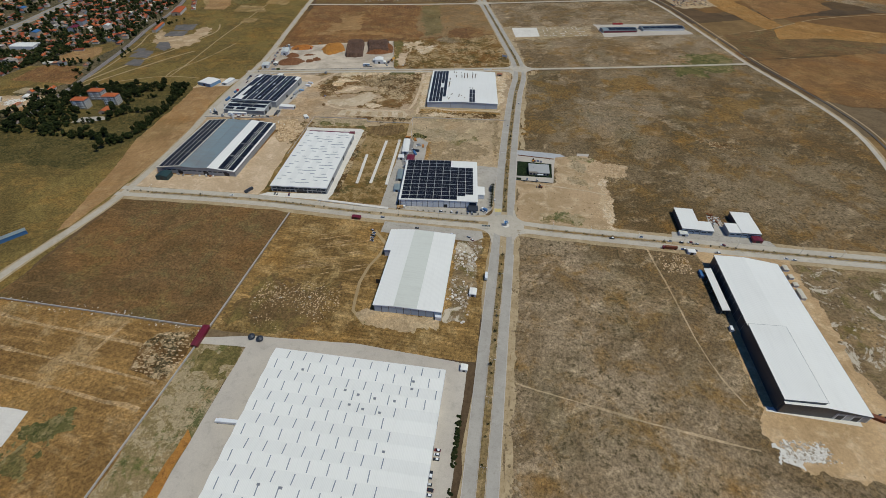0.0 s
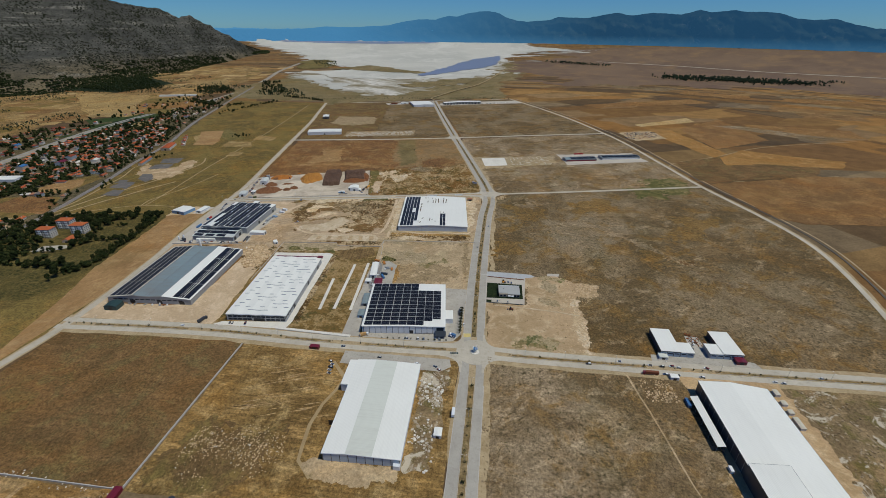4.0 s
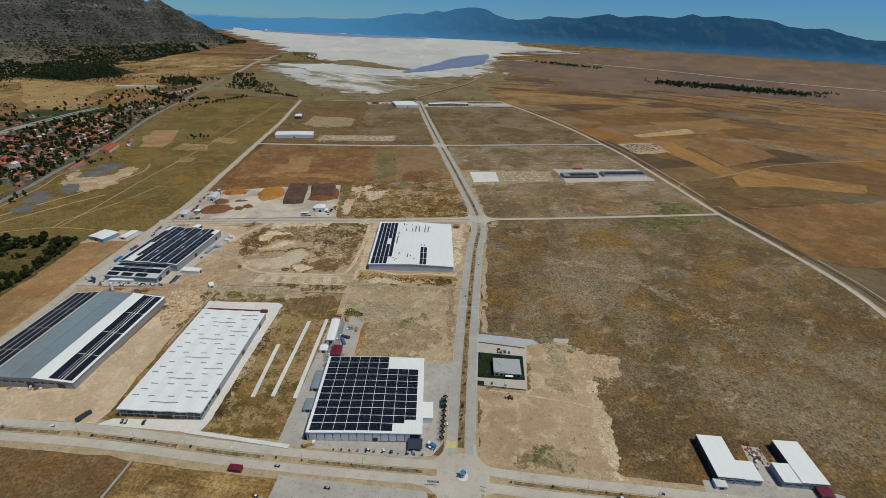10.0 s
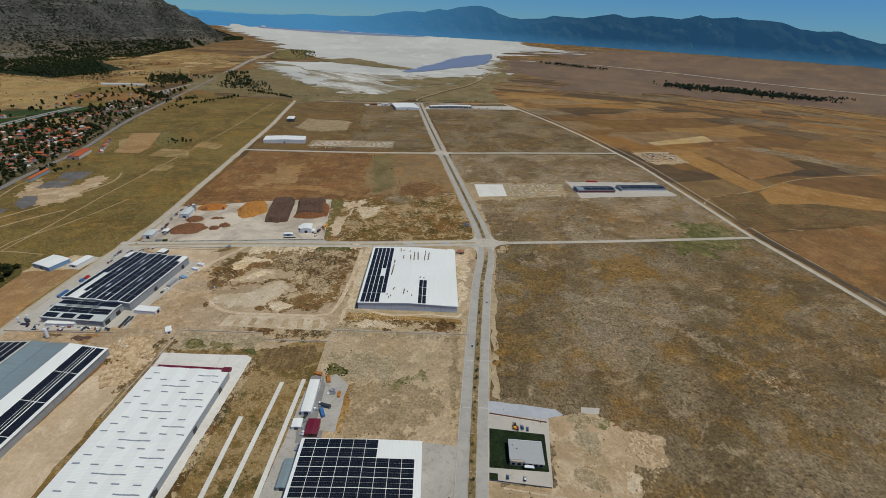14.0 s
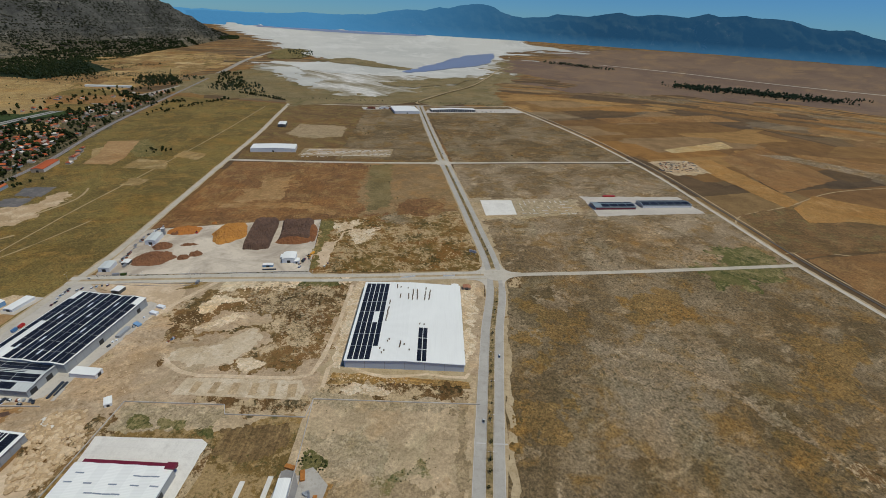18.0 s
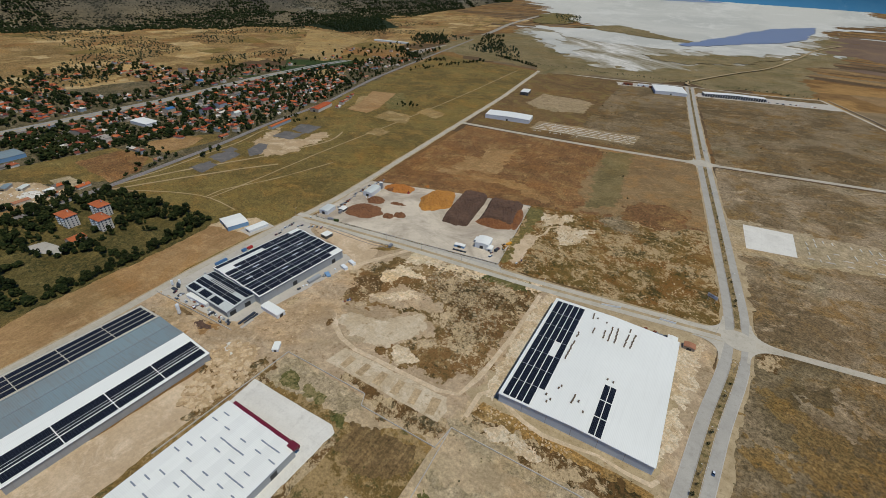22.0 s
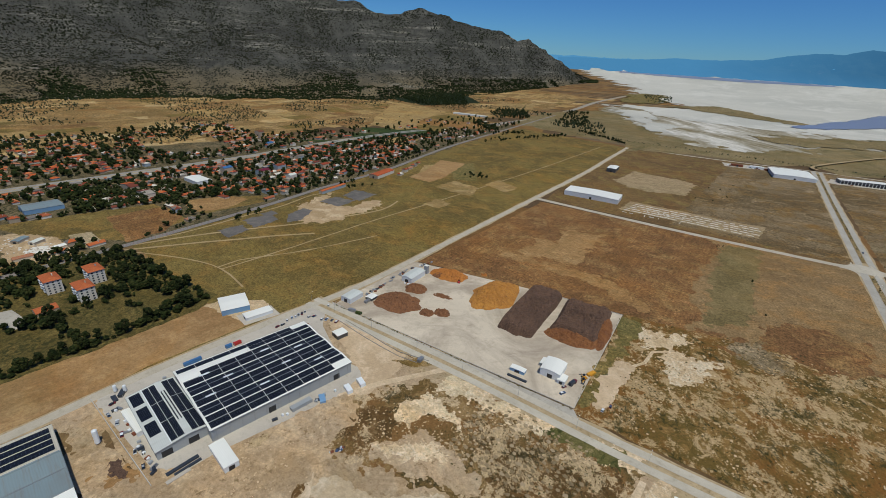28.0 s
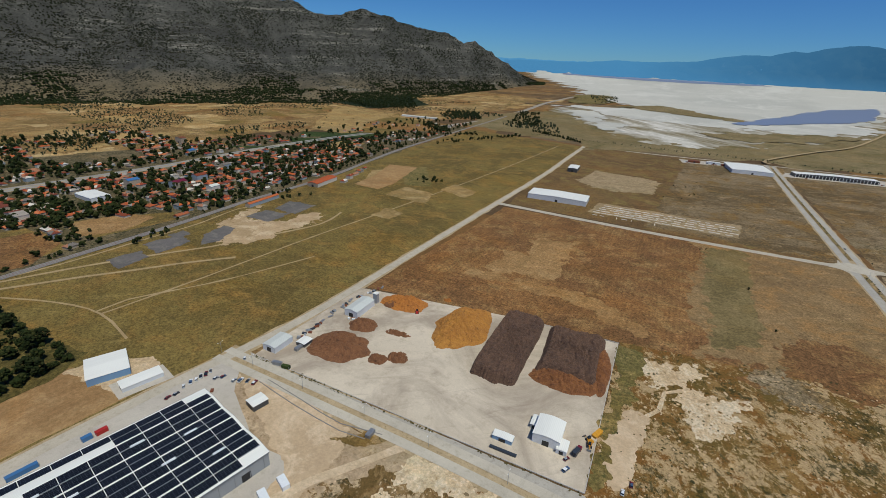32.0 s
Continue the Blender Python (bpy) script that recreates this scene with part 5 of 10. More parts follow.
# factory covered in solar panels at the corner
PC = [(0, 9.0), (0.5, 9.7), (1, 9.0)]
C_W, C_L = 86, 84
FC = hall("factory", "white factory with its roof covered in dark solar panels", pose(-68.7, 438.5, 0, 0, 0, 6.2), C_W, C_L, PC, [M_WHITE], M_WALLW, "factory", trim=M_TRIMW)
cells = []
for i in range(9):
    for j in range(22):
        x = -C_W / 2 + 6.0 + i * 8.9
        y = -C_L / 2 + 3.2 + j * 3.55 + 0.45 * (j // 2)
        if i >= 6 and j >= 18 or (i >= 7 and j < 2) or (i == 8 and j < 3):
            continue
        cells.append((x, y))
solar_rows(FC, C_W, PC, cells, 8.5, 3.36)
panes("front_panel", FC, C_W, C_L, 'f', [(-38.5 + 6.0 * i, 0.8, 5.3, 7.0) for i in range(12)], M_WALLW)
panes("pilaster", FC, C_W, C_L, 'f', [(-41.6 + 6.0 * i, 0, 0.35, 8.6) for i in range(13)], M_TRIM, 0.2)
panes("window", FC, C_W, C_L, 'f', [(38, 4.2, 7.5, 3.6)], M_GLASS, 0.25)
panes("door", FC, C_W, C_L, 'f', [(38, 0, 7.5, 3.4), (8, 0, 4, 4.2)], M_DOOR, 0.2)
part("canopy", Geo().slab([(33, -C_L / 2 - 9, 3.6), (44, -C_L / 2 - 9, 3.6), (44, -C_L / 2, 4.0), (33, -C_L / 2, 4.0)], 0.3), M_TRIM, FC)
part("side_annex", Geo().box(C_W / 2 + 0.05, -24, 0, C_W / 2 + 8.5, -8, 6.2), M_WALLW, FC)
part("side_annex_roof", Geo().slab([(C_W / 2 + 0.55, -24.4, 6.5), (C_W / 2 + 8.9, -24.4, 6.3), (C_W / 2 + 8.9, -7.6, 6.3), (C_W / 2 + 0.55, -7.6, 6.5)], 0.25), M_WHITE, FC)
panes("window", FC, C_W, C_L, 'e', [(30, 1.2, 6, 2), (15, 1.2, 6, 2), (2, 1.2, 6, 2)], M_GLASS)

# long white hall with a dark glazed front
PD = bays(4, 8.0, 8.55)
D_W, D_L = 65, 134
HD = hall("factory", "long white hall with staggered skylights and dark glazed front", pose(-231.1, 465, 0, 0, 0, 4.2), D_W, D_L, PD, [M_WHITE90], M_WALLG, "factory", trim=M_TRIMW, fascia=1.0)
skd = Geo().box(-2.7, -0.42, 0, 2.7, 0.42, 0.12).mesh("skylight", M_SKYL)
for j in range(19):
    y = -D_L / 2 + 8 + j * 6.6
    xs = [-9.3, -3.6, 2.1, 7.8] if j % 4 == 0 else [-24, 13.5, 19.2, 24.9] if j % 4 == 2 else [-27, -14.5, 1.5, 15.5, 28] if j % 4 == 1 else [-20, -6, 8, 22]
    for x in xs:
        x0, x1 = height_at(PD, (x - 2.6) / D_W + 0.5), height_at(PD, (x + 2.6) / D_W + 0.5)
        part("skylight", skd, M_SKYL, HD, m=pose(x, y, max((x0 + x1) / 2, height_at(PD, x / D_W + 0.5)) + 0.32, 0, -math.degrees(math.atan2(x1 - x0, 5.2)), 0))
panes("window", HD, D_W, D_L, 'f', [(-28.5 + 5.2 * i, 4.2, 4.7, 2.2) for i in range(12)], M_GLASS)
panes("window", HD, D_W, D_L, 'f', [(-28.5 + 5.2 * i, 0.8, 4.7, 2.4) for i in range(12) if i not in (5, 6, 7)], M_GLASS)
panes("entrance", HD, D_W, D_L, 'f', [(3, 0, 12, 3.6)], M_DOOR, 0.2)
panes("fascia_band", HD, D_W, D_L, 'f', [(0, 6.6, 64.8, 1.3)], M_TRIM, 0.16)
panes("window", HD, D_W, D_L, 'e', [(-66 + 6 * i, 4.0, 4.5, 2.0) for i in range(5)], M_GLASS)
panes("loading_door", HD, D_W, D_L, 'e', [(-40, 0, 5, 5), (10, 0, 5, 5), (50, 0, 5, 5)], M_DOOR)
part("canopy_beam", Geo().box(-D_W / 2 + 4, D_L / 2 + 0.6, 6.8, D_W / 2 + 1.5, D_L / 2 + 3.2, 8.6), M_MAROON, HD, "maroon band along the north eaves")
part("canopy_end", Geo().box(D_W / 2 - 5, D_L / 2 - 1.5, 8.5, D_W / 2 + 1.7, D_L / 2 + 3.4, 9.6), M_MAROON, HD)
part("side_lean_to", Geo().slab([(-D_W / 2 - 3.2, -D_L / 2 + 22, 3.4), (-D_W / 2 - 0.05, -D_L / 2 + 22, 4.0), (-D_W / 2 - 0.05, -D_L / 2 + 48, 4.0), (-D_W / 2 - 3.2, -D_L / 2 + 48, 3.4)], 3.3), M_WHITE, HD)

# twin-gabled old factory, grey between, solar panels on the outer slopes
PE = [(0, 7.0), (0.32, 10.4), (0.47, 9.3), (0.66, 10.3), (1, 7.0)]
E_W, E_L = 98, 129
FE = hall("factory", "wide old factory with grey roof and solar panels on outer slopes", pose(-367, 479, 0, 0, 0, 3.4), E_W, E_L, PE, [M_CREAMROOF, M_GREYROOF, M_GREYROOF, M_WHITE], M_WALLG, "factory", trim=M_STEEL)
ROWS_E = [-E_L / 2 + 17.0 + 31.7 * j for j in range(4)]
for x, h in ((-2.9, 9.3), (15.5, 9.95)):
    part("roof_seam", Geo().box(x - 0.18, -E_L / 2 - 0.4, h - 0.2, x + 0.18, E_L / 2 + 0.4, height_at(PE, x / E_W + 0.5) + 0.45), M_STEEL if x > -9 else M_WALLD, FE)
solar_rows(FE, E_W, PE, [(-E_W / 2 + 5.2 + 6.7 * i, y) for i in range(4) for y in ROWS_E], 5.5, 31.0)
solar_rows(FE, E_W, PE, [(E_W / 2 - x, y) for x in (17.6, 5.4) for y in ROWS_E], 6.7, 31.0)
solar_rows(FE, E_W, PE, [(E_W / 2 - x, y) for x in (13.0, 10.6) for y in ROWS_E], 1.75, 31.0)
panes("door", FE, E_W, E_L, 'f', [(-20, 0, 6, 4.2), (12, 0, 6, 4.5), (38, 0, 6, 4.5)], M_DOOR)
panes("window", FE, E_W, E_L, 'f', [(-40 + 6.4 * i, 4.4, 5, 1.2) for i in range(13)], M_GLASS)
panes("pilaster", FE, E_W, E_L, 'e', [(-60 + 8 * i, 0, 0.4, 6.6) for i in range(16)], M_STEEL, 0.2)
part("roof_ridge", Geo().box(0.32 * E_W - E_W / 2 - 0.6, -E_L / 2, 10.5, 0.32 * E_W - E_W / 2 + 0.6, E_L / 2, 10.95), M_GREYROOF, FE)

# solar-covered plant beside the western road
PF = bays(3, 9.4, 10.6)
F_W, F_L = 73, 102
PL = hall("factory", "large grey plant with its roof covered in solar panels", pose(-387, 661.5, 0, 0, 0, 0.7), F_W, F_L, PF, [M_WHITE], M_WALLG, "factory", trim=M_STEEL)
cells = []
for i in range(12):
    x = -F_W / 2 + 3.4 + (i // 2) * 12.1 + (i % 2) * 5.6
    for j in range(8):
        y = -F_L / 2 + 7.0 + j * 12.55
        if (i == 1 and j < 4) or (i, j) in ((2, 0), (11, 7), (0, 7)):
            continue
        cells.append((x, y))
solar_rows(PL, F_W, PF, cells, 5.2, 12.2)
for x, y in ((-18.4, -36), (-18.4, 8), (-6.2, -24), (-6.2, 30), (5.9, -40), (5.9, 14), (18.0, -8), (18.0, 34)):
    part("roof_hatch", Geo().box(x - 0.65, y - 3.4, 9.4, x + 0.65, y + 3.4, 11.0), M_TRIMW, PL)
for x in (-18.4, -6.2, 5.9, 18.0, 30.0):
    part("cable_tray", Geo().box(x - 0.12, -F_L / 2 + 1, 9.4, x + 0.12, F_L / 2 - 1, 10.75), M_STEEL, PL)
panes("door", PL, F_W, F_L, 'e', [(38, 0, 5, 5), (-12, 0, 5, 5)], M_DOOR)
panes("pilaster", PL, F_W, F_L, 'e', [(-48 + 8 * i, 0, 0.35, 9.2) for i in range(13)], M_STEEL, 0.18)
PF2 = [(0, 6.6), (0.3, 7.5), (0.64, 8.7), (1, 7.6)]
PL2 = hall("factory_wing", "low grey wing with solar panels beside the plant", pose(-388, 595.4, 0, 0, 0, 92.6), 29, 62, PF2, [M_OFFWHITE], M_WALLG, "factory", trim=M_STEEL)
solar_rows(PL2, 29, PF2, [(-10.4, y) for y in (-11, 6, 23)], 6.4, 13.0)
solar_rows(PL2, 29, PF2, [(x, y) for x in (-3.6, 0.3) for y in (-20, 0, 20)], 3.6, 19.4)
solar_rows(PL2, 29, PF2, [(x, y) for x in (8.3, 12.2) for y in (-20, 0, 20)], 3.6, 19.4)
solar_rows(PL2, 29, PF2, [(x, 2) for x in (3.4, 5.2)], 0.7, 34)
part("roof_ridge", Geo().box(-6.0, -31, 7.55, -5.6, 31, 8.0), M_TRIMW, PL2)
panes("door", PL2, 29, 62, 'f', [(-9, 0, 6, 4.8), (6, 0, 6, 4.8)], M_DOOR)
panes("pilaster", PL2, 29, 62, 'w', [(-28 + 8 * i, 0, 0.35, 6.4) for i in range(8)], M_STEEL, 0.18)

# white hall with a strip of solar panels by the northern junction
PG = [(0, 8.4), (0.5, 10.4), (1, 8.4)]
G_W, G_L = 108, 133
HG = hall("warehouse", "wide white hall with a strip of solar panels", pose(-75.7, 725, 0, 0, 0, 5.6), G_W, G_L, PG, [M_WHITE], M_WALLP, trim=M_TRIMW)
cells = [(-G_W / 2 + 4.4 + 5.2 * i, -G_L / 2 + 10.2 + 18.4 * j) for i in range(5) for j in range(7) if (i, j) not in ((4, 0), (3, 3))]
solar_rows(HG, G_W, PG, cells, 4.5, 18.0)
solar_rows(HG, G_W, PG, [(12.6 + 4.6 * i, -G_L / 2 + 8.5 + 16.5 * j) for i in range(2) for j in range(3)], 3.9, 15.6)
crate = Geo().box(-0.55, -0.95, 0, 0.55, 0.95, 0.7).mesh("module_crate", M_CARTON)
gr = random.Random(17)
for x0, y0, x1, y1 in ((-98.3, 716, -101, 754), (-91.7, 759, -92.3, 767.6), (-81.9, 758, -83.5, 770), (-77.6, 757, -79.6, 778), (-72.4, 758.6, -75.2, 779.6), (-64.5, 759, -66.2, 786), (-59.9, 761, -60.8, 784), (-98, 778, -99.8, 787), (-94, 780, -94.6, 784), (-90, 684, -88, 690), (-92, 667, -89, 674), (-77, 677, -77.4, 687), (-85.8, 779, -86, 782), (-95.8, 686, -95.5, 687), (-95.1, 673, -95, 675), (-73.4, 681, -73.4, 682.5), (-63.6, 715, -63.6, 716), (-59.2, 715, -59.2, 716), (-67.5, 674, -67.5, 676)):
    n = max(1, int((y1 - y0) / 2.5))
    for k in range(n):
        q = HG.matrix_basis.inverted() @ Vector((x0 + (x1 - x0) * k / n + gr.uniform(-0.3, 0.3), y0 + (y1 - y0) * k / n, 0))
        if gr.random() < 0.9:
            part("module_crate", crate, M_CARTON, HG, m=pose(q.x, q.y, height_at(PG, q.x / G_W + 0.5) + 0.3, 0, 0, gr.uniform(-12, 12)))
panes("joint", HG, G_W, G_L, 'f', [(-36 + 18 * i, 0, 0.3, 8.6) for i in range(5)], M_STEEL)

# long dark-walled hall in the east, with a taller block at its south end
PH = [(0, 12.0), (0.45, 12.7), (1, 8.0)]
H_W, H_L = 58, 153
HH = hall("warehouse", "long white-roofed hall with dark walls", pose(238.8, 271.5, 0, 0, 0, 1.2), H_W, H_L, PH, [M_WHITE], M_WALLD, trim=M_TRIM)
panes("front_panel", HH, H_W, H_L, 'f', [(17.5, 0.4, 22, 7.0)], M_WALLG)
panes("mullion", HH, H_W, H_L, 'f', [(8 + 5.2 * i, 0.3, 0.4, 7.2) for i in range(5)], M_TRIMW, 0.2)
panes("door", HH, H_W, H_L, 'f', [(10.5, 0, 4.6, 5.0), (21, 0, 4.6, 5.0)], M_DOOR, 0.18)
panes("pilaster", HH, H_W, H_L, 'w', [(-4 + 8 * i, 0, 0.4, 11) for i in range(10)], M_STEEL, 0.2)
PH2 = [(0, 14.4), (0.97, 15.6), (1, 15.5)]
HH2 = hall("tall_block", "tall dark-walled block with white roof", pose(223.4, 229.5, 0, 0, 0, 1.2), 27, 66, PH2, [M_WHITE], M_WALLD, trim=M_TRIM)
panes("door", HH2, 27, 66, 'f', [(4, 0, 6, 6)], M_DOOR)
lt = thing("lean_to", "white-roofed lean-to along a dark hall", "shelter", "", pose(201.5, 309, 0, 0, 0, 1.4))
part("roof", Geo().slab([(-3, -26, 5.6), (3.2, -26, 6.4), (3.2, 26, 6.4), (-3, 26, 5.6)], 0.25), M_WHITE, lt)
for y in (-25.5, -12.7, 0, 12.7, 25.5):
    part("post", Geo().box(-2.8, y - 0.15, 0, -2.5, y + 0.15, 5.4), M_STEEL, lt)
part("back_wall", Geo().box(2.7, -25.8, 0, 3.0, 25.8, 6.0), M_WALLD, lt)


def l_building(label, m, flip):
    """Two small white-roofed wings that meet at a right angle."""
    ob = thing("workshop", label, "workshop", "pair of workshops", m)
    s = -1 if flip else 1
    for nm, (x0, y0, x1, y1), h in (("long_wing", (-17, -20, 4, 20), 6.6), ("short_wing", (4.05, -20, 18, -3), 6.0)):
        a, c = sorted((s * x0, s * x1))
        body = part(nm, Geo().box(a, y0, 0, c, y1, h), M_WALLG if nm != "long_wing" else M_WALLD, ob)
        part("roof", Geo().slab([(a - 0.3, y0 - 0.3, h + 0.3), (c + 0.3, y0 - 0.3, h + 0.3), (c + 0.3, y1 + 0.3, h + 0.5), (a - 0.3, y1 + 0.3, h + 0.5)], 0.3), M_WHITE, body)
    wl = metal_sheet("pale_blue_front", (150, 172, 196), 0.5, 0, dirty=0.2)
    for i in range(5):
        x = s * (-14 + 7 * i)
        part("front_panel", Geo().box(x - 3, -20.25, 0.4, x + 3, -20.02, 5.2), wl, ob)
        part("window", Geo().box(x - 2.4, -20.4, 3.4, x + 2.4, -20.26, 4.6), M_GLASS, ob)
    return ob


l_building("white-roofed L-shaped workshop beside the street", pose(207.5, 412, 0, 0, 0, 1.0) @ Matrix.Diagonal((0.9, 0.9, 0.95, 1)), False)
l_building("white-roofed L-shaped workshop with a maroon shed", pose(254.5, 414, 0, 0, 0, 2.0) @ Matrix.Diagonal((0.9, 0.9, 0.95, 1)), True)

# small office with lawn
of = thing("office", "low office with flat grey roof on a lawn", "office", "", pose(46.5, 490.5, 0, 0, 0, 2.0))
part("body", Geo().box(-12, -9, 0, 12, 9, 4.6), M_PLASTER, of)
part("roof", Geo().slab([(-12.6, -7.6, 5.1), (-2, -7.6, 5.1), (-2, -10.2, 5.1), (12.6, -10.2, 5.1), (12.6, 9.4, 5.1), (-12.6, 9.4, 5.1)], 0.5), plain("grey_flat_roof", (168, 168, 164), 0.8, 0.08), of)
part("parapet", Geo().box(-12.6, 9.1, 5.12, 12.6, 9.4, 5.5), M_TRIMW, of)
part("roof_vent", Geo().box(-7, 1, 5.12, -6.2, 1.8, 5.9), M_STEEL, of)
part("roof_vent", Geo().box(-10, 4, 5.12, -9.3, 4.7, 5.8), M_STEEL, of)
part("porch_roof", Geo().slab([(-2, -12.4, 3.4), (5, -12.4, 3.4), (5, -10.25, 3.4), (-2, -10.25, 3.4)], 0.3), M_TRIMW, of)
for i in range(6):
    part("window", Geo().box(-10.8 + 4 * i, -9.12, 1.0, -8.2 + 4 * i, -8.98, 3.2), M_GLASS, of)


def shed(name, label, x, y, rz, w, l, h, rise, roof, wall, category="shed", door=True, arch=False):
    """A small gabled or arched shed with a door."""
    n = 6 if arch else 2
    prof = [(i / n, h + rise * (math.sin(math.pi * i / n) if arch else 1 - abs(2 * i / n - 1))) for i in range(n + 1)]
    ob = hall(name, label, pose(x, y, 0, 0, 0, rz), w, l, prof, [roof], wall, category, over=0.25)
    if door:
        panes("door", ob, w, l, 'f', [(0, 0, min(4, w * 0.4), min(4, h * 0.8))], M_DOOR)
    return ob


# northern halls
NH = shed("warehouse", "long white warehouse in the northern fields", -484, 1322, 16, 96, 42, 8, 1.2, M_WHITE, M_WALLW, "warehouse")
panes("loading_door", NH, 92, 40, 'f', [(-6, 0, 5, 5), (30, 0, 6, 6), (40, 0, 6, 6)], M_DOOR)
shed("warehouse", "white hall at the north end of the road", -284, 1905, 20, 84, 92, 8, 1.2, M_WHITE, M_WALLW, "warehouse")
NS = shed("shelter", "long white-roofed open shed at the north end", -124, 1965, 22, 160, 26, 8, 2.0, M_WHITE, M_WALLD, "shed", door=False)
panes("post", NS, 160, 26, 'f', [(-78 + 6.5 * i, 0, 0.9, 8) for i in range(25)], M_TRIMW, 0.3)
panes("gate", NS, 160, 26, 'f', [(-74.7 + 6.5 * i, 0, 4.4, 5) for i in range(24)], M_DOOR, 0.18)
shed("shed", "small dark shed with a white roof", -566, 1560, 16, 20, 40, 8, 1, M_WHITE, M_WALLD)
BARN = [(0, 5.0), (0.5, 7.0), (1, 5.0)]
for bx, by, bl, lab in ((228, 1128, 78, "low barn with solar roof and maroon wall"), (328, 1160, 98, "low barn with grey-blue solar roof")):
    bn = hall("barn", lab, pose(bx, by, 0, 0, 0, 104), 24, bl, BARN, [M_GREYROOF], M_WALLG, "barn", group="barns in the east")
    solar_rows(bn, 24, BARN, [(x, -bl / 2 + 9 + 16 * j) for x in (-6, 6) for j in range(int(bl / 16))], 9.5, 15.0)
    panes("wall_band", bn, 24, bl, 'w', [(0, 0.5, bl - 2, 3.0)], M_MAROON if bx < 300 else M_WALLW)
# blue-walled building and shed by the western road
shed("workshop", "white-roofed workshop with pale blue walls", -501.5, 681, -12, 26, 24, 5.4, 0.9, M_WHITE, M_WALLB, "workshop")
shed("shed", "narrow white-roofed shed on a concrete pad", -473.5, 692, -3, 10, 24, 3.4, 0.4, M_WHITE, M_WALLW)
shed("shed", "small white shed beside the plant", -333, 612, 92, 8.5, 22.5, 4.3, 0.3, M_WHITE, M_WALLW)


# ---- lots, yards and tracks ----
patch("concrete_yard", [(-184, -60), (-8, -60), (-9, 199), (-95, 204), (-183, 198), (-222, 190), (-221, 184), (-184, 187)], 0.12, M_CONC, "pale concrete yard round the great warehouse", 0.4)
patch("dirt", [(-192, 40), (-184, 40), (-184, 112), (-190, 118)], 0.12, M_HEAPY, "strip of orange spoil along the yard", 1.5)
ragged("weeds", [(-206, 160), (-192, 168), (-188, 184), (-196, 184), (-208, 174)], 0.08, M_WEEDS, "green weeds on a trodden strip", 10, 0.05, 2, seed=1)
patch("ploughed_ridges", [(-260, 154), (-226, 150), (-227, 190), (-234, 194), (-262, 189), (-265, 171)], 0.08, M_DUG, "dug plot with rows of pale heaps", 3)
ragged("rubble_plot", [(-214, 212), (-142, 206), (-136, 262), (-210, 264)], 0.07, M_DARKOLIVE, "fallow land strewn with pale stones", 12, 0.04, 2, seed=1)
ragged("stony_strip", [(-32, 240), (-14, 240), (-14, 345), (-33, 340)], 0.10, M_RUBBLE, "stony strip beside the main road", 6, 0.03, 2, seed=1)
patch("forecourt", [(-116, 344), (-20, 344), (-10, 352), (-12, 362), (-116, 362)], 0.13, M_LOT, "grey forecourt north of the white hall", 0.5)
patch("factory_yard", [(-128, 386), (-30, 386), (-12, 390), (-5, 402), (-4, 492), (-30, 492), (-30, 400), (-110, 392), (-116, 480), (-122, 545), (-136, 545)], 0.13, M_LOT, "grey concrete yard round the solar factory", 0.5)
patch("gravel", [(-124, 478), (-106, 482), (-108, 520), (-128, 548), (-136, 546)], 0.14, M_ASPH, "grey gravel store behind the factory", 2)
patch("apron", [(-270, 386), (-190, 388), (-187.5, 402), (-197, 561), (-203, 564), (-279, 556), (-274, 527), (-204, 532), (-195, 400), (-262, 393)], 0.27, M_CONCW, "white concrete apron round the long hall", 0.3)
patch("red_paving", [(-240, 389), (-224, 390), (-224, 394), (-240, 393)], 0.16, M_REDPAVE, "reddish paving at the entrance", 0)
patch("sand_yard", [(-424, 380), (-272, 386), (-270, 398), (-284, 531), (-306, 556), (-318, 548), (-316, 418), (-412, 408), (-426, 470)], 0.10, M_SANDS, "pale sandy yard of the old factory", 2)
patch("plant_yard", [(-440, 562), (-338, 581), (-340, 610), (-336, 672), (-329, 708), (-345, 722), (-372, 715), (-420, 728), (-440, 742), (-462, 738), (-450, 650)], 0.13, M_CONC, "pale concrete yard round the plant", 0.4)
ragged("rubble_plot", [(-318, 548), (-300, 520), (-284, 530), (-270, 560), (-280, 600), (-304, 580)], 0.12, M_DUG, "brown ground strewn with pale rubble", 12, 0.04, 2, seed=2)
ragged("trodden_strip", [(-290, 560), (-278, 558), (-200, 572), (-140, 598), (-200, 597), (-286, 588)], 0.07, M_TAN, "pale trodden ground behind the long hall", 8, 0.03, 2, seed=1)
ragged("hall_yard", [(-139, 640), (-10, 652), (-8, 800), (-20, 830), (-150, 806), (-146, 760)], 0.09, M_VERGE, "sandy ground round the wide white hall", 8, 0.03, 2, seed=1)
patch("grass", [(-134, 632), (-8, 644), (-9, 652), (-132, 646)], 0.10, M_GOLD, "dry grass south of the wide hall", 2)
patch("forecourt", [(182, 383), (284, 384), (280, 394), (242, 398), (240, 430), (228, 430), (224, 396), (184, 394)], 0.14, M_LOT, "grey forecourt between the workshops", 1)
ragged("sand_yard", [(190, 374), (204, 352), (207, 324), (204, 282), (202, 247), (201, 206), (194, 179), (198, 166), (212, 154), (238, 153), (300, 156), (320, 190), (290, 219), (286, 249), (292, 290), (287, 322), (285, 372)], 0.10, M_SANDO, "orange sand round the long dark hall", 4, 0.05, 1.4, seed=1)
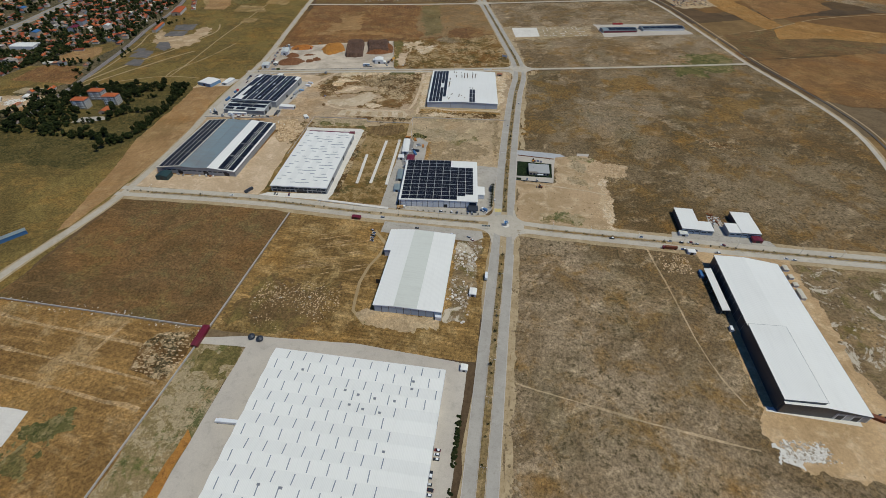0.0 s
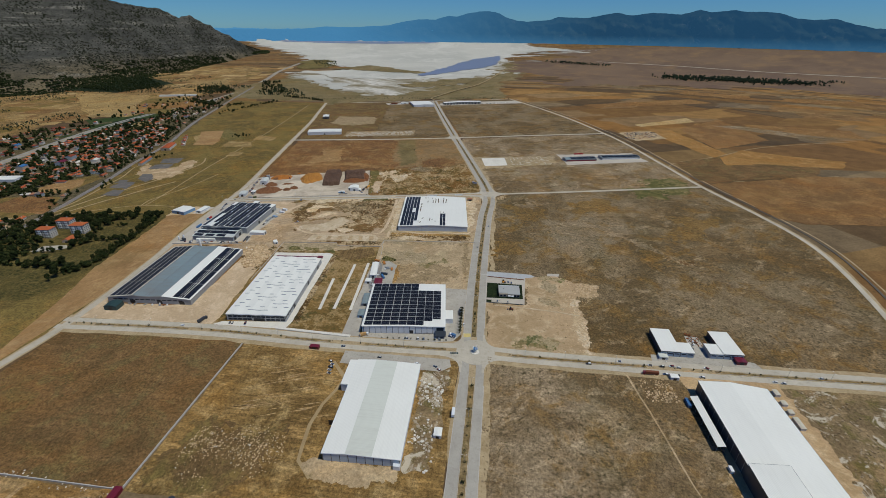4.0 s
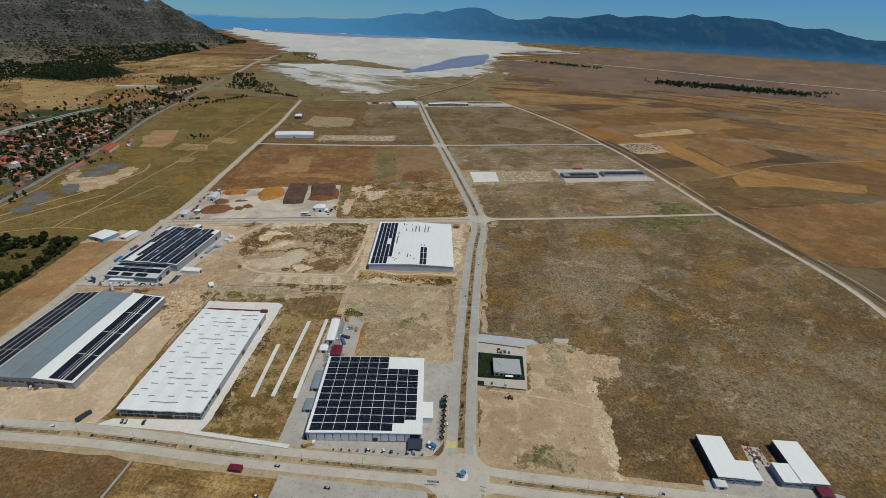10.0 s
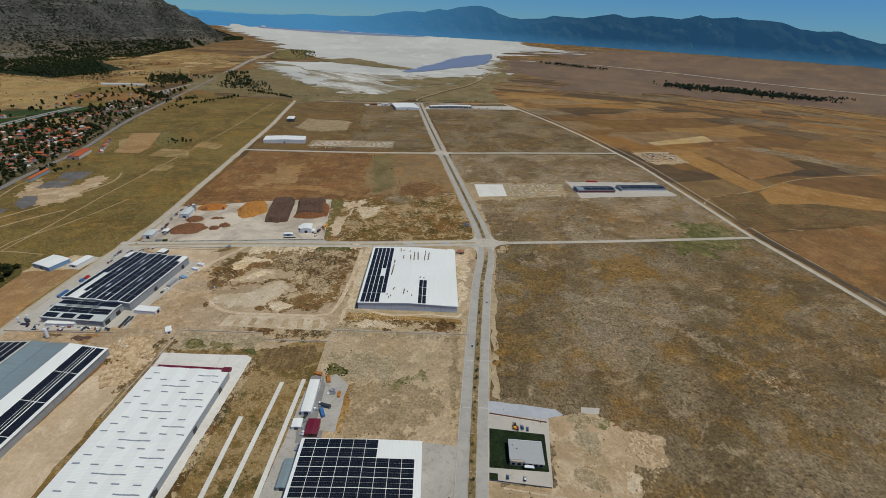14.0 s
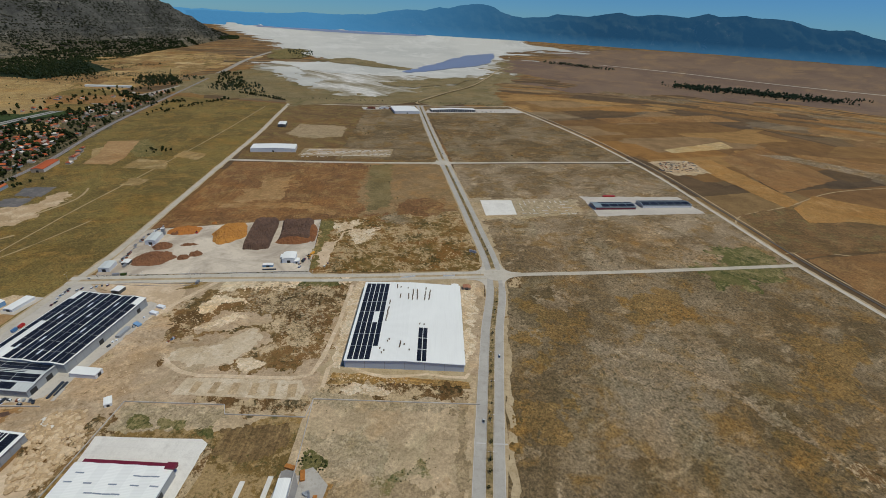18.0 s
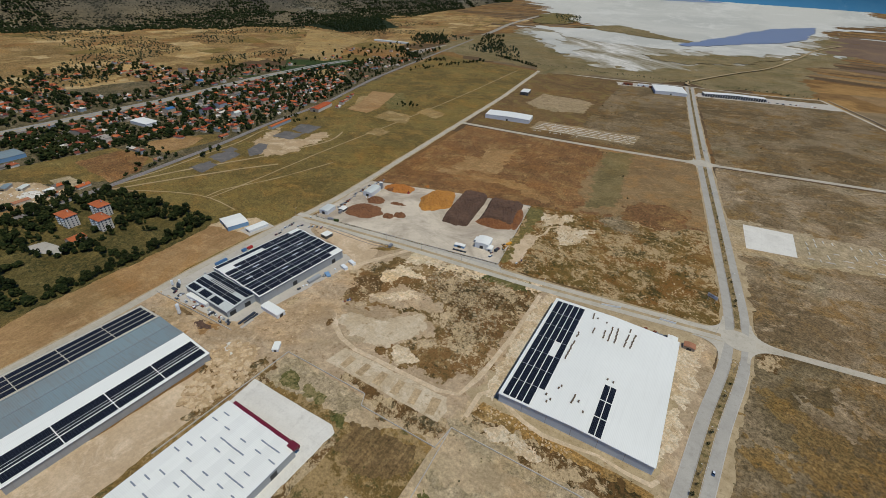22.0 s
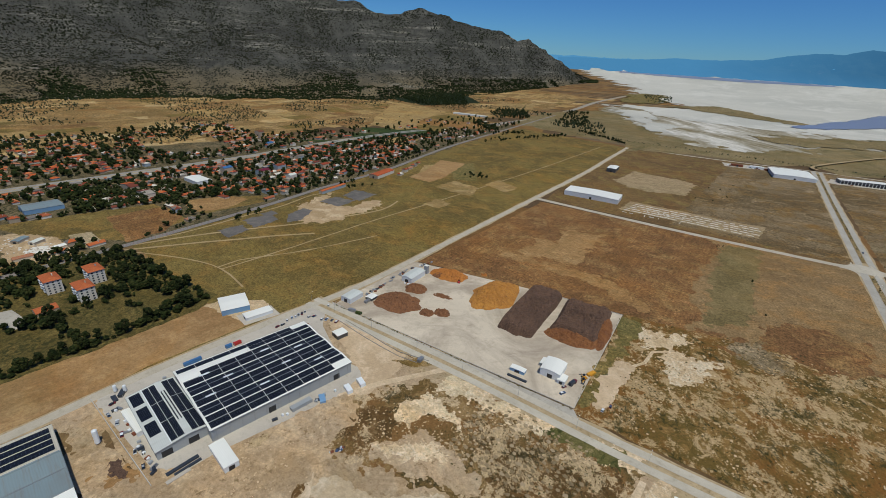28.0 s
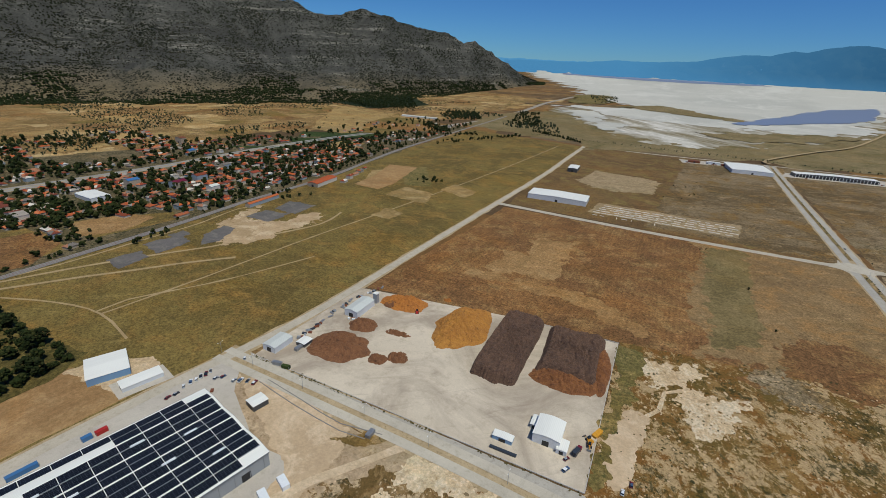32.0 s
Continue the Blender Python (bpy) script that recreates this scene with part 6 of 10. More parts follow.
patch("hall_plinth", [(204, 194), (266, 192), (266, 196), (205, 198)], 0.16, M_CONCW, "white concrete step before the hall", 0)
patch("office_lot", [(19, 466), (64, 467), (67, 514), (68, 530), (19, 534)], 0.13, M_CONC, "pale paved lot round the office", 0.3)
patch("lawn", [(20, 477), (63, 479), (63, 512), (20, 512)], 0.15, M_LAWN, "dark green lawn round the office", 0.2)
patch("lawn", [(20, 467.5), (26, 467.5), (26, 473), (20, 473)], 0.16, M_LAWN, "small clipped bed by the office gate", 0)
patch("gravel_path", [(19, 540), (25, 541), (75, 539), (81, 534), (65, 528), (25, 527), (19, 530)], 0.18, M_GRAVEL, "pale blue-grey gravel drive beside the office", 0.6)
ragged("dirt_lot", [(22, 384), (122, 386), (125, 440), (124, 480), (128, 492), (151, 495), (156, 520), (129, 524), (109, 540), (66, 532), (66, 466), (22, 464)], 0.09, M_LOTO, "bare tan building lot", 4, 0.06, 1.3, seed=1)
ragged("weeds", [(47, 402), (71, 411), (97, 401), (86, 388), (52, 389)], 0.14, M_GREENSTRIP, "weeds on the bare lot", 7, 0.1, 1.0, seed=65)
ribbon("lot_ridge", [(30, 462), (70, 460), (104, 456), (124, 452)], 1.6, 0.14, M_LOTP, "low pale ridge across the bare lot", 1.0, height=0.15)
ragged("lot_rim", [(118, 388), (127, 388), (128, 440), (126, 484), (119, 484), (117, 440)], 0.15, M_SANDM, "pale clods along the lot's edge", 4, 0.1, 1.0, seed=66)
ragged("brown_stain", [(82, 513), (104, 521), (112, 508), (101, 466), (82, 468), (82, 478), (96, 494)], 0.11, M_TANG, "grey-brown soil of the bare lot", 8, 0.05, 1.6, seed=6)
ragged("weeds", [(81, 533), (97, 538), (116, 534), (110, 521), (98, 527), (82, 526)], 0.12, M_GREENSTRIP, "weeds at the edge of the bare lot", 4, 0.08, 1.2, seed=7)
patch("slab", [(97, 545), (113, 546), (111, 539), (96, 538)], 0.16, M_CONC, "grey concrete slab beside the lot", 0.3)
patch("roadside_dirt", [(22, 90), (27, 90), (27, 360), (22, 360)], 0.07, M_VERGE, "dusty edge of the field", 4)
patch("roadside_dirt", [(22, 545), (27, 545), (27, 830), (22, 830)], 0.07, M_VERGE, "dusty edge of the field", 4)
ragged("green_hollow", [(330, 935), (420, 950), (405, 1010), (340, 985)], 0.08, M_GREENWEED, "greener hollow by the east road", 14, 0.03, 2, seed=1)
patch("concrete_pad", [(-10, 1107), (46, 1120), (53, 1054), (1, 1038)], 0.12, M_CONCW, "white concrete pad by the main road", 0)
ragged("earthworks", [(-34, 1112), (60, 1136), (160, 1150), (166, 1080), (60, 1036), (-14, 1018)], 0.09, M_TANG, "levelled earthworks round the pad", 12, 0.03, 2, seed=1)
patch("barn_yard", [(178, 1170), (374, 1216), (392, 1135), (194, 1078)], 0.12, M_CONC, "pale yard round the barns", 3)
patch("bark_yard", [(-447, 757), (-215, 812), (-252, 963), (-330, 940), (-472, 880)], 0.15, M_YARD, "wide pale concrete bark yard", 0.5)
patch("road_shoulder", [(-452, 756), (-420, 762), (-300, 790.5), (-214, 810.8), (-206, 804), (-296, 785), (-440, 751)], 0.14, M_LOT, "grey dusty shoulder under the yard wall", 0.8)
# dug land between the plant and the wide hall
ragged("dug_land", [(-324, 674), (-329, 696), (-325, 712), (-312, 734), (-302, 750), (-282, 766), (-240, 782), (-212, 785), (-181, 792), (-161, 796), (-155, 780), (-153, 743), (-152, 708), (-148, 680), (-150, 664), (-166, 645), (-190, 640), (-210, 634), (-223, 638), (-227, 650), (-206, 667), (-211, 685), (-226, 701), (-245, 688), (-264, 676), (-280, 668), (-302, 664)], 0.07, M_SCRUB, "dug brown land with pale clods", 8, 0.07, 1.1, seed=1)
ragged("dusty_slope", [(-283, 681), (-273, 713), (-256, 722), (-222, 720), (-213, 708), (-227, 703), (-246, 690), (-265, 677)], 0.083, M_BARE, "dusty tan slope above the lot", 5, 0.08, 1.1, seed=4)
ragged("ploughed_land", [(-250, 750), (-205, 768), (-166, 784), (-156, 770), (-160, 700), (-176, 676), (-196, 690), (-204, 708), (-230, 722)], 0.08, M_DUG, "dark ploughed ground with rows of clods", 9, 0.06, 1.1, seed=2)
ragged("levelled_lot", [(-281, 640), (-281, 655), (-265, 658), (-246, 668), (-236, 684), (-224, 697), (-213, 682), (-213, 664), (-222, 652), (-219, 643), (-241, 637), (-263, 636)], 0.09, M_LOTP, "pale levelled lot", 3.5, 0.08, 1.1, seed=3)
ragged("sand_pile", [(-218, 637), (-219, 652), (-207, 652), (-194, 648), (-194, 642), (-205, 636)], 0.105, M_PALESAND, "low pale heap of dumped sand", 3, 0.1, 1.0, seed=5)
for k, pts in enumerate(([(-299, 720), (-292, 742), (-259, 746), (-257, 736), (-280, 728), (-278, 710), (-292, 705)], [(-304, 760), (-286, 776), (-240, 783), (-216, 785), (-214, 771), (-250, 764), (-278, 759), (-292, 750)], [(-282, 684), (-268, 704), (-250, 716), (-240, 710), (-262, 692)], [(-190, 800), (-162, 806), (-160, 794), (-176, 788)])):
    ragged("sand_bank", pts, 0.10, M_PALESAND, "bank of pale dumped sand", 6, 0.09, 1.0, seed=10 + k)
ragged("weeds", [(-214, 779), (-214, 788), (-172, 800), (-168, 788), (-190, 780)], 0.11, M_GREENWEED, "green weeds beside the yard street", 5, 0.09, 1.0, seed=20)
patch("building_plot", [(-252, 601), (-250, 621), (-154, 632), (-147, 623), (-147, 611)], 0.14, M_LOTP, "levelled plot with earth rows", 1.0)
ragged("sand_strip", [(-136, 652), (-152, 784), (-148, 798), (-139, 801), (-125, 665), (-126, 651)], 0.10, M_SANDM, "sandy strip beside the wide hall", 4, 0.08, 1.1, seed=22)
ragged("rough_grass", [(-134, 617), (-127, 634), (-20, 648), (-8, 640), (-10, 630), (-62, 622)], 0.12, M_DUG, "rough brown grass south of the wide hall", 6, 0.07, 1.1, seed=23)
ragged("pale_strip", [(-122, 624), (-110, 634), (-84, 634), (-78, 628), (-100, 622)], 0.13, M_SANDM, "pale clods in the rough grass", 6, 0.1, 0.9, seed=24)
ragged("scrub", [(-307, 666), (-314, 681), (-313, 699), (-303, 713), (-292, 709), (-281, 698), (-289, 682)], 0.11, M_DUG, "brown scrub beside the sandy lane", 5, 0.09, 1.0, seed=25)
for k, pts in enumerate(([(-310, 629), (-321, 659), (-315, 663), (-293, 645), (-286, 637), (-293, 628), (-299, 624)], [(-306, 596), (-307, 607), (-295, 607), (-292, 596)], [(-235, 603), (-144, 612), (-138, 597), (-199, 589), (-205, 596), (-231, 597)], [(-337, 622), (-333, 642), (-325, 653), (-320, 646), (-320, 628)])):
    ragged("dry_scrub", pts, 0.13, M_DUG, "patch of dry brown scrub on the sand", 6, 0.07, 1.3, seed=130 + k)
ragged("sand_lot", [(-436, 738), (-394, 753), (-340, 757), (-331, 748), (-327, 728), (-320, 706), (-336, 700), (-343, 716), (-389, 727)], 0.10, M_SANDS, "smooth sandy lot by the plant", 3, 0.06, 1.4, seed=4)
ragged("dry_grass", [(-342, 746), (-326, 768), (-313, 769), (-327, 752)], 0.12, M_ROUGH, "strip of dry grass at the lane's mouth", 2.5, 0.1, 1.0, seed=36)
ribbon("track", [(-315, 581), (-310, 612), (-306, 647), (-318, 670), (-333, 693), (-326, 722), (-312, 756), (-306, 770)], 5.0, 0.2, M_LANE, "sandy lane beside the plant", 2.0)
ribbon("track", [(-308, 655), (-287, 643), (-276, 634), (-262, 627), (-243, 624.5), (-206, 629), (-164, 633.5), (-149, 640), (-146, 662), (-148, 720), (-154, 790)], 4.0, 0.21, M_LANE, "sandy lane round the dug field", 1.6)
for pts in ([(-417, 744), (-382, 747), (-343, 753), (-327, 759)], [(-415, 749), (-380, 753), (-347, 757), (-322, 768)]):
    ribbon("ditch_wall", pts, 0.5, 0.14, M_ASPH, "low grey wall of a roadside ditch", 0.2, height=0.35)
# tracks through the olive grassland
ribbon("track", [(-704, 631), (-680, 697), (-640, 794), (-621, 831)], 4.0, 0.12, M_TRACK, "pale track over the grassland", 1.6)
ribbon("track", [(-595, 698), (-599, 723), (-578, 796), (-565, 893)], 2.2, 0.125, M_TRACK, "faint track over the grassland", 1.4)
# strip east of the wide hall
ragged("sand", [(-22, 798), (-6, 822), (1, 788), (-1, 725), (-3, 685), (-7, 663), (-11, 665), (-14, 710), (-18, 745)], 0.125, M_BARE, "tan trodden strip between the hall and the road", 4, 0.08, 1.2, seed=131)
ribbon("track", [(-134, 622), (-137, 650), (-130, 660), (-114, 653), (-84, 647), (-48, 656), (-14, 657), (-6, 690), (-4, 780)], 3.4, 0.2, M_LANE, "sandy lane round the wide hall", 1.6)
ragged("dark_patch", [(26, 842), (50, 852), (50, 829), (34, 814)], 0.09, M_DUG, "dark scorched corner of the steppe", 8, 0.07, 1.3, seed=133)
ragged("grey_steppe", [(109, 725), (188, 770), (246, 744), (220, 656), (158, 596), (95, 588)], 0.082, M_GREYSTEPPE, "paler grey part of the steppe", 16, 0.03, 1.8, seed=136)
for k, pts in enumerate(([(47, 786), (97, 805), (89, 715), (49, 680)], [(168, 830), (253, 856), (240, 804), (171, 772)], [(338, 778), (401, 770), (332, 668), (295, 676)], [(244, 628), (306, 640), (282, 601), (228, 596)], [(31, 632), (68, 648), (67, 610), (33, 606)])):
    ragged("golden_steppe", pts, 0.09, M_GOLDSTEPPE, "golden-brown part of the steppe", 24, 0.04, 1.8, seed=140 + k)
ragged("green_corner", [(289, 913), (430, 948), (382, 892), (301, 866)], 0.09, M_GREENWEED, "greener ground by the east road", 18, 0.04, 2.0, seed=146)
kr = random.Random(31)
for k in range(34):
    x, y, l = kr.uniform(-190, -112), kr.uniform(272, 334), kr.uniform(8, 26)
    ribbon("pale_furrow", [(x, y), (x + l * 0.5, y + l * 0.17 + kr.uniform(-0.8, 0.8)), (x + l, y + l * 0.36)], kr.uniform(0.5, 1.1), 0.085, M_STREAK, "pale furrow in the fallow field", 0.7, step=4.0)
ragged("pale_patch", [(85, 827), (99, 822), (94, 793), (81, 773)], 0.09, M_STEPPE, "pale weathered patch on the steppe", 8, 0.07, 1.8, seed=135)
# behind the long hall
ragged("trodden_lot", [(-280, 586), (-206, 593), (-198, 586), (-206, 574), (-250, 566), (-276, 558)], 0.09, M_TANG, "tan trodden lot behind the long hall", 4, 0.08, 1.1, seed=61)
for k, pts in enumerate(([(-247, 575), (-242, 579), (-226, 579), (-219, 572), (-238, 566)], [(-268, 571), (-265, 578), (-255, 578), (-246, 569), (-262, 565)], [(-210, 567), (-208, 576), (-201, 577), (-196, 566)])):
    ragged("weeds", pts, 0.13, M_GREENWEED, "green weeds behind the long hall", 3.5, 0.1, 1.2, seed=62 + k)
ragged("field", [(-194, 575), (-151, 584), (-142, 577), (-148, 555), (-190, 552)], 0.07, M_DARKPLOUGH, "dark ploughed plot behind the long hall", 5, 0.06, 1.4, seed=60)
# scrubland north of the yard street
ragged("clearing", [(-234, 943), (-229, 957), (-205, 965), (-196, 980), (-187, 961), (-200, 937), (-214, 926)], 0.07, M_SANDM, "ragged sandy clearing in the scrub", 6, 0.1, 1.0, seed=21)
ragged("clearing", [(-197, 937), (-179, 946), (-161, 956), (-167, 914), (-179, 893), (-192, 917)], 0.07, M_SANDM, "ragged sandy clearing in the scrub", 7, 0.1, 1.0, seed=23)
ragged("clearing", [(-168, 994), (-143, 1018), (-120, 1004), (-113, 989), (-131, 979), (-154, 974)], 0.07, M_STEPPE, "ragged greyish clearing in the scrub", 9, 0.1, 1.0, seed=26)
ragged("sandy_lane", [(-203, 826), (-213, 827), (-220, 846), (-222, 873), (-217, 889), (-208, 892), (-202, 874), (-203, 858), (-198, 834)], 0.10, M_SANDS, "sandy lane beside the bark yard", 3, 0.08, 1.0, seed=27)
ribbon("track", [(-210, 888), (-204, 905), (-206, 926), (-196, 938), (-184, 940)], 3.0, 0.2, M_SANDM, "trodden path through the scrub", 1.2)
# southern fields
patch("concrete_pad", [(-400, 113), (-306, 112), (-303, 88), (-322, 62), (-400, 62)], 0.12, M_CONCW, "white concrete pad in the field", 0.6)
ragged("weeds", [(-298, 84), (-296, 101), (-276, 116), (-266, 107), (-277, 90)], 0.08, M_GREENWEED, "green damp hollow in the field", 9, 0.07, 1.2, seed=2)
ragged("weeds", [(-294, 74), (-286, 86), (-273, 82), (-276, 73), (-287, 69)], 0.09, M_WEEDS, "dark green damp hollow in the field", 6, 0.07, 1.2, seed=3)
ragged("dirt_apron", [(-104, 244), (-106, 232), (-97, 222), (-62, 223), (-38, 228), (-36, 240), (-94, 240)], 0.09, M_TAN, "trodden earth round the white hall", 3, 0.07, 1.1, seed=1)
ragged("white_spill", [(193, 162), (209, 169), (236, 171), (224, 162), (199, 156)], 0.13, M_CONCW, "spilt white waste on the sand", 6, 0.12, 0.8, seed=4)
ribbon("track", [(-122, 345), (-104, 325), (-114, 292), (-116, 270), (-114, 250), (-112, 237), (-98, 224)], 3.0, 0.12, M_TRACK, "pale dirt track beside the hall", 1.0)
for y in (131, 152, 178):
    ribbon("pale_streak", [(-436, y + 14), (-380, y + 5), (-300, y), (-232, y - 6)], 2.6, 0.08, M_STREAK, "pale streak of stubble across the ploughed field", 2.2)
ribbon("pale_streak", [(-300, 160), (-292, 196)], 3.0, 0.088, M_STREAK, "pale streak of stubble across the ploughed field", 2.0)
ragged("sand_yard", [(-436, 540), (-318, 548), (-290, 560), (-276, 596), (-290, 640), (-312, 690), (-335, 700), (-335, 600), (-360, 568), (-440, 566)], 0.10, M_BARE, "sandy ground beside the plant", 8, 0.035, 2, seed=3)
ragged("scrub", [(-292, 575), (-280, 574), (-274, 536), (-278, 506), (-290, 500), (-286, 530)], 0.14, M_SCRUB, "dark scrub along the wall of the long hall", 5, 0.06, 1.6, seed=51)
ragged("burnt_spot", [(-370, 559), (-360, 557), (-359, 567), (-369, 566)], 0.14, M_HEAPD, "dark burnt spot on the sand", 4, 0.12, 1.0, seed=53)
ragged("spoil", [(-368, 556), (-356, 554), (-354, 570), (-366, 568)], 0.13, M_STRIP, "brown spoil on the sand", 6, 0.1, 1.2, seed=54)
ragged("white_heap", [(-327, 558), (-314, 558), (-312, 567), (-322, 570), (-328, 566)], 0.2, M_CONCW, "spilt white rubble on the sand", 2, 0.2, 0.8, seed=55)
ragged("sand", [(-30, 800), (-10, 818), (-8, 752), (-9, 690), (-15, 676), (-20, 746)], 0.11, M_SANDM, "pale sandy strip beside the wide hall", 6, 0.06, 1.6, seed=63)
ragged("lot_edge", [(-21, 634), (-8, 634), (-7, 507), (-13, 506)], 0.12, M_TANB, "brown weedy edge of the tan lot", 5, 0.06, 1.5, seed=71)
ragged("lot_edge", [(-137, 617), (-17, 626), (-16, 618), (-80, 610), (-133, 609)], 0.12, M_TANG, "weedy northern edge of the tan lot", 6, 0.06, 1.5, seed=72)
ragged("dug_edge", [(-108, 536), (-99, 541), (-94, 514), (-96, 494), (-100, 496), (-102, 513)], 0.14, M_PLOUGH, "dug brown edge of the tan lot", 4, 0.07, 1.3, seed=73)
ragged("weeds", [(-129, 556), (-121, 565), (-108, 556), (-117, 547)], 0.15, M_GREENWEED, "green weeds at the corner of the yard", 6, 0.09, 1.2, seed=74)
ragged("weeds", [(-68, 547), (-49, 560), (-34, 574), (-38, 556), (-62, 542)], 0.14, M_GREENSTRIP, "green weeds across the tan lot", 9, 0.08, 1.3, seed=75)
ragged("stony_patch", [(-120, 572), (-103, 582), (-70, 586), (-60, 556), (-94, 545), (-112, 548)], 0.12, M_TANG, "stony weedy patch on the tan lot", 12, 0.05, 1.4, seed=76)
ragged("brown_patch", [(-94, 542), (-53, 546), (-30, 544), (-24, 520), (-53, 496), (-95, 492)], 0.11, M_TANB, "darker brown soil of the tan lot", 12, 0.04, 1.6, seed=77)
for i, (px, py, r) in enumerate(((-53, 535, 3.5), (-36, 522, 3), (-55, 506, 4), (-77, 516, 2.5), (-22, 552, 3), (-25, 516, 2.5), (-68, 528, 2), (-44, 500, 2.5))):
    ragged("pale_spot", [(px - r, py - r * 0.5), (px, py - r), (px + r, py - r * 0.3), (px + r * 0.6, py + r), (px - r * 0.6, py + r * 0.7)], 0.15, M_LOTO, "pale sandy spot on the tan lot", 6, 0.12, 1.0, seed=80 + i)
ragged("apron_weeds", [(-197, 560), (-190, 557), (-183, 430), (-181, 402), (-187, 402), (-190, 440)], 0.17, M_DUG, "dark weeds along the concrete apron", 1.2, 0.08, 1.3, seed=91)
patch("shed_yard", [(-122, 549), (-115, 553), (-101, 541), (-100, 513), (-98, 492), (-114, 492)], 0.15, M_LOT, "grey paved yard beside the white shed", 1)
ragged("roadside_dirt", [(22, 860), (26, 860), (4, 1000), (-4, 1000)], 0.07, M_VERGE, "dusty edge of the field", 4, 0.06, 2.0, seed=64)
ragged("weedy_strip", [(-252, 963), (-232, 965), (-224, 936), (-219, 905), (-223, 876), (-217, 847), (-206, 819), (-214, 811), (-233, 899)], 0.08, M_WEEDS, "weedy strip beside the bark yard", 5, 0.06, 1.5, seed=25)
ragged("pale_field", [(-410, 1010), (-340, 1030), (-374, 1150), (-420, 1136), (-400, 1070), (-424, 1062)], 0.07, M_PALEBROWN, "paler patch of stubble", 8, 0.04, 2, seed=1)
ragged("pale_field", [(-425, 992), (-300, 1024), (-236, 1000), (-240, 984), (-310, 1002), (-420, 972)], 0.07, M_PALEBROWN, "paler strip of stubble", 9, 0.04, 2, seed=3)
ragged("green_strip", [(-190, 1016), (-160, 1045), (-207, 1284), (-246, 1262), (-207, 1070)], 0.09, M_OLIVEGREY, "greenish strip of fallow", 7, 0.05, 2, seed=1)
patch("plot_rows", [(-418, 1292), (-220, 1336), (-226, 1404), (-426, 1354)], 0.09, M_TANB, "plot of low foundations", 3)
ragged("pale_field", [(-525, 1478), (-528, 1597), (-401, 1607), (-373, 1480), (-473, 1442)], 0.09, M_TANB, "pale trodden field", 8, 0.04, 2, seed=2)
patch("yard", [(-420, 1880), (-315, 1930), (-322, 1975), (-440, 1925)], 0.12, M_CONC, "cluttered works yard at the north end", 3)
patch("yard", [(-215, 1900), (-40, 1970), (130, 2030), (100, 2100), (-50, 2040), (-215, 1960)], 0.12, M_CONC, "pale works yard at the north end", 4)
ragged("workshop_pad", [(-520, 660), (-468, 676), (-462, 706), (-490, 712), (-520, 690)], 0.10, M_SAND, "sandy ground by the workshop", 5, 0.03, 2, seed=1)
patch("pad", [(-484, 676), (-464, 676), (-462, 708), (-482, 708)], 0.14, M_CONC, "concrete pad of the narrow shed", 0.2)

for x0, y0, x1, y1 in ((-174, 496, -167, 428), (-158, 536, -151, 431), (-141, 542, -132, 431)):
    ribbon("foundation_strip", [(x0, y0), (x1, y1)], 3.4, 0.1, M_CONCW, "long white concrete foundation strip", height=0.45, curve=False, kind="structure")
fr = random.Random(12)
for i in range(5):
    x = -412.0
    while x < -232:
        l = fr.uniform(5, 16)
        y = 1298 + i * 11.5 + 0.235 * (x + 410)
        ribbon("foundation_strip", [(x, y), (x + l, y + 0.235 * l)], 1.8, 0.1, M_CONCW, "low pale foundation wall", height=0.6, curve=False)
        x += l + fr.choice((1.5, 3, 6))
for i in range(6):
    ribbon("earth_row", [(-237 + 16.2 * i, 605.5 + 1.4 * i), (-237 + 15.4 * i, 618 + 1.8 * i)], 6.2, 0.16, M_ROW, "broad low row of brown earth", 1.8, height=0.08, curve=False)
ragged("pale_streak", [(130, 746), (186, 722), (236, 672), (272, 632), (300, 590), (292, 588), (262, 626), (228, 662), (182, 710), (130, 734)], 0.1, M_STEPPE, "faint pale streak across the steppe", 9, 0.08, 1.3, seed=41)
ragged("pale_streak", [(262, 600), (330, 560), (400, 480), (392, 476), (322, 548), (258, 590)], 0.1, M_STEPPE, "faint pale streak across the steppe", 9, 0.08, 1.3, seed=42)
ragged("dark_patch", [(270, 610), (300, 606), (306, 592), (280, 588)], 0.1, M_DUG, "dark scorched patch on the steppe", 10, 0.09, 1.2, seed=43)
ragged("pale_patch", [(60, 800), (120, 812), (110, 790), (70, 780)], 0.1, M_STEPPE, "pale bare patch on the steppe", 16, 0.06, 1.4, seed=44)
ribbon("track", [(28, 188), (60, 182), (120, 172), (190, 163)], 1.5, 0.12, M_TAN, "faint pale track across the steppe", 1.5)
ribbon("track", [(152, 366), (164, 300), (172, 250), (182, 215), (192, 196)], 1.4, 0.12, M_TAN, "faint pale track across the steppe", 1.0)
ribbon("track", [(-720, 612), (-707, 690), (-692, 752), (-668, 826), (-656, 890), (-648, 960), (-668, 1010)], 4.0, 0.12, M_TRACK, "pale dirt track across the grassland", 1.2)
ribbon("track", [(-720, 612), (-722, 700), (-740, 790), (-752, 850), (-776, 914), (-768, 950)], 3.0, 0.13, M_TRACK, "pale dirt track along the railway", 1.2)
ribbon("track", [(-712, 622), (-690, 640), (-637, 679), (-588, 700), (-534, 702)], 2.0, 0.12, M_TRACK, "faint path across the grassland", 0.8)
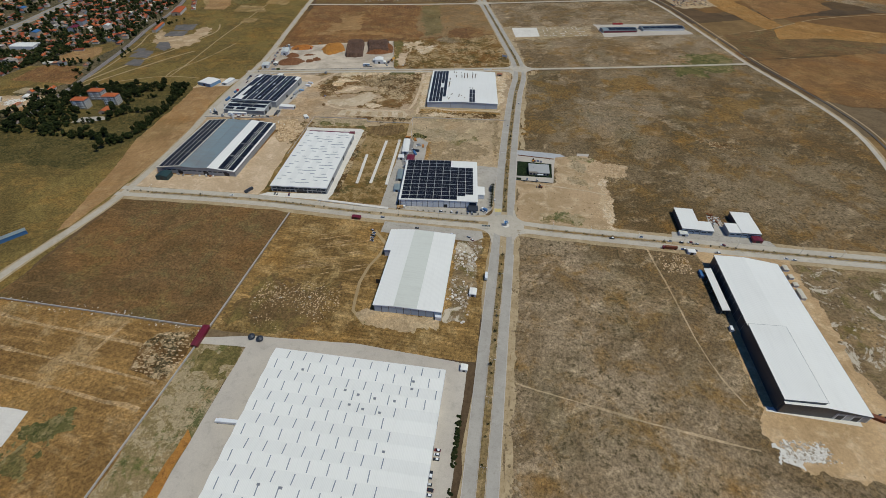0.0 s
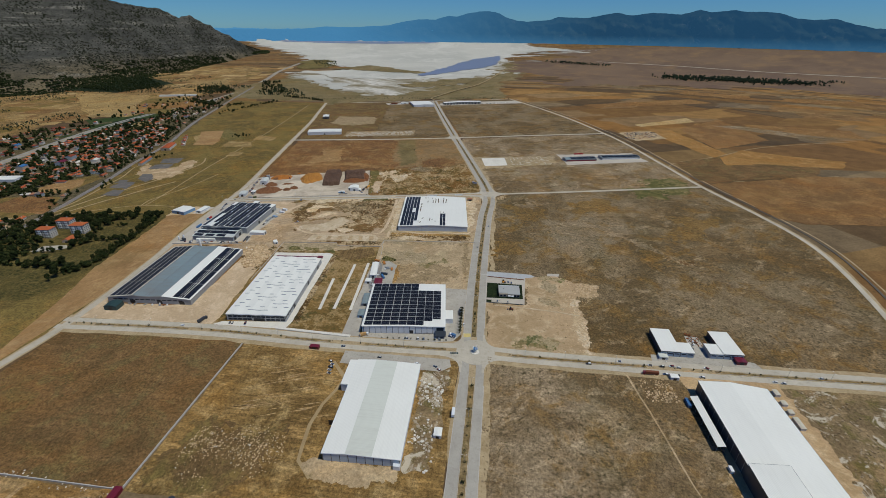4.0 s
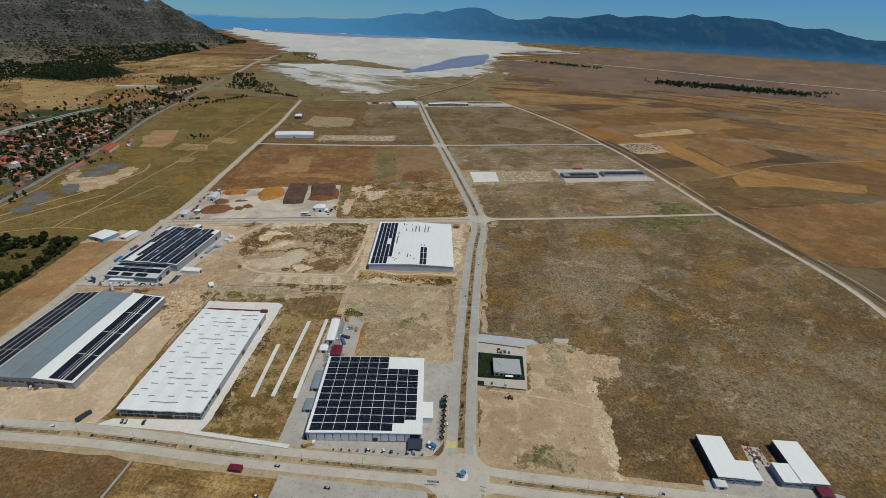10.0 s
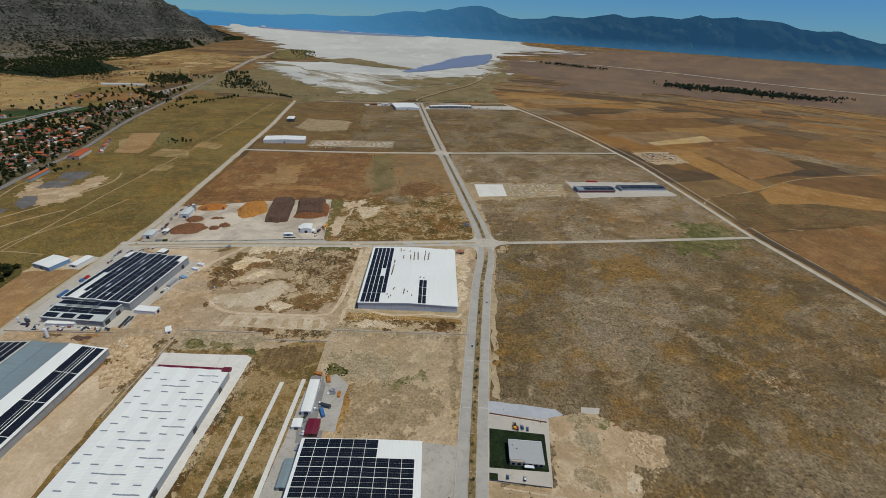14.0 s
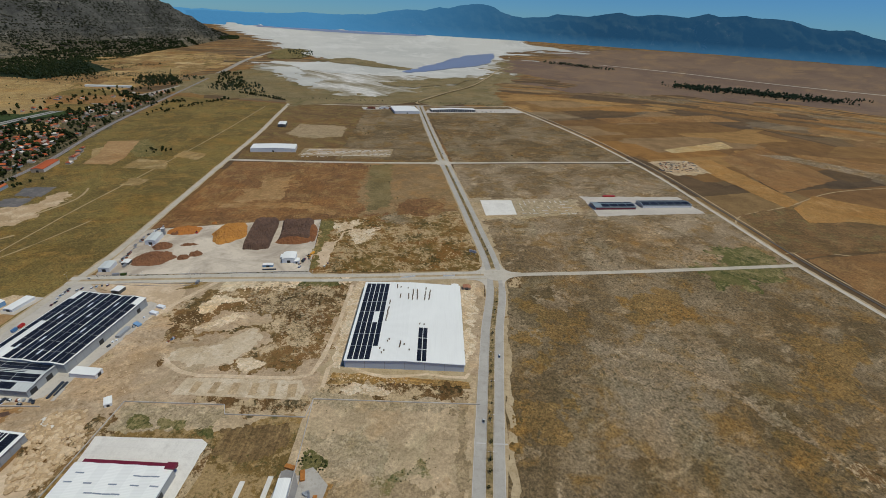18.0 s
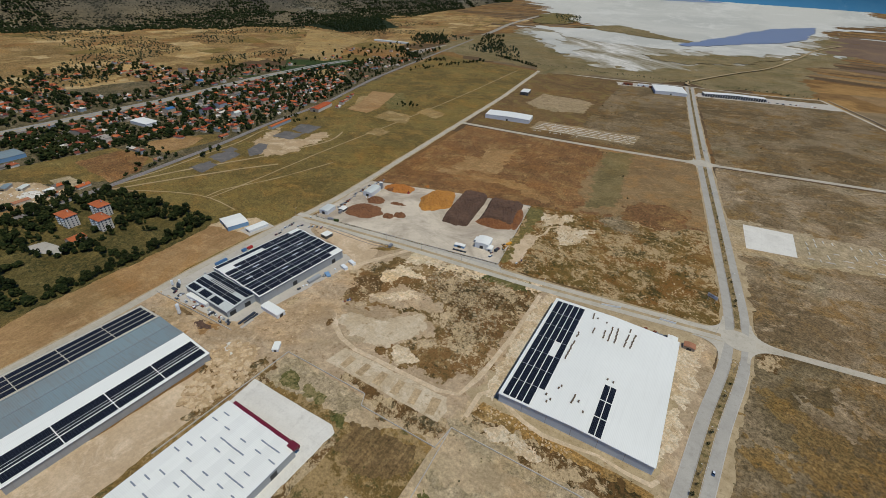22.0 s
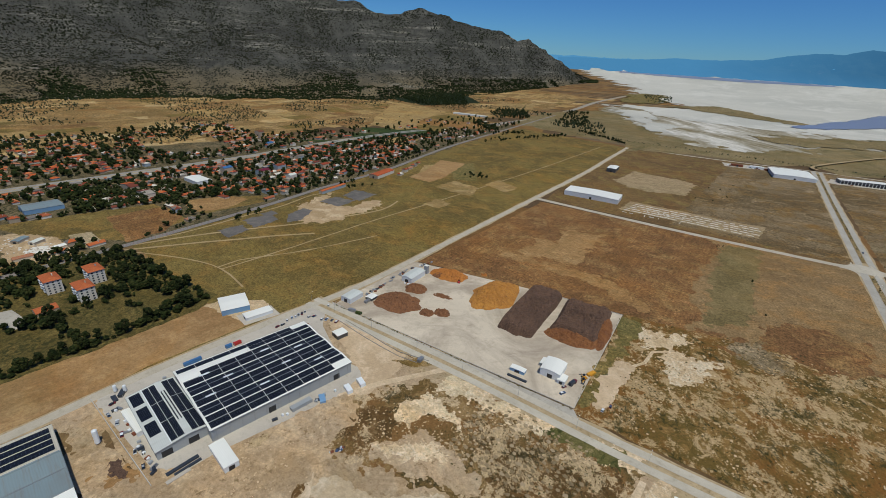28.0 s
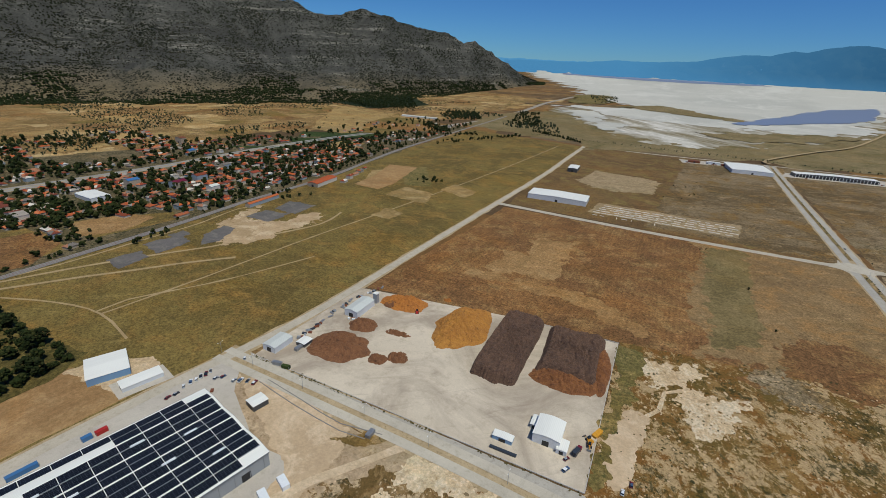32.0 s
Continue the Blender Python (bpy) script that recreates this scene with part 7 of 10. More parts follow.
ribbon("track", [(-588, 700), (-595, 773), (-616, 926), (-634, 1105), (-672, 1420), (-735, 1824)], 2.2, 0.12, M_TRACK, "faint path across the grassland", 0.8)
ribbon("track", [(425, 1090), (440, 1118), (470, 1147), (579, 1212), (763, 1343), (1068, 1457)], 3.0, 0.22, M_TRACK, "pale dirt track to the east", 1.0)
ribbon("track", [(450, 990), (500, 1004), (565, 1001), (616, 1007), (688, 1040), (780, 1074)], 2.6, 0.22, M_TRACK, "pale dirt track to the east", 1.0)
ribbon("track", [(-250, 2040), (-265, 2103), (-178, 2400), (-82, 2680), (0, 3150), (66, 3600), (185, 4050)], 9, 4.0, M_TRACK, "pale track towards the lake", 1.0)
ribbon("runway", [(1012, 4880), (1265, 4736), (1667, 4440), (1961, 4120), (2268, 3880), (2743, 3628), (3800, 3100)], 50, 3.0, M_ROADTAN, "pale distant road across the plain", 4.0, step=120)

patch("wood_floor", [(-706, 400), (-720, 540), (-716, 604), (-702, 634), (-645, 650), (-585, 661), (-534, 676), (-517, 657), (-503, 570), (-494, 482), (-510, 400)], 0.10, M_WOODFLOOR, "olive grass between the trees of the wood", 4)
# western grassland: dried ponds and pale ground
for poly in ([(-703, 736), (-707, 767), (-684, 769), (-672, 738)], [(-725, 776), (-725, 817), (-698, 817), (-685, 778)], [(-709, 836), (-722, 866), (-705, 877), (-676, 840), (-680, 822)], [(-739, 904), (-745, 937), (-710, 955), (-699, 917)], [(-745, 952), (-762, 986), (-718, 1002), (-704, 958)], [(-736, 806), (-738, 826), (-722, 828), (-716, 812)]):
    patch("dried_pond", poly, 0.12, M_POND, "flat grey bed of a dried pond", 3, 3, 0.09)
ragged("pale_ground", [(-727, 859), (-764, 914), (-768, 946), (-730, 908), (-690, 932), (-694, 962), (-687, 992), (-665, 984), (-651, 906), (-647, 861), (-664, 838)], 0.08, M_LOTO, "pale trampled ground by the ponds", 9, 0.06, 1.4, seed=1)
for poly, mt in (([(-785, 1153), (-836, 1217), (-817, 1294), (-780, 1295), (-738, 1176)], M_PALE), ([(-808, 1265), (-792, 1328), (-676, 1218), (-713, 1186)], M_WEEDS), ([(-697, 1120), (-706, 1179), (-647, 1185), (-613, 1131)], M_PALE), ([(-650, 1210), (-660, 1260), (-600, 1250), (-596, 1205)], M_PALE), ([(-630, 1030), (-640, 1070), (-605, 1075), (-600, 1040)], M_PALE)):
    patch("field", poly, 0.09, mt, "small plot in the grassland", 4)

# the village land and the slopes towards the mountain
patch("village_ground", [(-690, 200), (-716, 640), (-740, 760), (-800, 950), (-860, 1170), (-1000, 1560), (-1110, 1900), (-1190, 1900), (-1230, 1500), (-1290, 1200), (-1320, 700), (-1300, 200)], 0.06, M_VILLAGE, "dry gardens and lanes of the village", 12, 20)
patch("slope", [(-1220, -200), (-1300, 900), (-1420, 1500), (-1330, 2200), (-1450, 2700), (-1700, 3500), (-2500, 3700), (-3000, 2000), (-2900, -200)], 0.02, M_SLOPE, "yellow dry slopes below the mountain", 30, 60, 0.01, far=True)
sr = random.Random(77)
TONES = [M_SLOPE, M_SLOPE, M_SLOPE2, M_SLOPE2, M_SLOPE3, M_OLIVE, M_SLOPE4, M_ORANGE, M_SLOPE2]
level = LAYER[0]
for i in range(26):
    for j in range(34):
        u, v = -2750 + i * 62 * 1.05, 60 + j * 104
        a = radians(12 + 8 * noise.noise(Vector((i * 0.3, j * 0.3, 1))))
        cx, cy = u + 0.18 * (v - 900) * -1 + sr.uniform(-14, 14), v + sr.uniform(-22, 22)
        if cx > -1270 - max(0, (cy - 1300) * 0.12) or sr.random() < 0.22:
            continue
        w, l = 64 * sr.choice((0.5, 0.95, 0.95, 1.6)), 104 * sr.choice((0.45, 0.95, 0.95, 1.3))
        c, s = math.cos(a), math.sin(a)
        LAYER[0] = level + (i % 3) * 3 + j % 3
        patch("field", [(cx + c * x - s * y, cy + s * x + c * y) for x, y in ((-w / 2, -l / 2), (w / 2, -l / 2), (w / 2, l / 2), (-w / 2, l / 2))], 0.05, sr.choice(TONES), "small dry field below the mountain", 16, 12, 0.022, far=True)
LAYER[0] = level + 10
for poly in ([(-1230, 1120), (-1200, 1130), (-1120, 1225), (-1135, 1250)], [(-1330, 1390), (-1260, 1330), (-1130, 1510), (-1190, 1560)], [(-1250, 1300), (-1180, 1260), (-1140, 1330), (-1200, 1380)]):
    patch("crop_field", poly, 0.25, M_CROP, "dark green irrigated field", 2)
for k, (poly, mt) in enumerate((([(-1902, 1960), (-1675, 1968), (-1514, 1941), (-1423, 1780), (-1481, 1720), (-1592, 1664)], M_SLOPE2), ([(-1442, 1802), (-1452, 1900), (-1340, 1890), (-1234, 1845), (-1313, 1774), (-1404, 1729)], M_OLIVE), ([(-1410, 1726), (-1217, 1822), (-1103, 1771), (-1174, 1673), (-1320, 1616)], M_ORANGE), ([(-1369, 1450), (-1448, 1624), (-1409, 1642), (-1278, 1577), (-1231, 1508), (-1241, 1463), (-1327, 1448)], M_PALE), ([(-1278, 1577), (-1286, 1622), (-1171, 1659), (-1151, 1564), (-1226, 1519)], M_OLIVE), ([(-1122, 1302), (-1134, 1377), (-1079, 1416), (-1020, 1324), (-1083, 1281)], M_PALE), ([(-1592, 1660), (-1481, 1716), (-1410, 1690), (-1330, 1610), (-1380, 1470), (-1500, 1560)], M_SLOPE2), ([(-1654, 2457), (-1574, 2658), (-1420, 2433), (-1476, 2338), (-1610, 2363)], M_PALE))):
    patch("field", poly, 0.30 + 0.004 * k, mt, "dry field on the western plain", 6, 20, 0.01, far=True)
patch("plantation_ground", [(-2296, 2178), (-2450, 2900), (-1720, 2403), (-1730, 2010), (-2040, 2045)], 0.3, M_LAWN, "floor of a dark pine plantation", 20, 40, 0.01, far=True)
for poly in ([(-878, 520), (-866, 700), (-765, 720), (-735, 640), (-800, 560)], [(-860, 739), (-820, 845), (-785, 840), (-779, 740)], [(-713, 505), (-728, 545), (-724, 598), (-690, 556)]):
    patch("field", poly, 0.06, M_OLIVE, "dry meadow at the edge of the village", 2)
patch("car_park", [(-618, 512), (-616, 530), (-587, 538), (-575, 531), (-593, 518)], 0.13, M_LOT, "grey paved lot in the wood", 0.6)
ragged("dry_grass", [(-718, 507), (-725, 521), (-734, 540), (-730, 555), (-704, 531), (-693, 511)], 0.12, M_PALEBROWN, "dry pale grass at the edge of the wood", 4, 0.06, 1.6, seed=8)
ragged("works_yard", [(-829, 530), (-832, 540), (-795, 577), (-751, 591), (-727, 585), (-724, 551), (-730, 530), (-780, 524)], 0.1, M_LOTO, "tan stone yard at the village edge", 7, 0.06, 1.6, seed=3)
ragged("white_spill", [(-772, 548), (-770, 566), (-748, 570), (-742, 556), (-756, 546)], 0.14, M_CONCW, "white stone dust in the yard", 6, 0.1, 1.2, seed=7)
for k, (pts, mt) in enumerate((([(-840, 637), (-845, 711), (-783, 715), (-740, 684), (-728, 641), (-776, 636)], M_BROWN), ([(-852, 738), (-854, 796), (-812, 822), (-785, 777), (-795, 730)], M_PALEBROWN), ([(-790, 590), (-790, 612), (-741, 620), (-735, 597)], M_TANG))):
    patch("field", pts, 0.09 + 0.004 * k, mt, "bare brown field at the village edge", 3)
patch("pool_deck", [(-814, 490), (-814, 520), (-776, 522), (-768, 492)], 0.1, M_CONC, "paved deck of a swimming pool", 0.5)
patch("pool_water", [(-803, 497), (-803, 512), (-784, 513), (-782, 499)], 0.16, plain("pool_blue", (66, 178, 206), 0.15, 0.05), "bright blue swimming pool", 0)
HWY = [(-1020, 200), (-1052, 530), (-1075, 720), (-1105, 940), (-1168, 1204), (-1200, 1500), (-1185, 1860), (-1225, 2240), (-1345, 2700), (-1530, 3300), (-1750, 4300)]
for o in (-7, 7):
    ribbon("highway", HWY, 9.5, 0.5, M_HWY, "grey dual highway through the village", offset=o, step=40)
ribbon("highway_verge", HWY, 27, 0.35, M_VERGE, "dusty verge of the highway", 3, step=40)
RAIL = [(-690, 480), (-714, 622), (-742, 740), (-772, 850), (-800, 935), (-850, 1130), (-955, 1400), (-1078, 1800), (-1240, 2350)]
ribbon("railway", RAIL, 9, 0.25, M_ASPH, "grey gravel railway bed beside the village", 1.0, height=0.4, step=30)
for o in (-1.6, 1.6):
    ribbon("rail_track", RAIL, 0.5, 0.7, M_RUST, "rusty rails", offset=o, step=30)
for pts in ([(-1052, 540), (-960, 560), (-880, 600), (-760, 600)], [(-1075, 720), (-960, 735), (-800, 760)], [(-1090, 860), (-960, 880), (-810, 900)], [(-1105, 960), (-1000, 1000), (-850, 1060)], [(-1150, 1130), (-1040, 1170), (-900, 1240)], [(-1075, 720), (-1250, 760), (-1500, 700)], [(-1105, 940), (-1280, 980), (-1600, 1020)], [(-1060, 600), (-1200, 560), (-1500, 480)], [(-960, 420), (-970, 560), (-970, 720), (-1000, 1000), (-1060, 1180)], [(-870, 560), (-880, 760), (-900, 960)], [(-1280, 300), (-1250, 560), (-1260, 760), (-1290, 980), (-1340, 1120)], [(-1450, 380), (-1440, 700), (-1460, 1010)]):
    ribbon("lane", pts, 6.5, 0.15, M_ROADTAN, "pale village lane", 1.0)

# plains to the east
ragged("far_fallow", [(300, 3000), (1000, 2900), (2000, 2500), (3200, 1600), (9000, 2500), (9000, 9000), (3000, 10500), (1300, 8200), (700, 5600), (200, 4300)], 0.4, M_MAUVE, "brown fallow land far out, mauve with painted haze", 330, 0.0011, 60, far=True, seed=4)
level = LAYER[0]
for k in range(46):
    u, v = sr.random(), sr.random()
    cx, cy = 640 + 1500 * u + 60 * v, 700 + 2100 * v - 0.25 * 1500 * u
    if cx < 640 - 0.24 * (cy - 900) + 110 or cy < 520:
        continue
    w, n, rot = sr.choice((120, 200, 300, 400)), sr.choice((40, 60, 90, 130)), radians(-28 + 20 * sr.random())
    c, s = math.cos(rot), math.sin(rot)
    LAYER[0] = level + k % 7
    ragged("field", [(cx + c * x - s * y, cy + s * x + c * y) for x, y in ((-w / 2, -n / 2), (w / 2, -n / 2), (w / 2, n / 2), (-w / 2, n / 2))], 0.06 if cy < 2000 else 0.5, sr.choice((M_ORANGE, M_ORANGE, M_SLOPE3, M_SLOPE3, M_SLOPE, M_STEPPE2)), "dry field on the eastern plain", 7, 0.03, 7, far=True, seed=k)
LAYER[0] = level + 7
for poly, mt, lab in (([(455, 1142), (589, 1215), (676, 1165), (790, 1143), (726, 1062), (486, 992), (458, 995)], M_REDFALL, "dark brown fallow field on the eastern plain"), ([(470, 976), (573, 1009), (728, 1062), (1100, 1100), (900, 800), (540, 770), (508, 790)], M_EASTORANGE, "orange-brown stubble field on the eastern plain"), ([(608, 1566), (811, 1765), (814, 1432), (612, 1290)], M_EASTORANGE, "ploughed orange-brown field on the eastern plain"), ([(478, 1612), (707, 1774), (708, 1700), (498, 1582)], M_SLOPE4, "pale stubble strip on the eastern plain"), ([(491, 1490), (573, 1541), (622, 1245), (569, 1201)], M_EASTGOLD, "golden stubble field on the eastern plain"), ([(586, 1205), (678, 1293), (764, 1249), (881, 1208), (835, 1140), (788, 1143), (665, 1153), (570, 1131)], M_EASTGOLD, "golden stubble field on the eastern plain"), ([(740, 1640), (830, 1650), (1040, 1480), (960, 1440)], M_STEPPE, "pale stony wash across the plain"), ([(380, 2030), (900, 2290), (960, 2180), (430, 1960)], M_ORANGE, "orange stubble field on the eastern plain")):
    ragged("field", poly, 0.10, mt, lab, 3.5, 0.03, 5, far=True, seed=9)


# ---- walls and fences ----
def wall_line(pts, h, t, material, label, name="boundary_wall"):
    g = Geo()
    for (x0, y0), (x1, y1) in zip(pts, pts[1:]):
        d = Vector((x1 - x0, y1 - y0))
        m = Matrix.Translation((x0, y0, 0)) @ Matrix.Rotation(math.atan2(d.y, d.x), 4, 'Z')
        g.box(0, -t / 2, 0, d.length, t / 2, h, mx=m)
    return tagged(new(name, g.mesh(name, material)), label, "wall", "", "structure")


wall_line([(-419, 201), (-222, 199.5)], 1.5, 0.6, M_KERB, "low white boundary wall across the fields")
wall_line([(-221.5, 359), (-222.5, 199), (-226, 60)], 1.6, 0.6, M_KERB, "low white boundary wall across the fields")
wall_line([(-137, 613), (0, 627)], 1.1, 0.5, M_KERB, "pale boundary wall south of the wide hall")
wall_line([(-124, 530), (-137, 613)], 1.1, 0.4, M_KERB, "pale boundary wall behind the factory")
wall_line([(-137, 613), (-137, 594), (-199, 588), (-204, 597), (-282, 589), (-280, 554), (-276, 480)], 1.1, 0.4, M_KERB, "pale boundary wall behind the long hall")
wall_line([(-446, 757), (-215, 812), (-252, 964), (-330, 940)], 0.6, 0.4, M_KERB, "concrete wall of the bark yard")
wall_line([(-440, 562), (-340, 575)], 1.4, 0.4, M_KERB, "pale wall south of the plant")
wall_line([(-200, 388), (-118, 384.5)], 1.2, 3.4, M_CONCW, "broad white retaining wall along the street")
wall_line([(20, 527), (66, 524)], 1.2, 0.4, M_RUST, "brown fence beside the office", "fence")
wall_line([(20, 467), (63, 466.5)], 1.0, 0.4, M_TRIM, "dark fence along the office lot", "fence")


# ---- bark yard ----
def heap(label, x, y, rz, a, b, h, material, flat=0.0, seed=1, name="bark_mound"):
    """A heap of loose bark; flat: part of it that is a level top."""
    g = Geo()
    n, k = 110, 26
    for j in range(k + 1):
        u = j / k
        for i in range(n):
            w = 2 * math.pi * i / n
            c, s = math.cos(w), math.sin(w)
            p = 2.2 if flat == 0 else 12.0
            rad = 1 / (abs(c) ** p + abs(s) ** p) ** (1 / p)
            edge = 1 + (0.2 if flat == 0 else 0.06) * noise.noise(Vector((c * 1.8 + seed * 3.7, s * 1.8, 1))) + (0.05 if flat == 0 else 0.03) * noise.fractal(Vector((c * 5 + seed, s * 5, 1)), 0.7, 2.0, 4)
            rr = (1 - u) * rad * edge
            z = h * (min(1.0, u / (1 - flat)) if flat else 1 - (1 - u) ** 1.9)
            z *= 1 + 0.16 * noise.noise(Vector((c * rr * a * 0.12 + seed, s * rr * b * 0.12, 4)))
            z += 1.1 * noise.fractal(Vector((c * rr * a * 0.3 + seed, s * rr * b * 0.3, 2)), 0.5, 2.2, 4) * min(1, u * 5)
            z += (0.9 if flat else 0.75) * noise.noise(Vector((c * rr * a * 0.5, s * rr * b * 0.5, 9 + seed))) * min(1, u * 6)
            g.v.append((c * rr * a, s * rr * b, z + (0.0 if j else -0.3)))
    for j in range(k):
        for i in range(n):
            q = (i + 1) % n
            g.f.append((j * n + i, j * n + q, (j + 1) * n + q, (j + 1) * n + i))
            g.m.append(0)
    ob = tagged(new(name, g.mesh(name, material)), label, "heap", "heaps in the bark yard")
    ob.matrix_basis = pose(x, y, 0.1, 0, 0, rz)
    return ob


heap("broad red-brown heap of bark", -411, 806, 20, 24, 19, 5.5, M_HEAPR, seed=1)
heap("dark red heap of bark beside the shed", -420, 838, 20, 12, 10, 5, M_HEAPR, seed=2)
heap("small red-brown heap of bark", -378, 815, 25, 7.5, 6, 3.4, M_HEAPR, seed=3)
heap("small red-brown heap of bark", -368, 826, 25, 8, 7, 3.8, M_HEAPR, seed=4)
heap("low narrow heap of bark", -391, 849, 20, 11, 4, 1.8, M_HEAPR, seed=5)
heap("bright orange heap of bark", -421, 888, 20, 21, 15, 5, M_HEAPO, seed=6)
heap("large ochre heap of wood chips", -359, 893, 104, 36, 23, 7.5, M_HEAPY, seed=7)
heap("dark brown lobe of the orange heap", -427, 879, 30, 9, 7, 3.4, M_HEAPR, seed=16)
heap("tiny orange heap of bark", -397, 920, 0, 4, 3, 1.5, M_HEAPO, seed=8)
heap("long flat-topped dark stack of bark", -315, 900, 14, 17.5, 50, 6.4, M_HEAPD, 0.9, 9)
heap("flat-topped dark stack of bark with orange foot", -273, 922, 16, 22.5, 34, 6.2, M_HEAPD, 0.82, 10)
heap("orange-brown foot of the dark stack", -265, 887, 16, 23, 12, 5.0, M_HEAPRO, seed=11)
heap("orange-brown flank of the dark stack", -250, 917, 16, 9, 31, 4.6, M_HEAPRO, seed=13)
shed("shed", "pale gabled shed in the yard corner", -445, 775, 14, 12, 18, 5, 1.0, M_OFFWHITE, M_WALLW)
shed("shed", "pale gabled shed with a tower", -441, 852, 14, 13, 26, 6, 1.4, M_OFFWHITE, M_WALLW)
tw = thing("tower", "pale steel tower beside the shed", "tower", "", pose(-441, 871, 0, 0, 0, 14))
part("body", Geo().box(-2, -2, 0, 2, 2, 9.6), M_WALLG, tw)
part("roof", Geo().slab([(-2.3, -2.3, 10.2), (2.3, -2.3, 10.2), (2.3, 2.3, 9.9), (-2.3, 2.3, 9.9)], 0.3), M_WHITE, tw)
shed("shed", "white workshop in the bark yard", -248, 835, 14, 16, 18, 6.5, 1.2, M_WHITE, M_WALLW, arch=True)
shed("shed", "small white annex of the yard workshop", -237, 831, 14, 6, 9, 3.4, 0.4, M_WHITE, M_WALLW)
shed("shed", "low white lean-to by the yard workshop", -259, 838, 14, 4, 9, 3.0, 0.4, M_WHITE, M_WALLG)
shed("shelter", "small white-roofed shelter with dark sides", -433, 790, 14, 8, 9, 3, 0.6, M_WHITE, M_WALLD)
shed("cabin", "white weighing cabin by the yard wall", -267, 814, 14, 12, 5, 3, 0.4, M_WHITE, M_WALLB)
shed("shelter", "white-roofed shelter behind the plant", -398, 732, 0, 9, 10, 4, 0.5, M_WHITE, M_WALLD)

# ---- small buildings round the works ----
shed("gatehouse", "dark green gatehouse of the old factory", -397, 402, 4, 14, 12, 5, 2, plain("green_roof", (44, 66, 64), 0.5), plain("green_wall", (52, 70, 68), 0.7), "gatehouse")
shed("shed", "long white-roofed shed behind the factory", -127.5, 522, 8, 8, 35, 4, 0.4, M_WHITE, M_WALLW)
shed("shed", "maroon-roofed shed behind the factory", -115, 492, 7, 9, 14, 3.6, 0.4, M_MAROON, M_MAROON)
shed("shed", "small white shed by the fence", -128, 494, 8, 7, 8, 3.2, 0.4, M_WHITE, M_WALLW)
shed("shed", "grey-roofed store along the factory", -119.5, 452, 7, 7, 22, 3.4, 0.4, M_GREYROOF, M_WALLG)
shed("shed", "blue-grey store along the factory", -117, 424, 7, 7, 12, 3.2, 0.4, M_GREYROOF, M_WALLB)
shed("shed", "maroon-roofed shed beside the workshop", 266, 393, 2, 9, 8, 3.4, 0.5, M_MAROON, M_MAROON)
shed("shed", "small pale shed beside the workshop", 194, 391, 1, 8, 6, 3, 0.4, M_CREAM, M_WALLW)
shed("cabin", "white site cabin by the street", 195, 362, 0, 7, 5, 3, 0.3, M_WHITE, M_WALLW)
shed("cabin", "maroon cabin on the street corner", -147, 362, 0, 9, 4, 3, 0.3, M_MAROON, M_MAROON)
shed("cabin", "white kiosk by the warehouse gate", -11, 194, 0, 5, 5, 3, 0.3, M_WHITE, M_WALLW)
shed("shed", "maroon container shed by the wall", -223.5, 190, 2, 5, 20, 3, 0.3, M_MAROON, M_MAROON)
shed("shed", "low white hut by the stony strip", -12.5, 273, 0, 6, 8, 3, 0.4, M_WHITE, M_WALLW)
for y, l in ((352, 11), (340, 8), (330, 7), (318, 20)):
    shed("shed", "low pale store beside the dark hall", 277.5, y, 1, 4, l * 0.6, 2.6, 0.3, M_CREAMROOF, M_WALLW, door=False)
shed("shed", "red-roofed hut beside the wide hall", -20, 806, 6, 9, 7, 3.2, 1, M_TILE, M_PLASTER)
shed("shed", "white hut beside the wide hall", -34, 806, 6, 8, 6, 3.2, 0.4, M_WHITE, M_WALLG)
shed("workshop", "blue-roofed works west of the road", -480, 272, -34, 6, 30, 4, 0.5, M_GREYROOF, M_BLUE, "workshop")
shed("workshop", "pale-roofed works west of the road", -494, 246, -34, 16, 22, 4, 0.5, M_CREAM, M_WALLW, "workshop")
shed("annex", "white annex of the low plant wing", -397, 578.5, 97, 4.5, 27, 3.6, 0.3, M_WHITE, M_WALLW, "annex", door=False)
shed("cabin", "white cabin at the north works", -360, 1925, 22, 30, 12, 5, 0.6, M_WHITE, M_WALLW)
shed("shed", "red-brown sheds at the north works", -400, 1905, 22, 26, 12, 5, 0.6, M_RUST, M_RUST)
shed("shed", "red-brown shed at the north works", -330, 1925, 22, 24, 8, 4, 0.6, M_RUST, M_RUST)
shed("shed", "small white shed on the sand", -293, 586, 38, 5, 9, 2.8, 0.3, M_WHITE, M_WALLW)
for x, y, rz, w, l, rf in ((-752, 580, 20, 8, 16, M_WHITE), (-735, 576, 24, 7, 12, M_TILE), (-738, 545, 10, 8, 18, M_TILE), (-784, 560, 40, 8, 14, M_CREAM), (-800, 546, 50, 9, 16, M_GREYROOF)):
    shed("shed", "small shed in the stone yard", x, y, rz, w, l, 3.4, 1.0, rf, M_PLASTER)
shed("station", "long brown-roofed railway station", -782, 955, 17, 8, 60, 5, 1.6, M_TILE, M_PLASTER, "station", door=False)
shed("depot", "large orange-roofed railway depot", -818, 1088, 20, 20, 60, 6, 2, M_TILE, M_PLASTER, "depot")
shed("hall", "wide white-roofed market hall in the village", -955, 790, 100, 26, 46, 6, 1, M_WHITE, M_WALLW, "hall")
shed("hall", "blue-grey roofed hall in the village", -924, 576, 8, 34, 44, 6, 1, M_GREYROOF, M_WALLB, "hall")


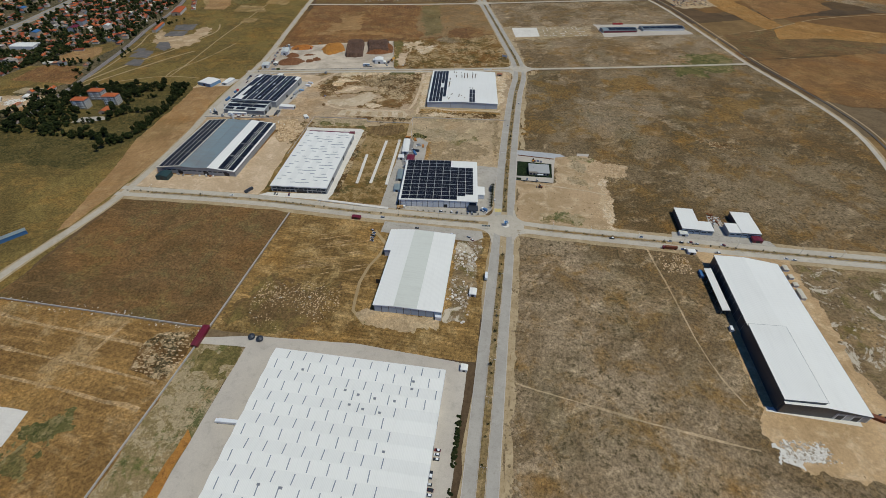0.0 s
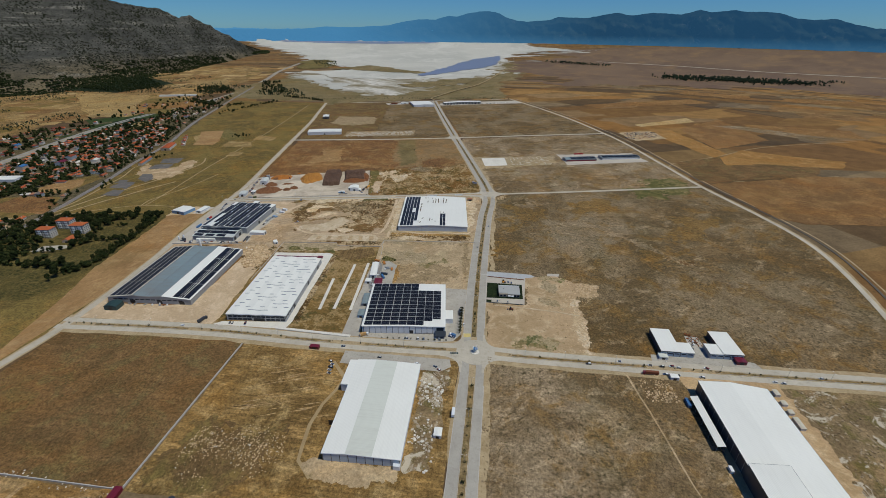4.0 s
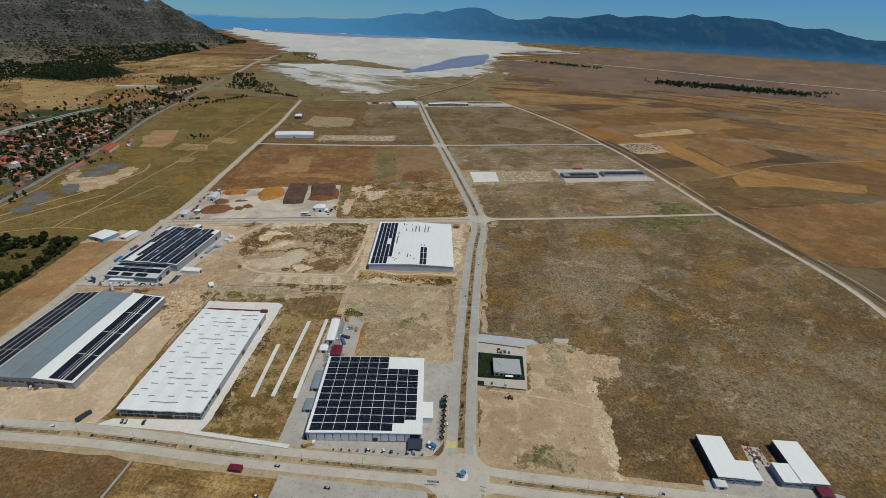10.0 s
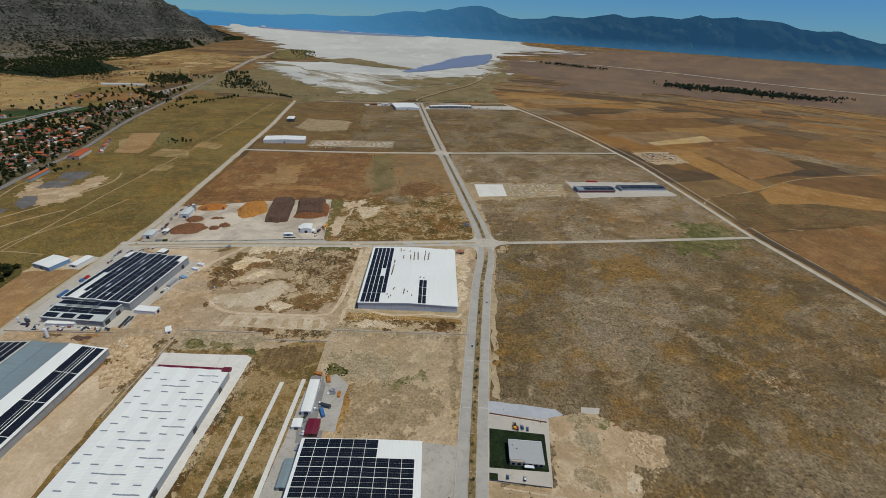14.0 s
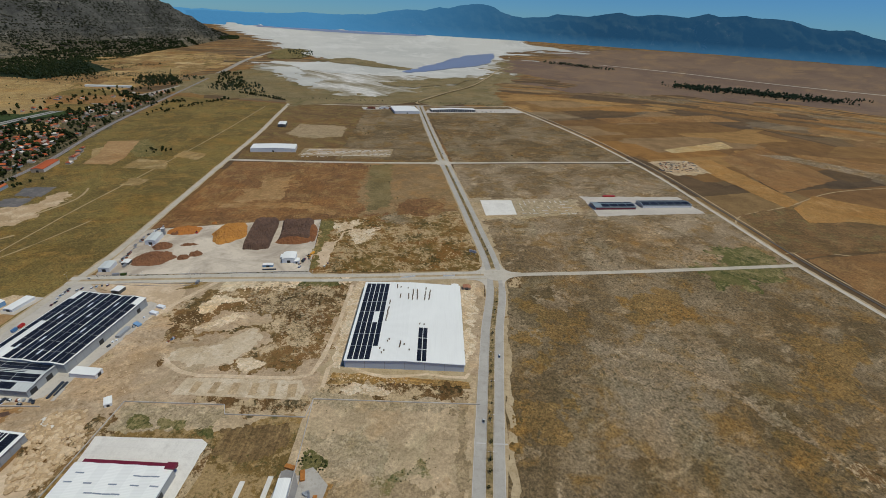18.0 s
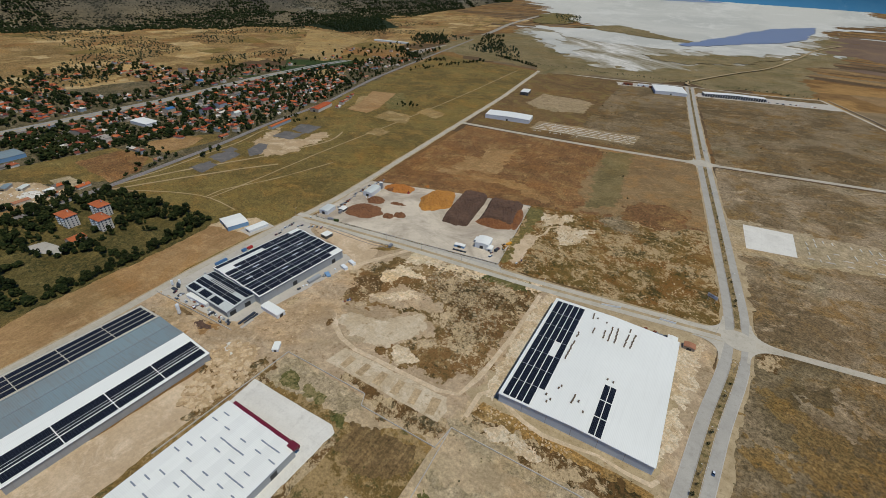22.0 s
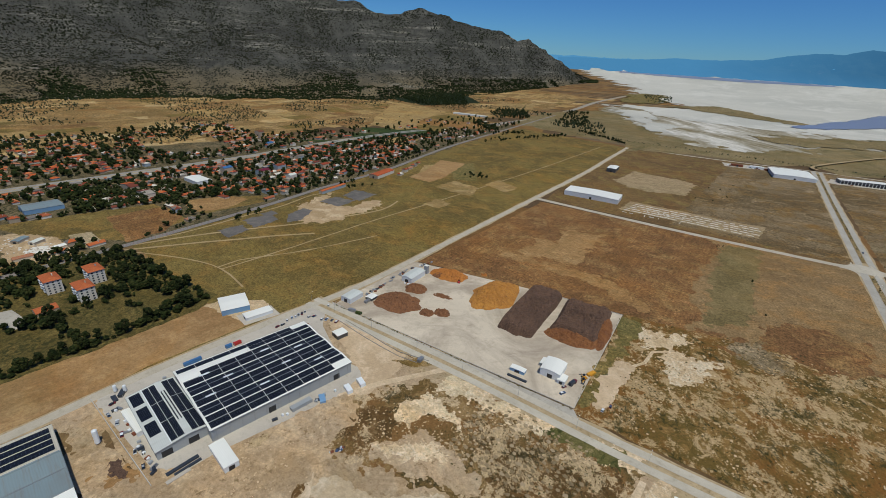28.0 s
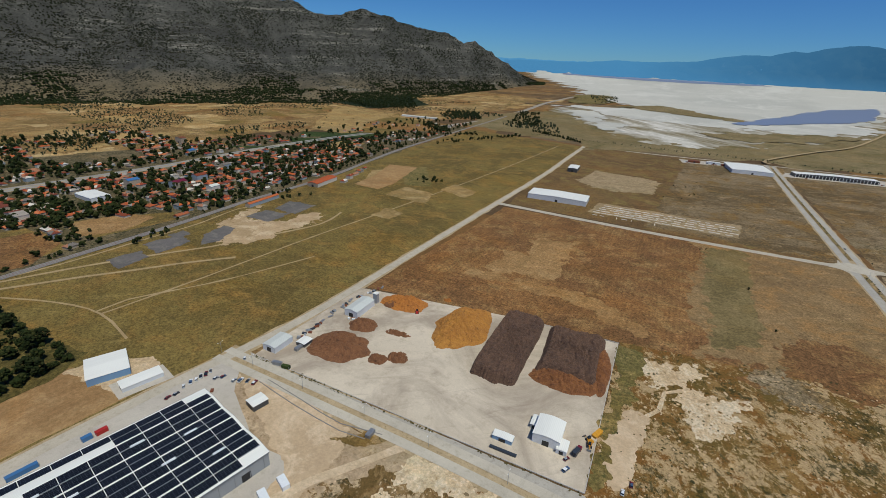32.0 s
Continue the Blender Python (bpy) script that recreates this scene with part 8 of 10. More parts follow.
def silo(x, y, h, r, label, skin=M_TRIMW):
    ob = thing("silo", label, "silo", "silos by the plant", pose(x, y, 0))
    part("tank", Geo().tube((0, 0, 1.5), (0, 0, h), r, r, 14), skin, ob)
    part("dome", Geo().tube((0, 0, h), (0, 0, h + r * 0.6), r, r * 0.25, 14), skin, ob)
    for i in range(4):
        w = math.pi / 4 + i * math.pi / 2
        part("leg", Geo().tube((r * 0.8 * math.cos(w), r * 0.8 * math.sin(w), 0), (r * 0.8 * math.cos(w), r * 0.8 * math.sin(w), 1.8), 0.12, 0.12, 6), M_STEEL, ob)
    return ob


silo(-393, 559, 11, 1.5, "tall white silo beside the plant yard")
silo(-438, 576, 6, 1.1, "white storage tank beside the plant")
silo(-434, 581, 6, 1.1, "white storage tank beside the plant")
silo(-183, 196, 3.0, 2.6, "squat dark water tank by the warehouse", M_TRIM)
silo(-175.5, 195, 3.0, 2.6, "squat dark water tank by the warehouse", M_TRIM)


# ---- apartment blocks ----
def apartments(x, y, rz, label):
    ob = thing("apartment_block", label, "apartment building", "apartment blocks among trees", pose(x, y, 0, 0, 0, rz))
    w, l, h = 20, 13, 14
    part("wall", Geo().box(-w / 2, -l / 2, 0, w / 2, l / 2, h), M_APT, ob)
    g = Geo()
    e = 0.8
    c = [(-w / 2 - e, -l / 2 - e, h), (w / 2 + e, -l / 2 - e, h), (w / 2 + e, l / 2 + e, h), (-w / 2 - e, l / 2 + e, h)]
    r0, r1 = (-w / 2 + 5, 0, h + 3.2), (w / 2 - 5, 0, h + 3.2)
    g.face([c[0], c[1], r1, r0]).face([c[1], c[2], r1]).face([c[2], c[3], r0, r1]).face([c[3], c[0], r0]).face([c[3], c[2], c[1], c[0]])
    part("roof", g, M_TILEO, ob)
    win = Geo().box(-0.75, -0.06, 0, 0.75, 0.06, 1.4).mesh("window", M_GLASS)
    bal = Geo().box(-1.7, -0.55, 0, 1.7, 0.55, 1.05).mesh("balcony", M_TRIMW)
    for f in range(5):
        z = 0.9 + f * 2.7
        for i in range(6):
            xx = -w / 2 + 1.9 + i * 3.25
            for sd, rot in ((-1, 0), (1, 180)):
                part("window", win, M_GLASS, ob, m=pose(xx, sd * (l / 2 + 0.05), z, 0, 0, rot))
            if f and i in (1, 4):
                part("balcony", bal, M_TRIMW, ob, m=pose(xx, -l / 2 - 0.62, z - 0.9))
        for i in range(3):
            for sd in (-1, 1):
                part("window", win, M_GLASS, ob, m=pose(sd * (w / 2 + 0.05), -4 + i * 4, z, 0, 0, 90))
    part("chimney", Geo().box(2, 1.5, h + 1.5, 3, 2.5, h + 4.2), M_PLASTER, ob)
    return ob


apartments(-638, 561, 8, "white five-storey block with orange tiled roof")
apartments(-638, 595, 8, "white five-storey block with orange tiled roof")
apartments(-603, 582, 8, "white five-storey block with orange tiled roof")
shed("house", "low house with orange tiled roof among trees", -593, 552, 10, 12, 16, 4, 2.4, M_TILEO, M_PLASTER, "house")


# ---- houses of the village ----
def house_parts(w, l, h, rise, hip):
    wall = Geo().box(-w / 2, -l / 2, 0, w / 2, l / 2, h)
    r = Geo()
    e = 0.5
    c = [(-w / 2 - e, -l / 2 - e, h), (w / 2 + e, -l / 2 - e, h), (w / 2 + e, l / 2 + e, h), (-w / 2 - e, l / 2 + e, h)]
    k = l / 2 - w / 2 * 0.8 if hip else l / 2 + e
    r0, r1 = (0, -k, h + rise), (0, k, h + rise)
    r.face([c[0], c[1], r0]).face([c[1], c[2], r1, r0]).face([c[2], c[3], r1]).face([c[3], c[0], r0, r1]).face([c[3], c[2], c[1], c[0]])
    return wall, r


def house(label, dims):
    ob = thing("house", label, "house", "village houses")
    w, l, h, rise, hip = dims
    wall, roof = house_parts(*dims)
    part("wall", wall, M_PLASTER, ob)
    part("roof", roof, M_TILE, ob)
    part("chimney", Geo().box(w * 0.18, l * 0.1, h + rise * 0.3, w * 0.18 + 0.6, l * 0.1 + 0.6, h + rise + 0.8), M_PLASTER, ob)
    return ob


KINDS = [("pale village house with orange tiled roof", (9, 12, 3.4, 2.2, True)), ("two-storey village house with red tiled roof", (9, 11, 6.2, 2.2, True)), ("long low village house with tiled roof", (8, 17, 3.2, 2.2, False)), ("square plastered house with hipped tiled roof", (11, 11, 4.0, 2.6, True)), ("small plastered house with tiled roof", (7, 9, 3.0, 1.8, False))]
models = [house(lab, d) for lab, d in KINDS]
for i, ob in enumerate(models):
    ob.matrix_basis = pose(-800 - 14 * i, 1120 + 24 * i, 0, 0, 0, 20)
hw = random.Random(11)


def hwy_x(y):
    for (x0, y0), (x1, y1) in zip(HWY, HWY[1:]):
        if y <= y1:
            return x0 + (x1 - x0) * (y - y0) / (y1 - y0)
    return HWY[-1][0]


def rail_x(y):
    for (x0, y0), (x1, y1) in zip(RAIL, RAIL[1:]):
        if y <= y1:
            return x0 + (x1 - x0) * (y - y0) / (y1 - y0)
    return RAIL[-1][0]


def inside(poly, x, y):
    hit = False
    for (x0, y0), (x1, y1) in zip(poly, poly[1:] + poly[:1]):
        if (y0 > y) != (y1 > y) and x < (x1 - x0) * (y - y0) / (y1 - y0) + x0:
            hit = not hit
    return hit


OPEN = [[(-878, 520), (-866, 700), (-765, 720), (-735, 640), (-790, 500)], [(-860, 739), (-820, 845), (-770, 840), (-765, 740)], [(-713, 505), (-728, 545), (-724, 598), (-690, 556)], [(-830, 480), (-830, 580), (-730, 585), (-735, 480)], [(-960, 540), (-960, 610), (-885, 610), (-885, 540)], [(-992, 762), (-992, 818), (-920, 818), (-920, 762)], [(-846, 1045), (-846, 1130), (-790, 1130), (-790, 1045)], [(-1400, 780), (-1400, 940), (-1200, 940), (-1200, 800)]]
homes, gardens = [], []
y = 250.0
while y < 1980:
    xr, xh = rail_x(max(y, 480)) - 26, hwy_x(y)
    west = -1560 if y < 1050 else max(-1560, -1330 + (y - 1050) * -0.05)
    x = xr
    while x > west:
        dens = 0.80
        if x < xh - 20:
            dens = max(0.10, 0.72 - (xh - x) / 850 - max(0, (y - 950) / 700))
        if y > 1300:
            dens *= 0.34
        if y < 500:
            dens *= 0.75
        px, py = x + hw.uniform(-4, 4), y + hw.uniform(-4, 4)
        if abs(px - xh) > 27 and not any(inside(o, px, py) for o in OPEN):
            if hw.random() < dens * 0.58:
                homes.append((px, py))
            elif hw.random() < dens * 1.0 + 0.12:
                gardens.append((px, py))
            if hw.random() < dens * 0.75:
                gardens.append((px + hw.uniform(-11, 11), py + hw.uniform(-11, 11)))
        x -= 15.2
    y += 15.6
homes.sort(key=lambda p: (p[0] + 500) ** 2 * 0.9 + (p[1] - 700) ** 2 * 0.35)
walls, roofs = Geo(), Geo()
for i, (px, py) in enumerate(homes):
    rot = hw.choice((12, 18, 102, 108, 15, 20)) + hw.uniform(-5, 5)
    if i < 290:
        copy_thing(hw.choice(models), pose(px, py, 0, 0, 0, rot))
    else:
        w, r = house_parts(*hw.choice(KINDS)[1])
        m = pose(px, py, 0, 0, 0, rot)
        for src, dst in ((w, walls), (r, roofs)):
            n = len(dst.v)
            dst.v.extend(tuple(m @ Vector(v)) for v in src.v)
            dst.f.extend(tuple(n + k for k in f) for f in src.f)
            dst.m.extend(src.m)
vil = thing("far_houses", "many small plastered houses with tiled roofs", "houses", kind="stuff")
part("walls", walls, M_PLASTER, vil)
part("roofs", roofs, M_TILE, vil)
for px, py, w, l, h, rot, mt in ((-940, 900, 16, 22, 10, 15, M_MAROON), (-955, 940, 14, 20, 12, 15, M_TILE), (-905, 700, 30, 14, 9, 12, M_TILE), (-960, 690, 34, 14, 9, 12, M_TILE), (-985, 850, 14, 18, 12, 15, M_BLUE), (-1010, 1010, 12, 16, 11, 18, M_TILE), (-925, 1020, 14, 18, 10, 18, M_TILE), (-885, 930, 12, 16, 9, 18, M_CREAM), (-1180, 1020, 14, 14, 10, 10, M_BLUE), (-1330, 1060, 22, 14, 12, 10, M_RUST)):
    shed("building", "larger village building with pitched roof", px, py, rot, w, l, h, 2.4, mt, M_PLASTER, "building")


# ---- trees ----
def tree(label, h, r, seed, leaf, clumps=95, name="tree"):
    rng = random.Random(seed)
    ob = thing(name, label, "tree", "trees")
    t = Geo().tube((0, 0, 0), (rng.uniform(-0.3, 0.3), rng.uniform(-0.3, 0.3), h * 0.55), 0.05 * r + 0.1, 0.06, 7)
    for i in range(5):
        w = rng.uniform(0, 6.28)
        t.tube((0, 0, h * (0.25 + 0.05 * i)), (r * 0.6 * math.cos(w), r * 0.6 * math.sin(w), h * (0.5 + 0.06 * i)), 0.09, 0.03, 5)
    part("trunk", t, M_BARK, ob)
    c = Geo()
    for i in range(clumps):
        w, u = rng.uniform(0, 6.28), rng.uniform(-1, 1)
        k = rng.uniform(0.45, 1.0) ** 0.6
        q = math.sqrt(1 - u * u)
        s = r * rng.uniform(0.15, 0.30)
        c.blob((k * r * q * math.cos(w) * 0.85, k * r * q * math.sin(w) * 0.85, h * 0.6 + u * h * 0.33 * k), s, s, s * 0.8, rng, 0.35)
    part("crown", c, leaf, ob)
    return ob


TREES = [tree("round dark green tree in the wood", 8, 3.4, 1, M_LEAF), tree("tall dark green tree in the wood", 11, 3.2, 2, M_PINE), tree("broad green tree in the wood", 7, 4.2, 3, M_LEAF), tree("slender dark tree in the wood", 10, 2.2, 4, M_PINE, 70), tree("small round tree in the wood", 5, 2.4, 5, M_LEAF, 60)]
for i, ob in enumerate(TREES):
    ob.matrix_basis = pose(-690 + 6 * i, 600 + 5 * i, 0)
BUSH = [tree("small dark green shrub beside the road", 2.2, 1.1, 8, M_PINE, 18, "shrub"), tree("small young tree beside the road", 3.2, 1.3, 9, M_LEAF, 20, "shrub")]
for i, ob in enumerate(BUSH):
    ob.matrix_basis = pose(8, 430 + 9 * i, 0.3)
tr = random.Random(21)
spots = []
WOOD = [(-700, 470), (-714, 540), (-712, 600), (-700, 628), (-645, 645), (-585, 656), (-534, 672), (-522, 655), (-508, 570), (-500, 486), (-520, 440), (-640, 420)]
CLEAR = [[(-572, 480), (-577, 506), (-564, 546), (-521, 562), (-509, 540), (-513, 500), (-529, 484), (-556, 476)], [(-570, 560), (-580, 590), (-575, 612), (-553, 620), (-528, 609), (-518, 577), (-539, 566)], [(-622, 508), (-620, 534), (-587, 542), (-571, 533), (-590, 514)], [(-566, 560), (-573, 611), (-590, 628), (-547, 645), (-531, 628), (-523, 576)], [(-572, 478), (-582, 515), (-560, 550), (-524, 558), (-517, 526), (-511, 485)], [(-612, 474), (-610, 508), (-585, 513), (-582, 478)], [(-618, 512), (-613, 536), (-575, 538), (-584, 520)], [(-654, 548), (-654, 606), (-588, 606), (-582, 540), (-600, 540)], [(-690, 420), (-690, 470), (-530, 470), (-520, 430)]]
while len(spots) < 190:
    px, py = tr.uniform(-715, -500), tr.uniform(420, 672)
    if inside(WOOD, px, py) and not any(inside(o, px, py) for o in CLEAR) and all((px - a) ** 2 + (py - b) ** 2 > 16 for a, b in spots):
        spots.append((px, py))
for (x0, y0), (x1, y1), n in (((-500, 480), (-510, 570), 26), ((-510, 570), (-532, 668), 26), ((-582, 554), (-509, 568), 16), ((-598, 476), (-524, 484), 12), ((-668, 545), (-668, 612), 9), ((-607, 508), (-570, 530), 7), ((-600, 568), (-598, 606), 6), ((-560, 605), (-552, 620), 4)):
    for i in range(n):
        u = (i + 0.5) / n
        spots.append((x0 + (x1 - x0) * u + tr.uniform(-3.0, 3.0), y0 + (y1 - y0) * u + tr.uniform(-2.5, 2.5)))
for k, (px, py) in enumerate(spots):
    big = tr.uniform(0.95, 1.55) if k < 190 else tr.uniform(0.55, 1.15)
    copy_thing(tr.choice(TREES), pose(px, py, 0, 0, 0, tr.uniform(0, 360)) @ Matrix.Diagonal((big, big, big * tr.uniform(0.85, 1.1), 1)))
for p in smooth_line(MAIN, 9):
    if (60 < p.y < 340 or 400 < p.y < 2000) and not 815 < p.y < 870 and not 1300 < p.y < 1350 and tr.random() < 0.62:
        copy_thing(tr.choice(BUSH), pose(p.x + tr.uniform(-1, 1), p.y + tr.uniform(-3, 3), 0.45, 0, 0, tr.uniform(0, 360)) @ Matrix.Diagonal((*([tr.uniform(0.6, 1.3)] * 3), 1)))
for p in smooth_line(EW, 9):
    if abs(p.x - 12) > 26 and p.x < 420 and tr.random() < 0.5:
        copy_thing(tr.choice(BUSH), pose(p.x, p.y + tr.uniform(-0.6, 0.6), 0.45, 0, 0, tr.uniform(0, 360)) @ Matrix.Diagonal((*([tr.uniform(0.5, 1.0)] * 3), 1)))
for i in range(9):
    copy_thing(BUSH[0], pose(-6.2 - 0.1 * i, 405 + 5.2 * i, 0.1) @ Matrix.Diagonal((2.0, 2.0, 2.4, 1)))
for i in range(12):
    copy_thing(BUSH[i % 2], pose(-85 + 6 * i, 386 + 0.3 * i, 0.1) @ Matrix.Diagonal((0.8, 0.8, 0.8, 1)))


def leafy(g, px, py, s, rng, z=0.0, k=7):
    q = lay(px, py, z)
    for _ in range(k):
        w = rng.uniform(0, 6.28)
        d = rng.uniform(0, 0.6) * s
        b = s * rng.uniform(0.26, 0.5)
        g.blob((q.x + d * math.cos(w), q.y + d * math.sin(w), q.z + s * rng.uniform(0.4, 1.5)), b, b, b * 0.9, rng, 0.4)


g = Geo()
for px, py in gardens:
    leafy(g, px, py, tr.uniform(3.2, 7.2), tr, 0, 9)
for i in range(560):
    px, py = tr.uniform(-1000, -836), tr.uniform(590, 820)
    if not any(inside(o, px, py) for o in OPEN):
        leafy(g, px, py, tr.uniform(3, 6), tr)
for i in range(60):
    u = tr.random()
    py = 640 + 900 * u
    leafy(g, rail_x(py) - 14 + tr.uniform(-4, 4), py, tr.uniform(2.5, 4.5), tr)
for px, py, n, sp in ((-728, 770, 4, 8), (-740, 800, 5, 10), (-705, 1240, 12, 22), (-790, 1010, 14, 26), (-760, 690, 3, 8)):
    for i in range(n):
        leafy(g, px + tr.uniform(-sp, sp), py + tr.uniform(-sp, sp), tr.uniform(2.6, 4.6), tr)
for i in range(900):
    px, py = tr.uniform(-715, -500), tr.uniform(420, 672)
    if inside(WOOD, px, py) and not any(inside(o, px, py) for o in CLEAR):
        leafy(g, px, py, tr.uniform(2.0, 4.8), tr, 0, 8)
tagged(new("village_trees", g.mesh("village_trees", M_LEAF)), "dark green trees and bushes between village houses", "trees", "", "stuff")
g = Geo()
FLAT = [(-1950, 1985), (-1520, 2010), (-1210, 1880), (-1060, 1760), (-1000, 1300), (-1130, 1270), (-1380, 1430), (-1660, 1640)]
for i in range(15000):
    a, r = tr.uniform(-100, -34), tr.uniform(1300, 2900)
    px, py = EYE0.x + r * math.sin(radians(a)), EYE0.y + r * math.cos(radians(a))
    if px > hwy_x(min(py, 4200)) - 90 or noise.noise(Vector((px * 0.004, py * 0.004, 2))) < -0.05 + 0.22 * (2150 - r) / 1000:
        continue
    if inside(FLAT, px, py) and tr.random() < 0.95:
        continue
    leafy(g, px, py, tr.uniform(2.4, 5.4), tr, 0, 2)
PLANT = [(-2296, 2178), (-2450, 2900), (-1850, 2420), (-1778, 2103)]
k = 0
while k < 420:
    px, py = tr.uniform(-2450, -1770), tr.uniform(2100, 2900)
    if inside(PLANT, px, py):
        leafy(g, px, py, tr.uniform(5, 8), tr, 0, 3)
        k += 1
for poly, n in (([(-1400, 2085), (-1360, 2390), (-1240, 2350), (-1260, 1990)], 130), ([(-1100, 2100), (-1080, 2330), (-960, 2260), (-830, 2040), (-1000, 2020)], 150), ([(-1700, 4300), (-1350, 3600), (-1250, 3700), (-1500, 4400)], 120)):
    k = 0
    while k < n:
        px, py = tr.uniform(-1700, -830), tr.uniform(1990, 4400)
        if inside(poly, px, py):
            leafy(g, px, py, tr.uniform(4, 7), tr, 0, 3)
            k += 1
for i in range(90):
    u = i / 90
    leafy(g, -900 + 980 * u + tr.uniform(-5, 5), 1960 + 200 * u + tr.uniform(-8, 8), tr.uniform(2, 4), tr, 0, 3)
for i in range(560):
    u = tr.random()
    leafy(g, 1134 + 760 * u + tr.gauss(0, 50), 3310 - 220 * u + tr.gauss(0, 75), tr.uniform(7, 13), tr, 0, 3)
for i in range(70):
    u = tr.random()
    leafy(g, 472 + 540 * u, 4711 - 420 * u + tr.gauss(0, 25), tr.uniform(8, 13), tr, 0, 3)
for i in range(40):
    u = tr.random()
    leafy(g, 1700 + 500 * u, 3050 + 200 * u + tr.gauss(0, 30), tr.uniform(6, 10), tr, 0, 3)
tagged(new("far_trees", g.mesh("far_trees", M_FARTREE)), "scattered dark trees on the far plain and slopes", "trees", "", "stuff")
g = Geo()
for px, py in ((-368, 1588), (-347, 1590), (-334, 1588), (-342, 1660), (-326, 1530), (-330, 1490), (-322, 1545), (-358, 1480), (-250, 1246), (-244, 1252), (-186, 1160), (-155, 1080), (60, 1420), (110, 1402), (-20, 1500), (150, 1640), (20, 1760), (230, 1480), (-40, 1366), (-60, 1362), (-80, 1356)):
    leafy(g, px, py, tr.uniform(1.4, 2.4), tr, 0, 4)
tagged(new("field_bushes", g.mesh("field_bushes", M_PINE)), "scattered dark bushes in the northern fields", "bushes", "", "stuff")

# plots of the western plain, pale foundations and a scrap yard
patch("crop_field", [(-1232, 1469), (-1235, 1524), (-1137, 1525), (-1117, 1478), (-1166, 1442)], 0.10, M_LAWN, "dark green irrigated field beside the highway", 1)
patch("crop_field", [(-1182, 1328), (-1229, 1386), (-1246, 1428), (-1202, 1445), (-1151, 1448), (-1130, 1369), (-1140, 1307)], 0.10, M_LAWN, "dark green irrigated field beside the highway", 1)
patch("pale_field", [(-1551, 1681), (-1513, 1784), (-1462, 1872), (-1417, 1802), (-1384, 1609), (-1447, 1581)], 0.10, M_PALE, "pale stubble field on the western plain", 3)
patch("pale_field", [(-1465, 1644), (-1355, 1669), (-1305, 1598), (-1237, 1467), (-1314, 1454), (-1385, 1522)], 0.11, M_PALE, "pale stubble field on the western plain", 3)
patch("pale_field", [(-854, 1283), (-797, 1308), (-735, 1182), (-724, 1131), (-778, 1125), (-796, 1183)], 0.12, M_STRIP, "pale furrowed plot behind the village", 2)
shed("barn", "long low white barn on the western plain", -1392, 1960, -73, 18, 150, 5, 2.0, M_OFFWHITE, M_WALLW, "barn")
LOTROWS = Geo().box(-0.5, -9, 0, 0.5, 9, 0.7).mesh("wall_strip", M_CONCW)
for label, (ox, oy), (ux, uy), (vx, vy), nu, nv, seed in (("rows of low pale foundation walls", (66, 1062), (9.6, 2.0), (-1.8, 13.5), 10, 5, 3), ("low pale foundation walls on a bare lot", (-404, 1284), (10.2, 2.9), (-3.4, 14), 9, 5, 4)):
    lotr = random.Random(seed)
    ob = thing("foundation", label, "foundation", "", pose(ox, oy, 0.12))
    for i in range(nu):
        for j in range(nv):
            if lotr.random() < 0.62:
                part("wall_strip", LOTROWS, M_CONCW, ob, m=pose(i * ux + j * vx, i * uy + j * vy, 0, 0, 0, 14 + (90 if lotr.random() < 0.6 else 0)) @ Matrix.Diagonal((1, lotr.uniform(0.25, 0.6), 1, 1)))
ragged("scrap_yard", [(391, 1473), (508, 1515), (519, 1410), (421, 1360)], 0.12, M_TAN, "tan yard strewn with scrap", 8, 0.03, 2.0, seed=61)
scrap = Geo()
sc = random.Random(62)
for i in range(260):
    u, v, s = sc.random(), sc.random(), sc.uniform(0.6, 2.2)
    scrap.blob((402 + 100 * u + 12 * v, 1385 + 28 * u + 90 * v, 0.3), s * 1.5, s, s * 0.6, sc, 0.4)
tagged(new("scrap_heaps", scrap.mesh("scrap_heaps", varied("scrap_metal", [(70, 60, 54), (120, 66, 46), (150, 146, 140), (60, 70, 84), (96, 84, 70)], 0.7, 0.2))), "dark and rusty scrap heaped in the yard", "scrap", "", "stuff")
g = Geo()
for poly, n in (([(-1981, 2092), (-1721, 2008), (-1644, 2220), (-2053, 2607), (-2464, 2554)], 900), ([(-1416, 2109), (-1284, 2039), (-1205, 2109), (-1353, 2311), (-1505, 2271)], 170), ([(-1103, 2136), (-1022, 2071), (-985, 2171), (-1210, 2599), (-1285, 2550)], 130), ([(-1250, 1800), (-1090, 1735), (-1070, 1765), (-1240, 1850)], 70)):
    k = 0
    x0, x1, y0, y1 = min(p[0] for p in poly), max(p[0] for p in poly), min(p[1] for p in poly), max(p[1] for p in poly)
    while k < n:
        px, py = sc.uniform(x0, x1), sc.uniform(y0, y1)
        if inside(poly, px, py):
            leafy(g, px, py, sc.uniform(5, 8.5), sc, 0, 4)
            k += 1
for (ax, ay), (bx, by), n, w in (((-931, 2029), (-700, 1935), 60, 6), ((-1130, 1500), (-1000, 1800), 60, 12), ((-960, 1560), (-905, 1900), 46, 10), ((-1020, 1250), (-1130, 1480), 40, 9)):
    for i in range(n):
        u = sc.random()
        leafy(g, ax + (bx - ax) * u + sc.gauss(0, w), ay + (by - ay) * u + sc.gauss(0, w * 0.5), sc.uniform(3.5, 6.5), sc, 0, 4)
tagged(new("plantation_woods", g.mesh("plantation_woods", M_PINE)), "dense dark plantations and tree rows on the plain", "trees", "", "stuff")

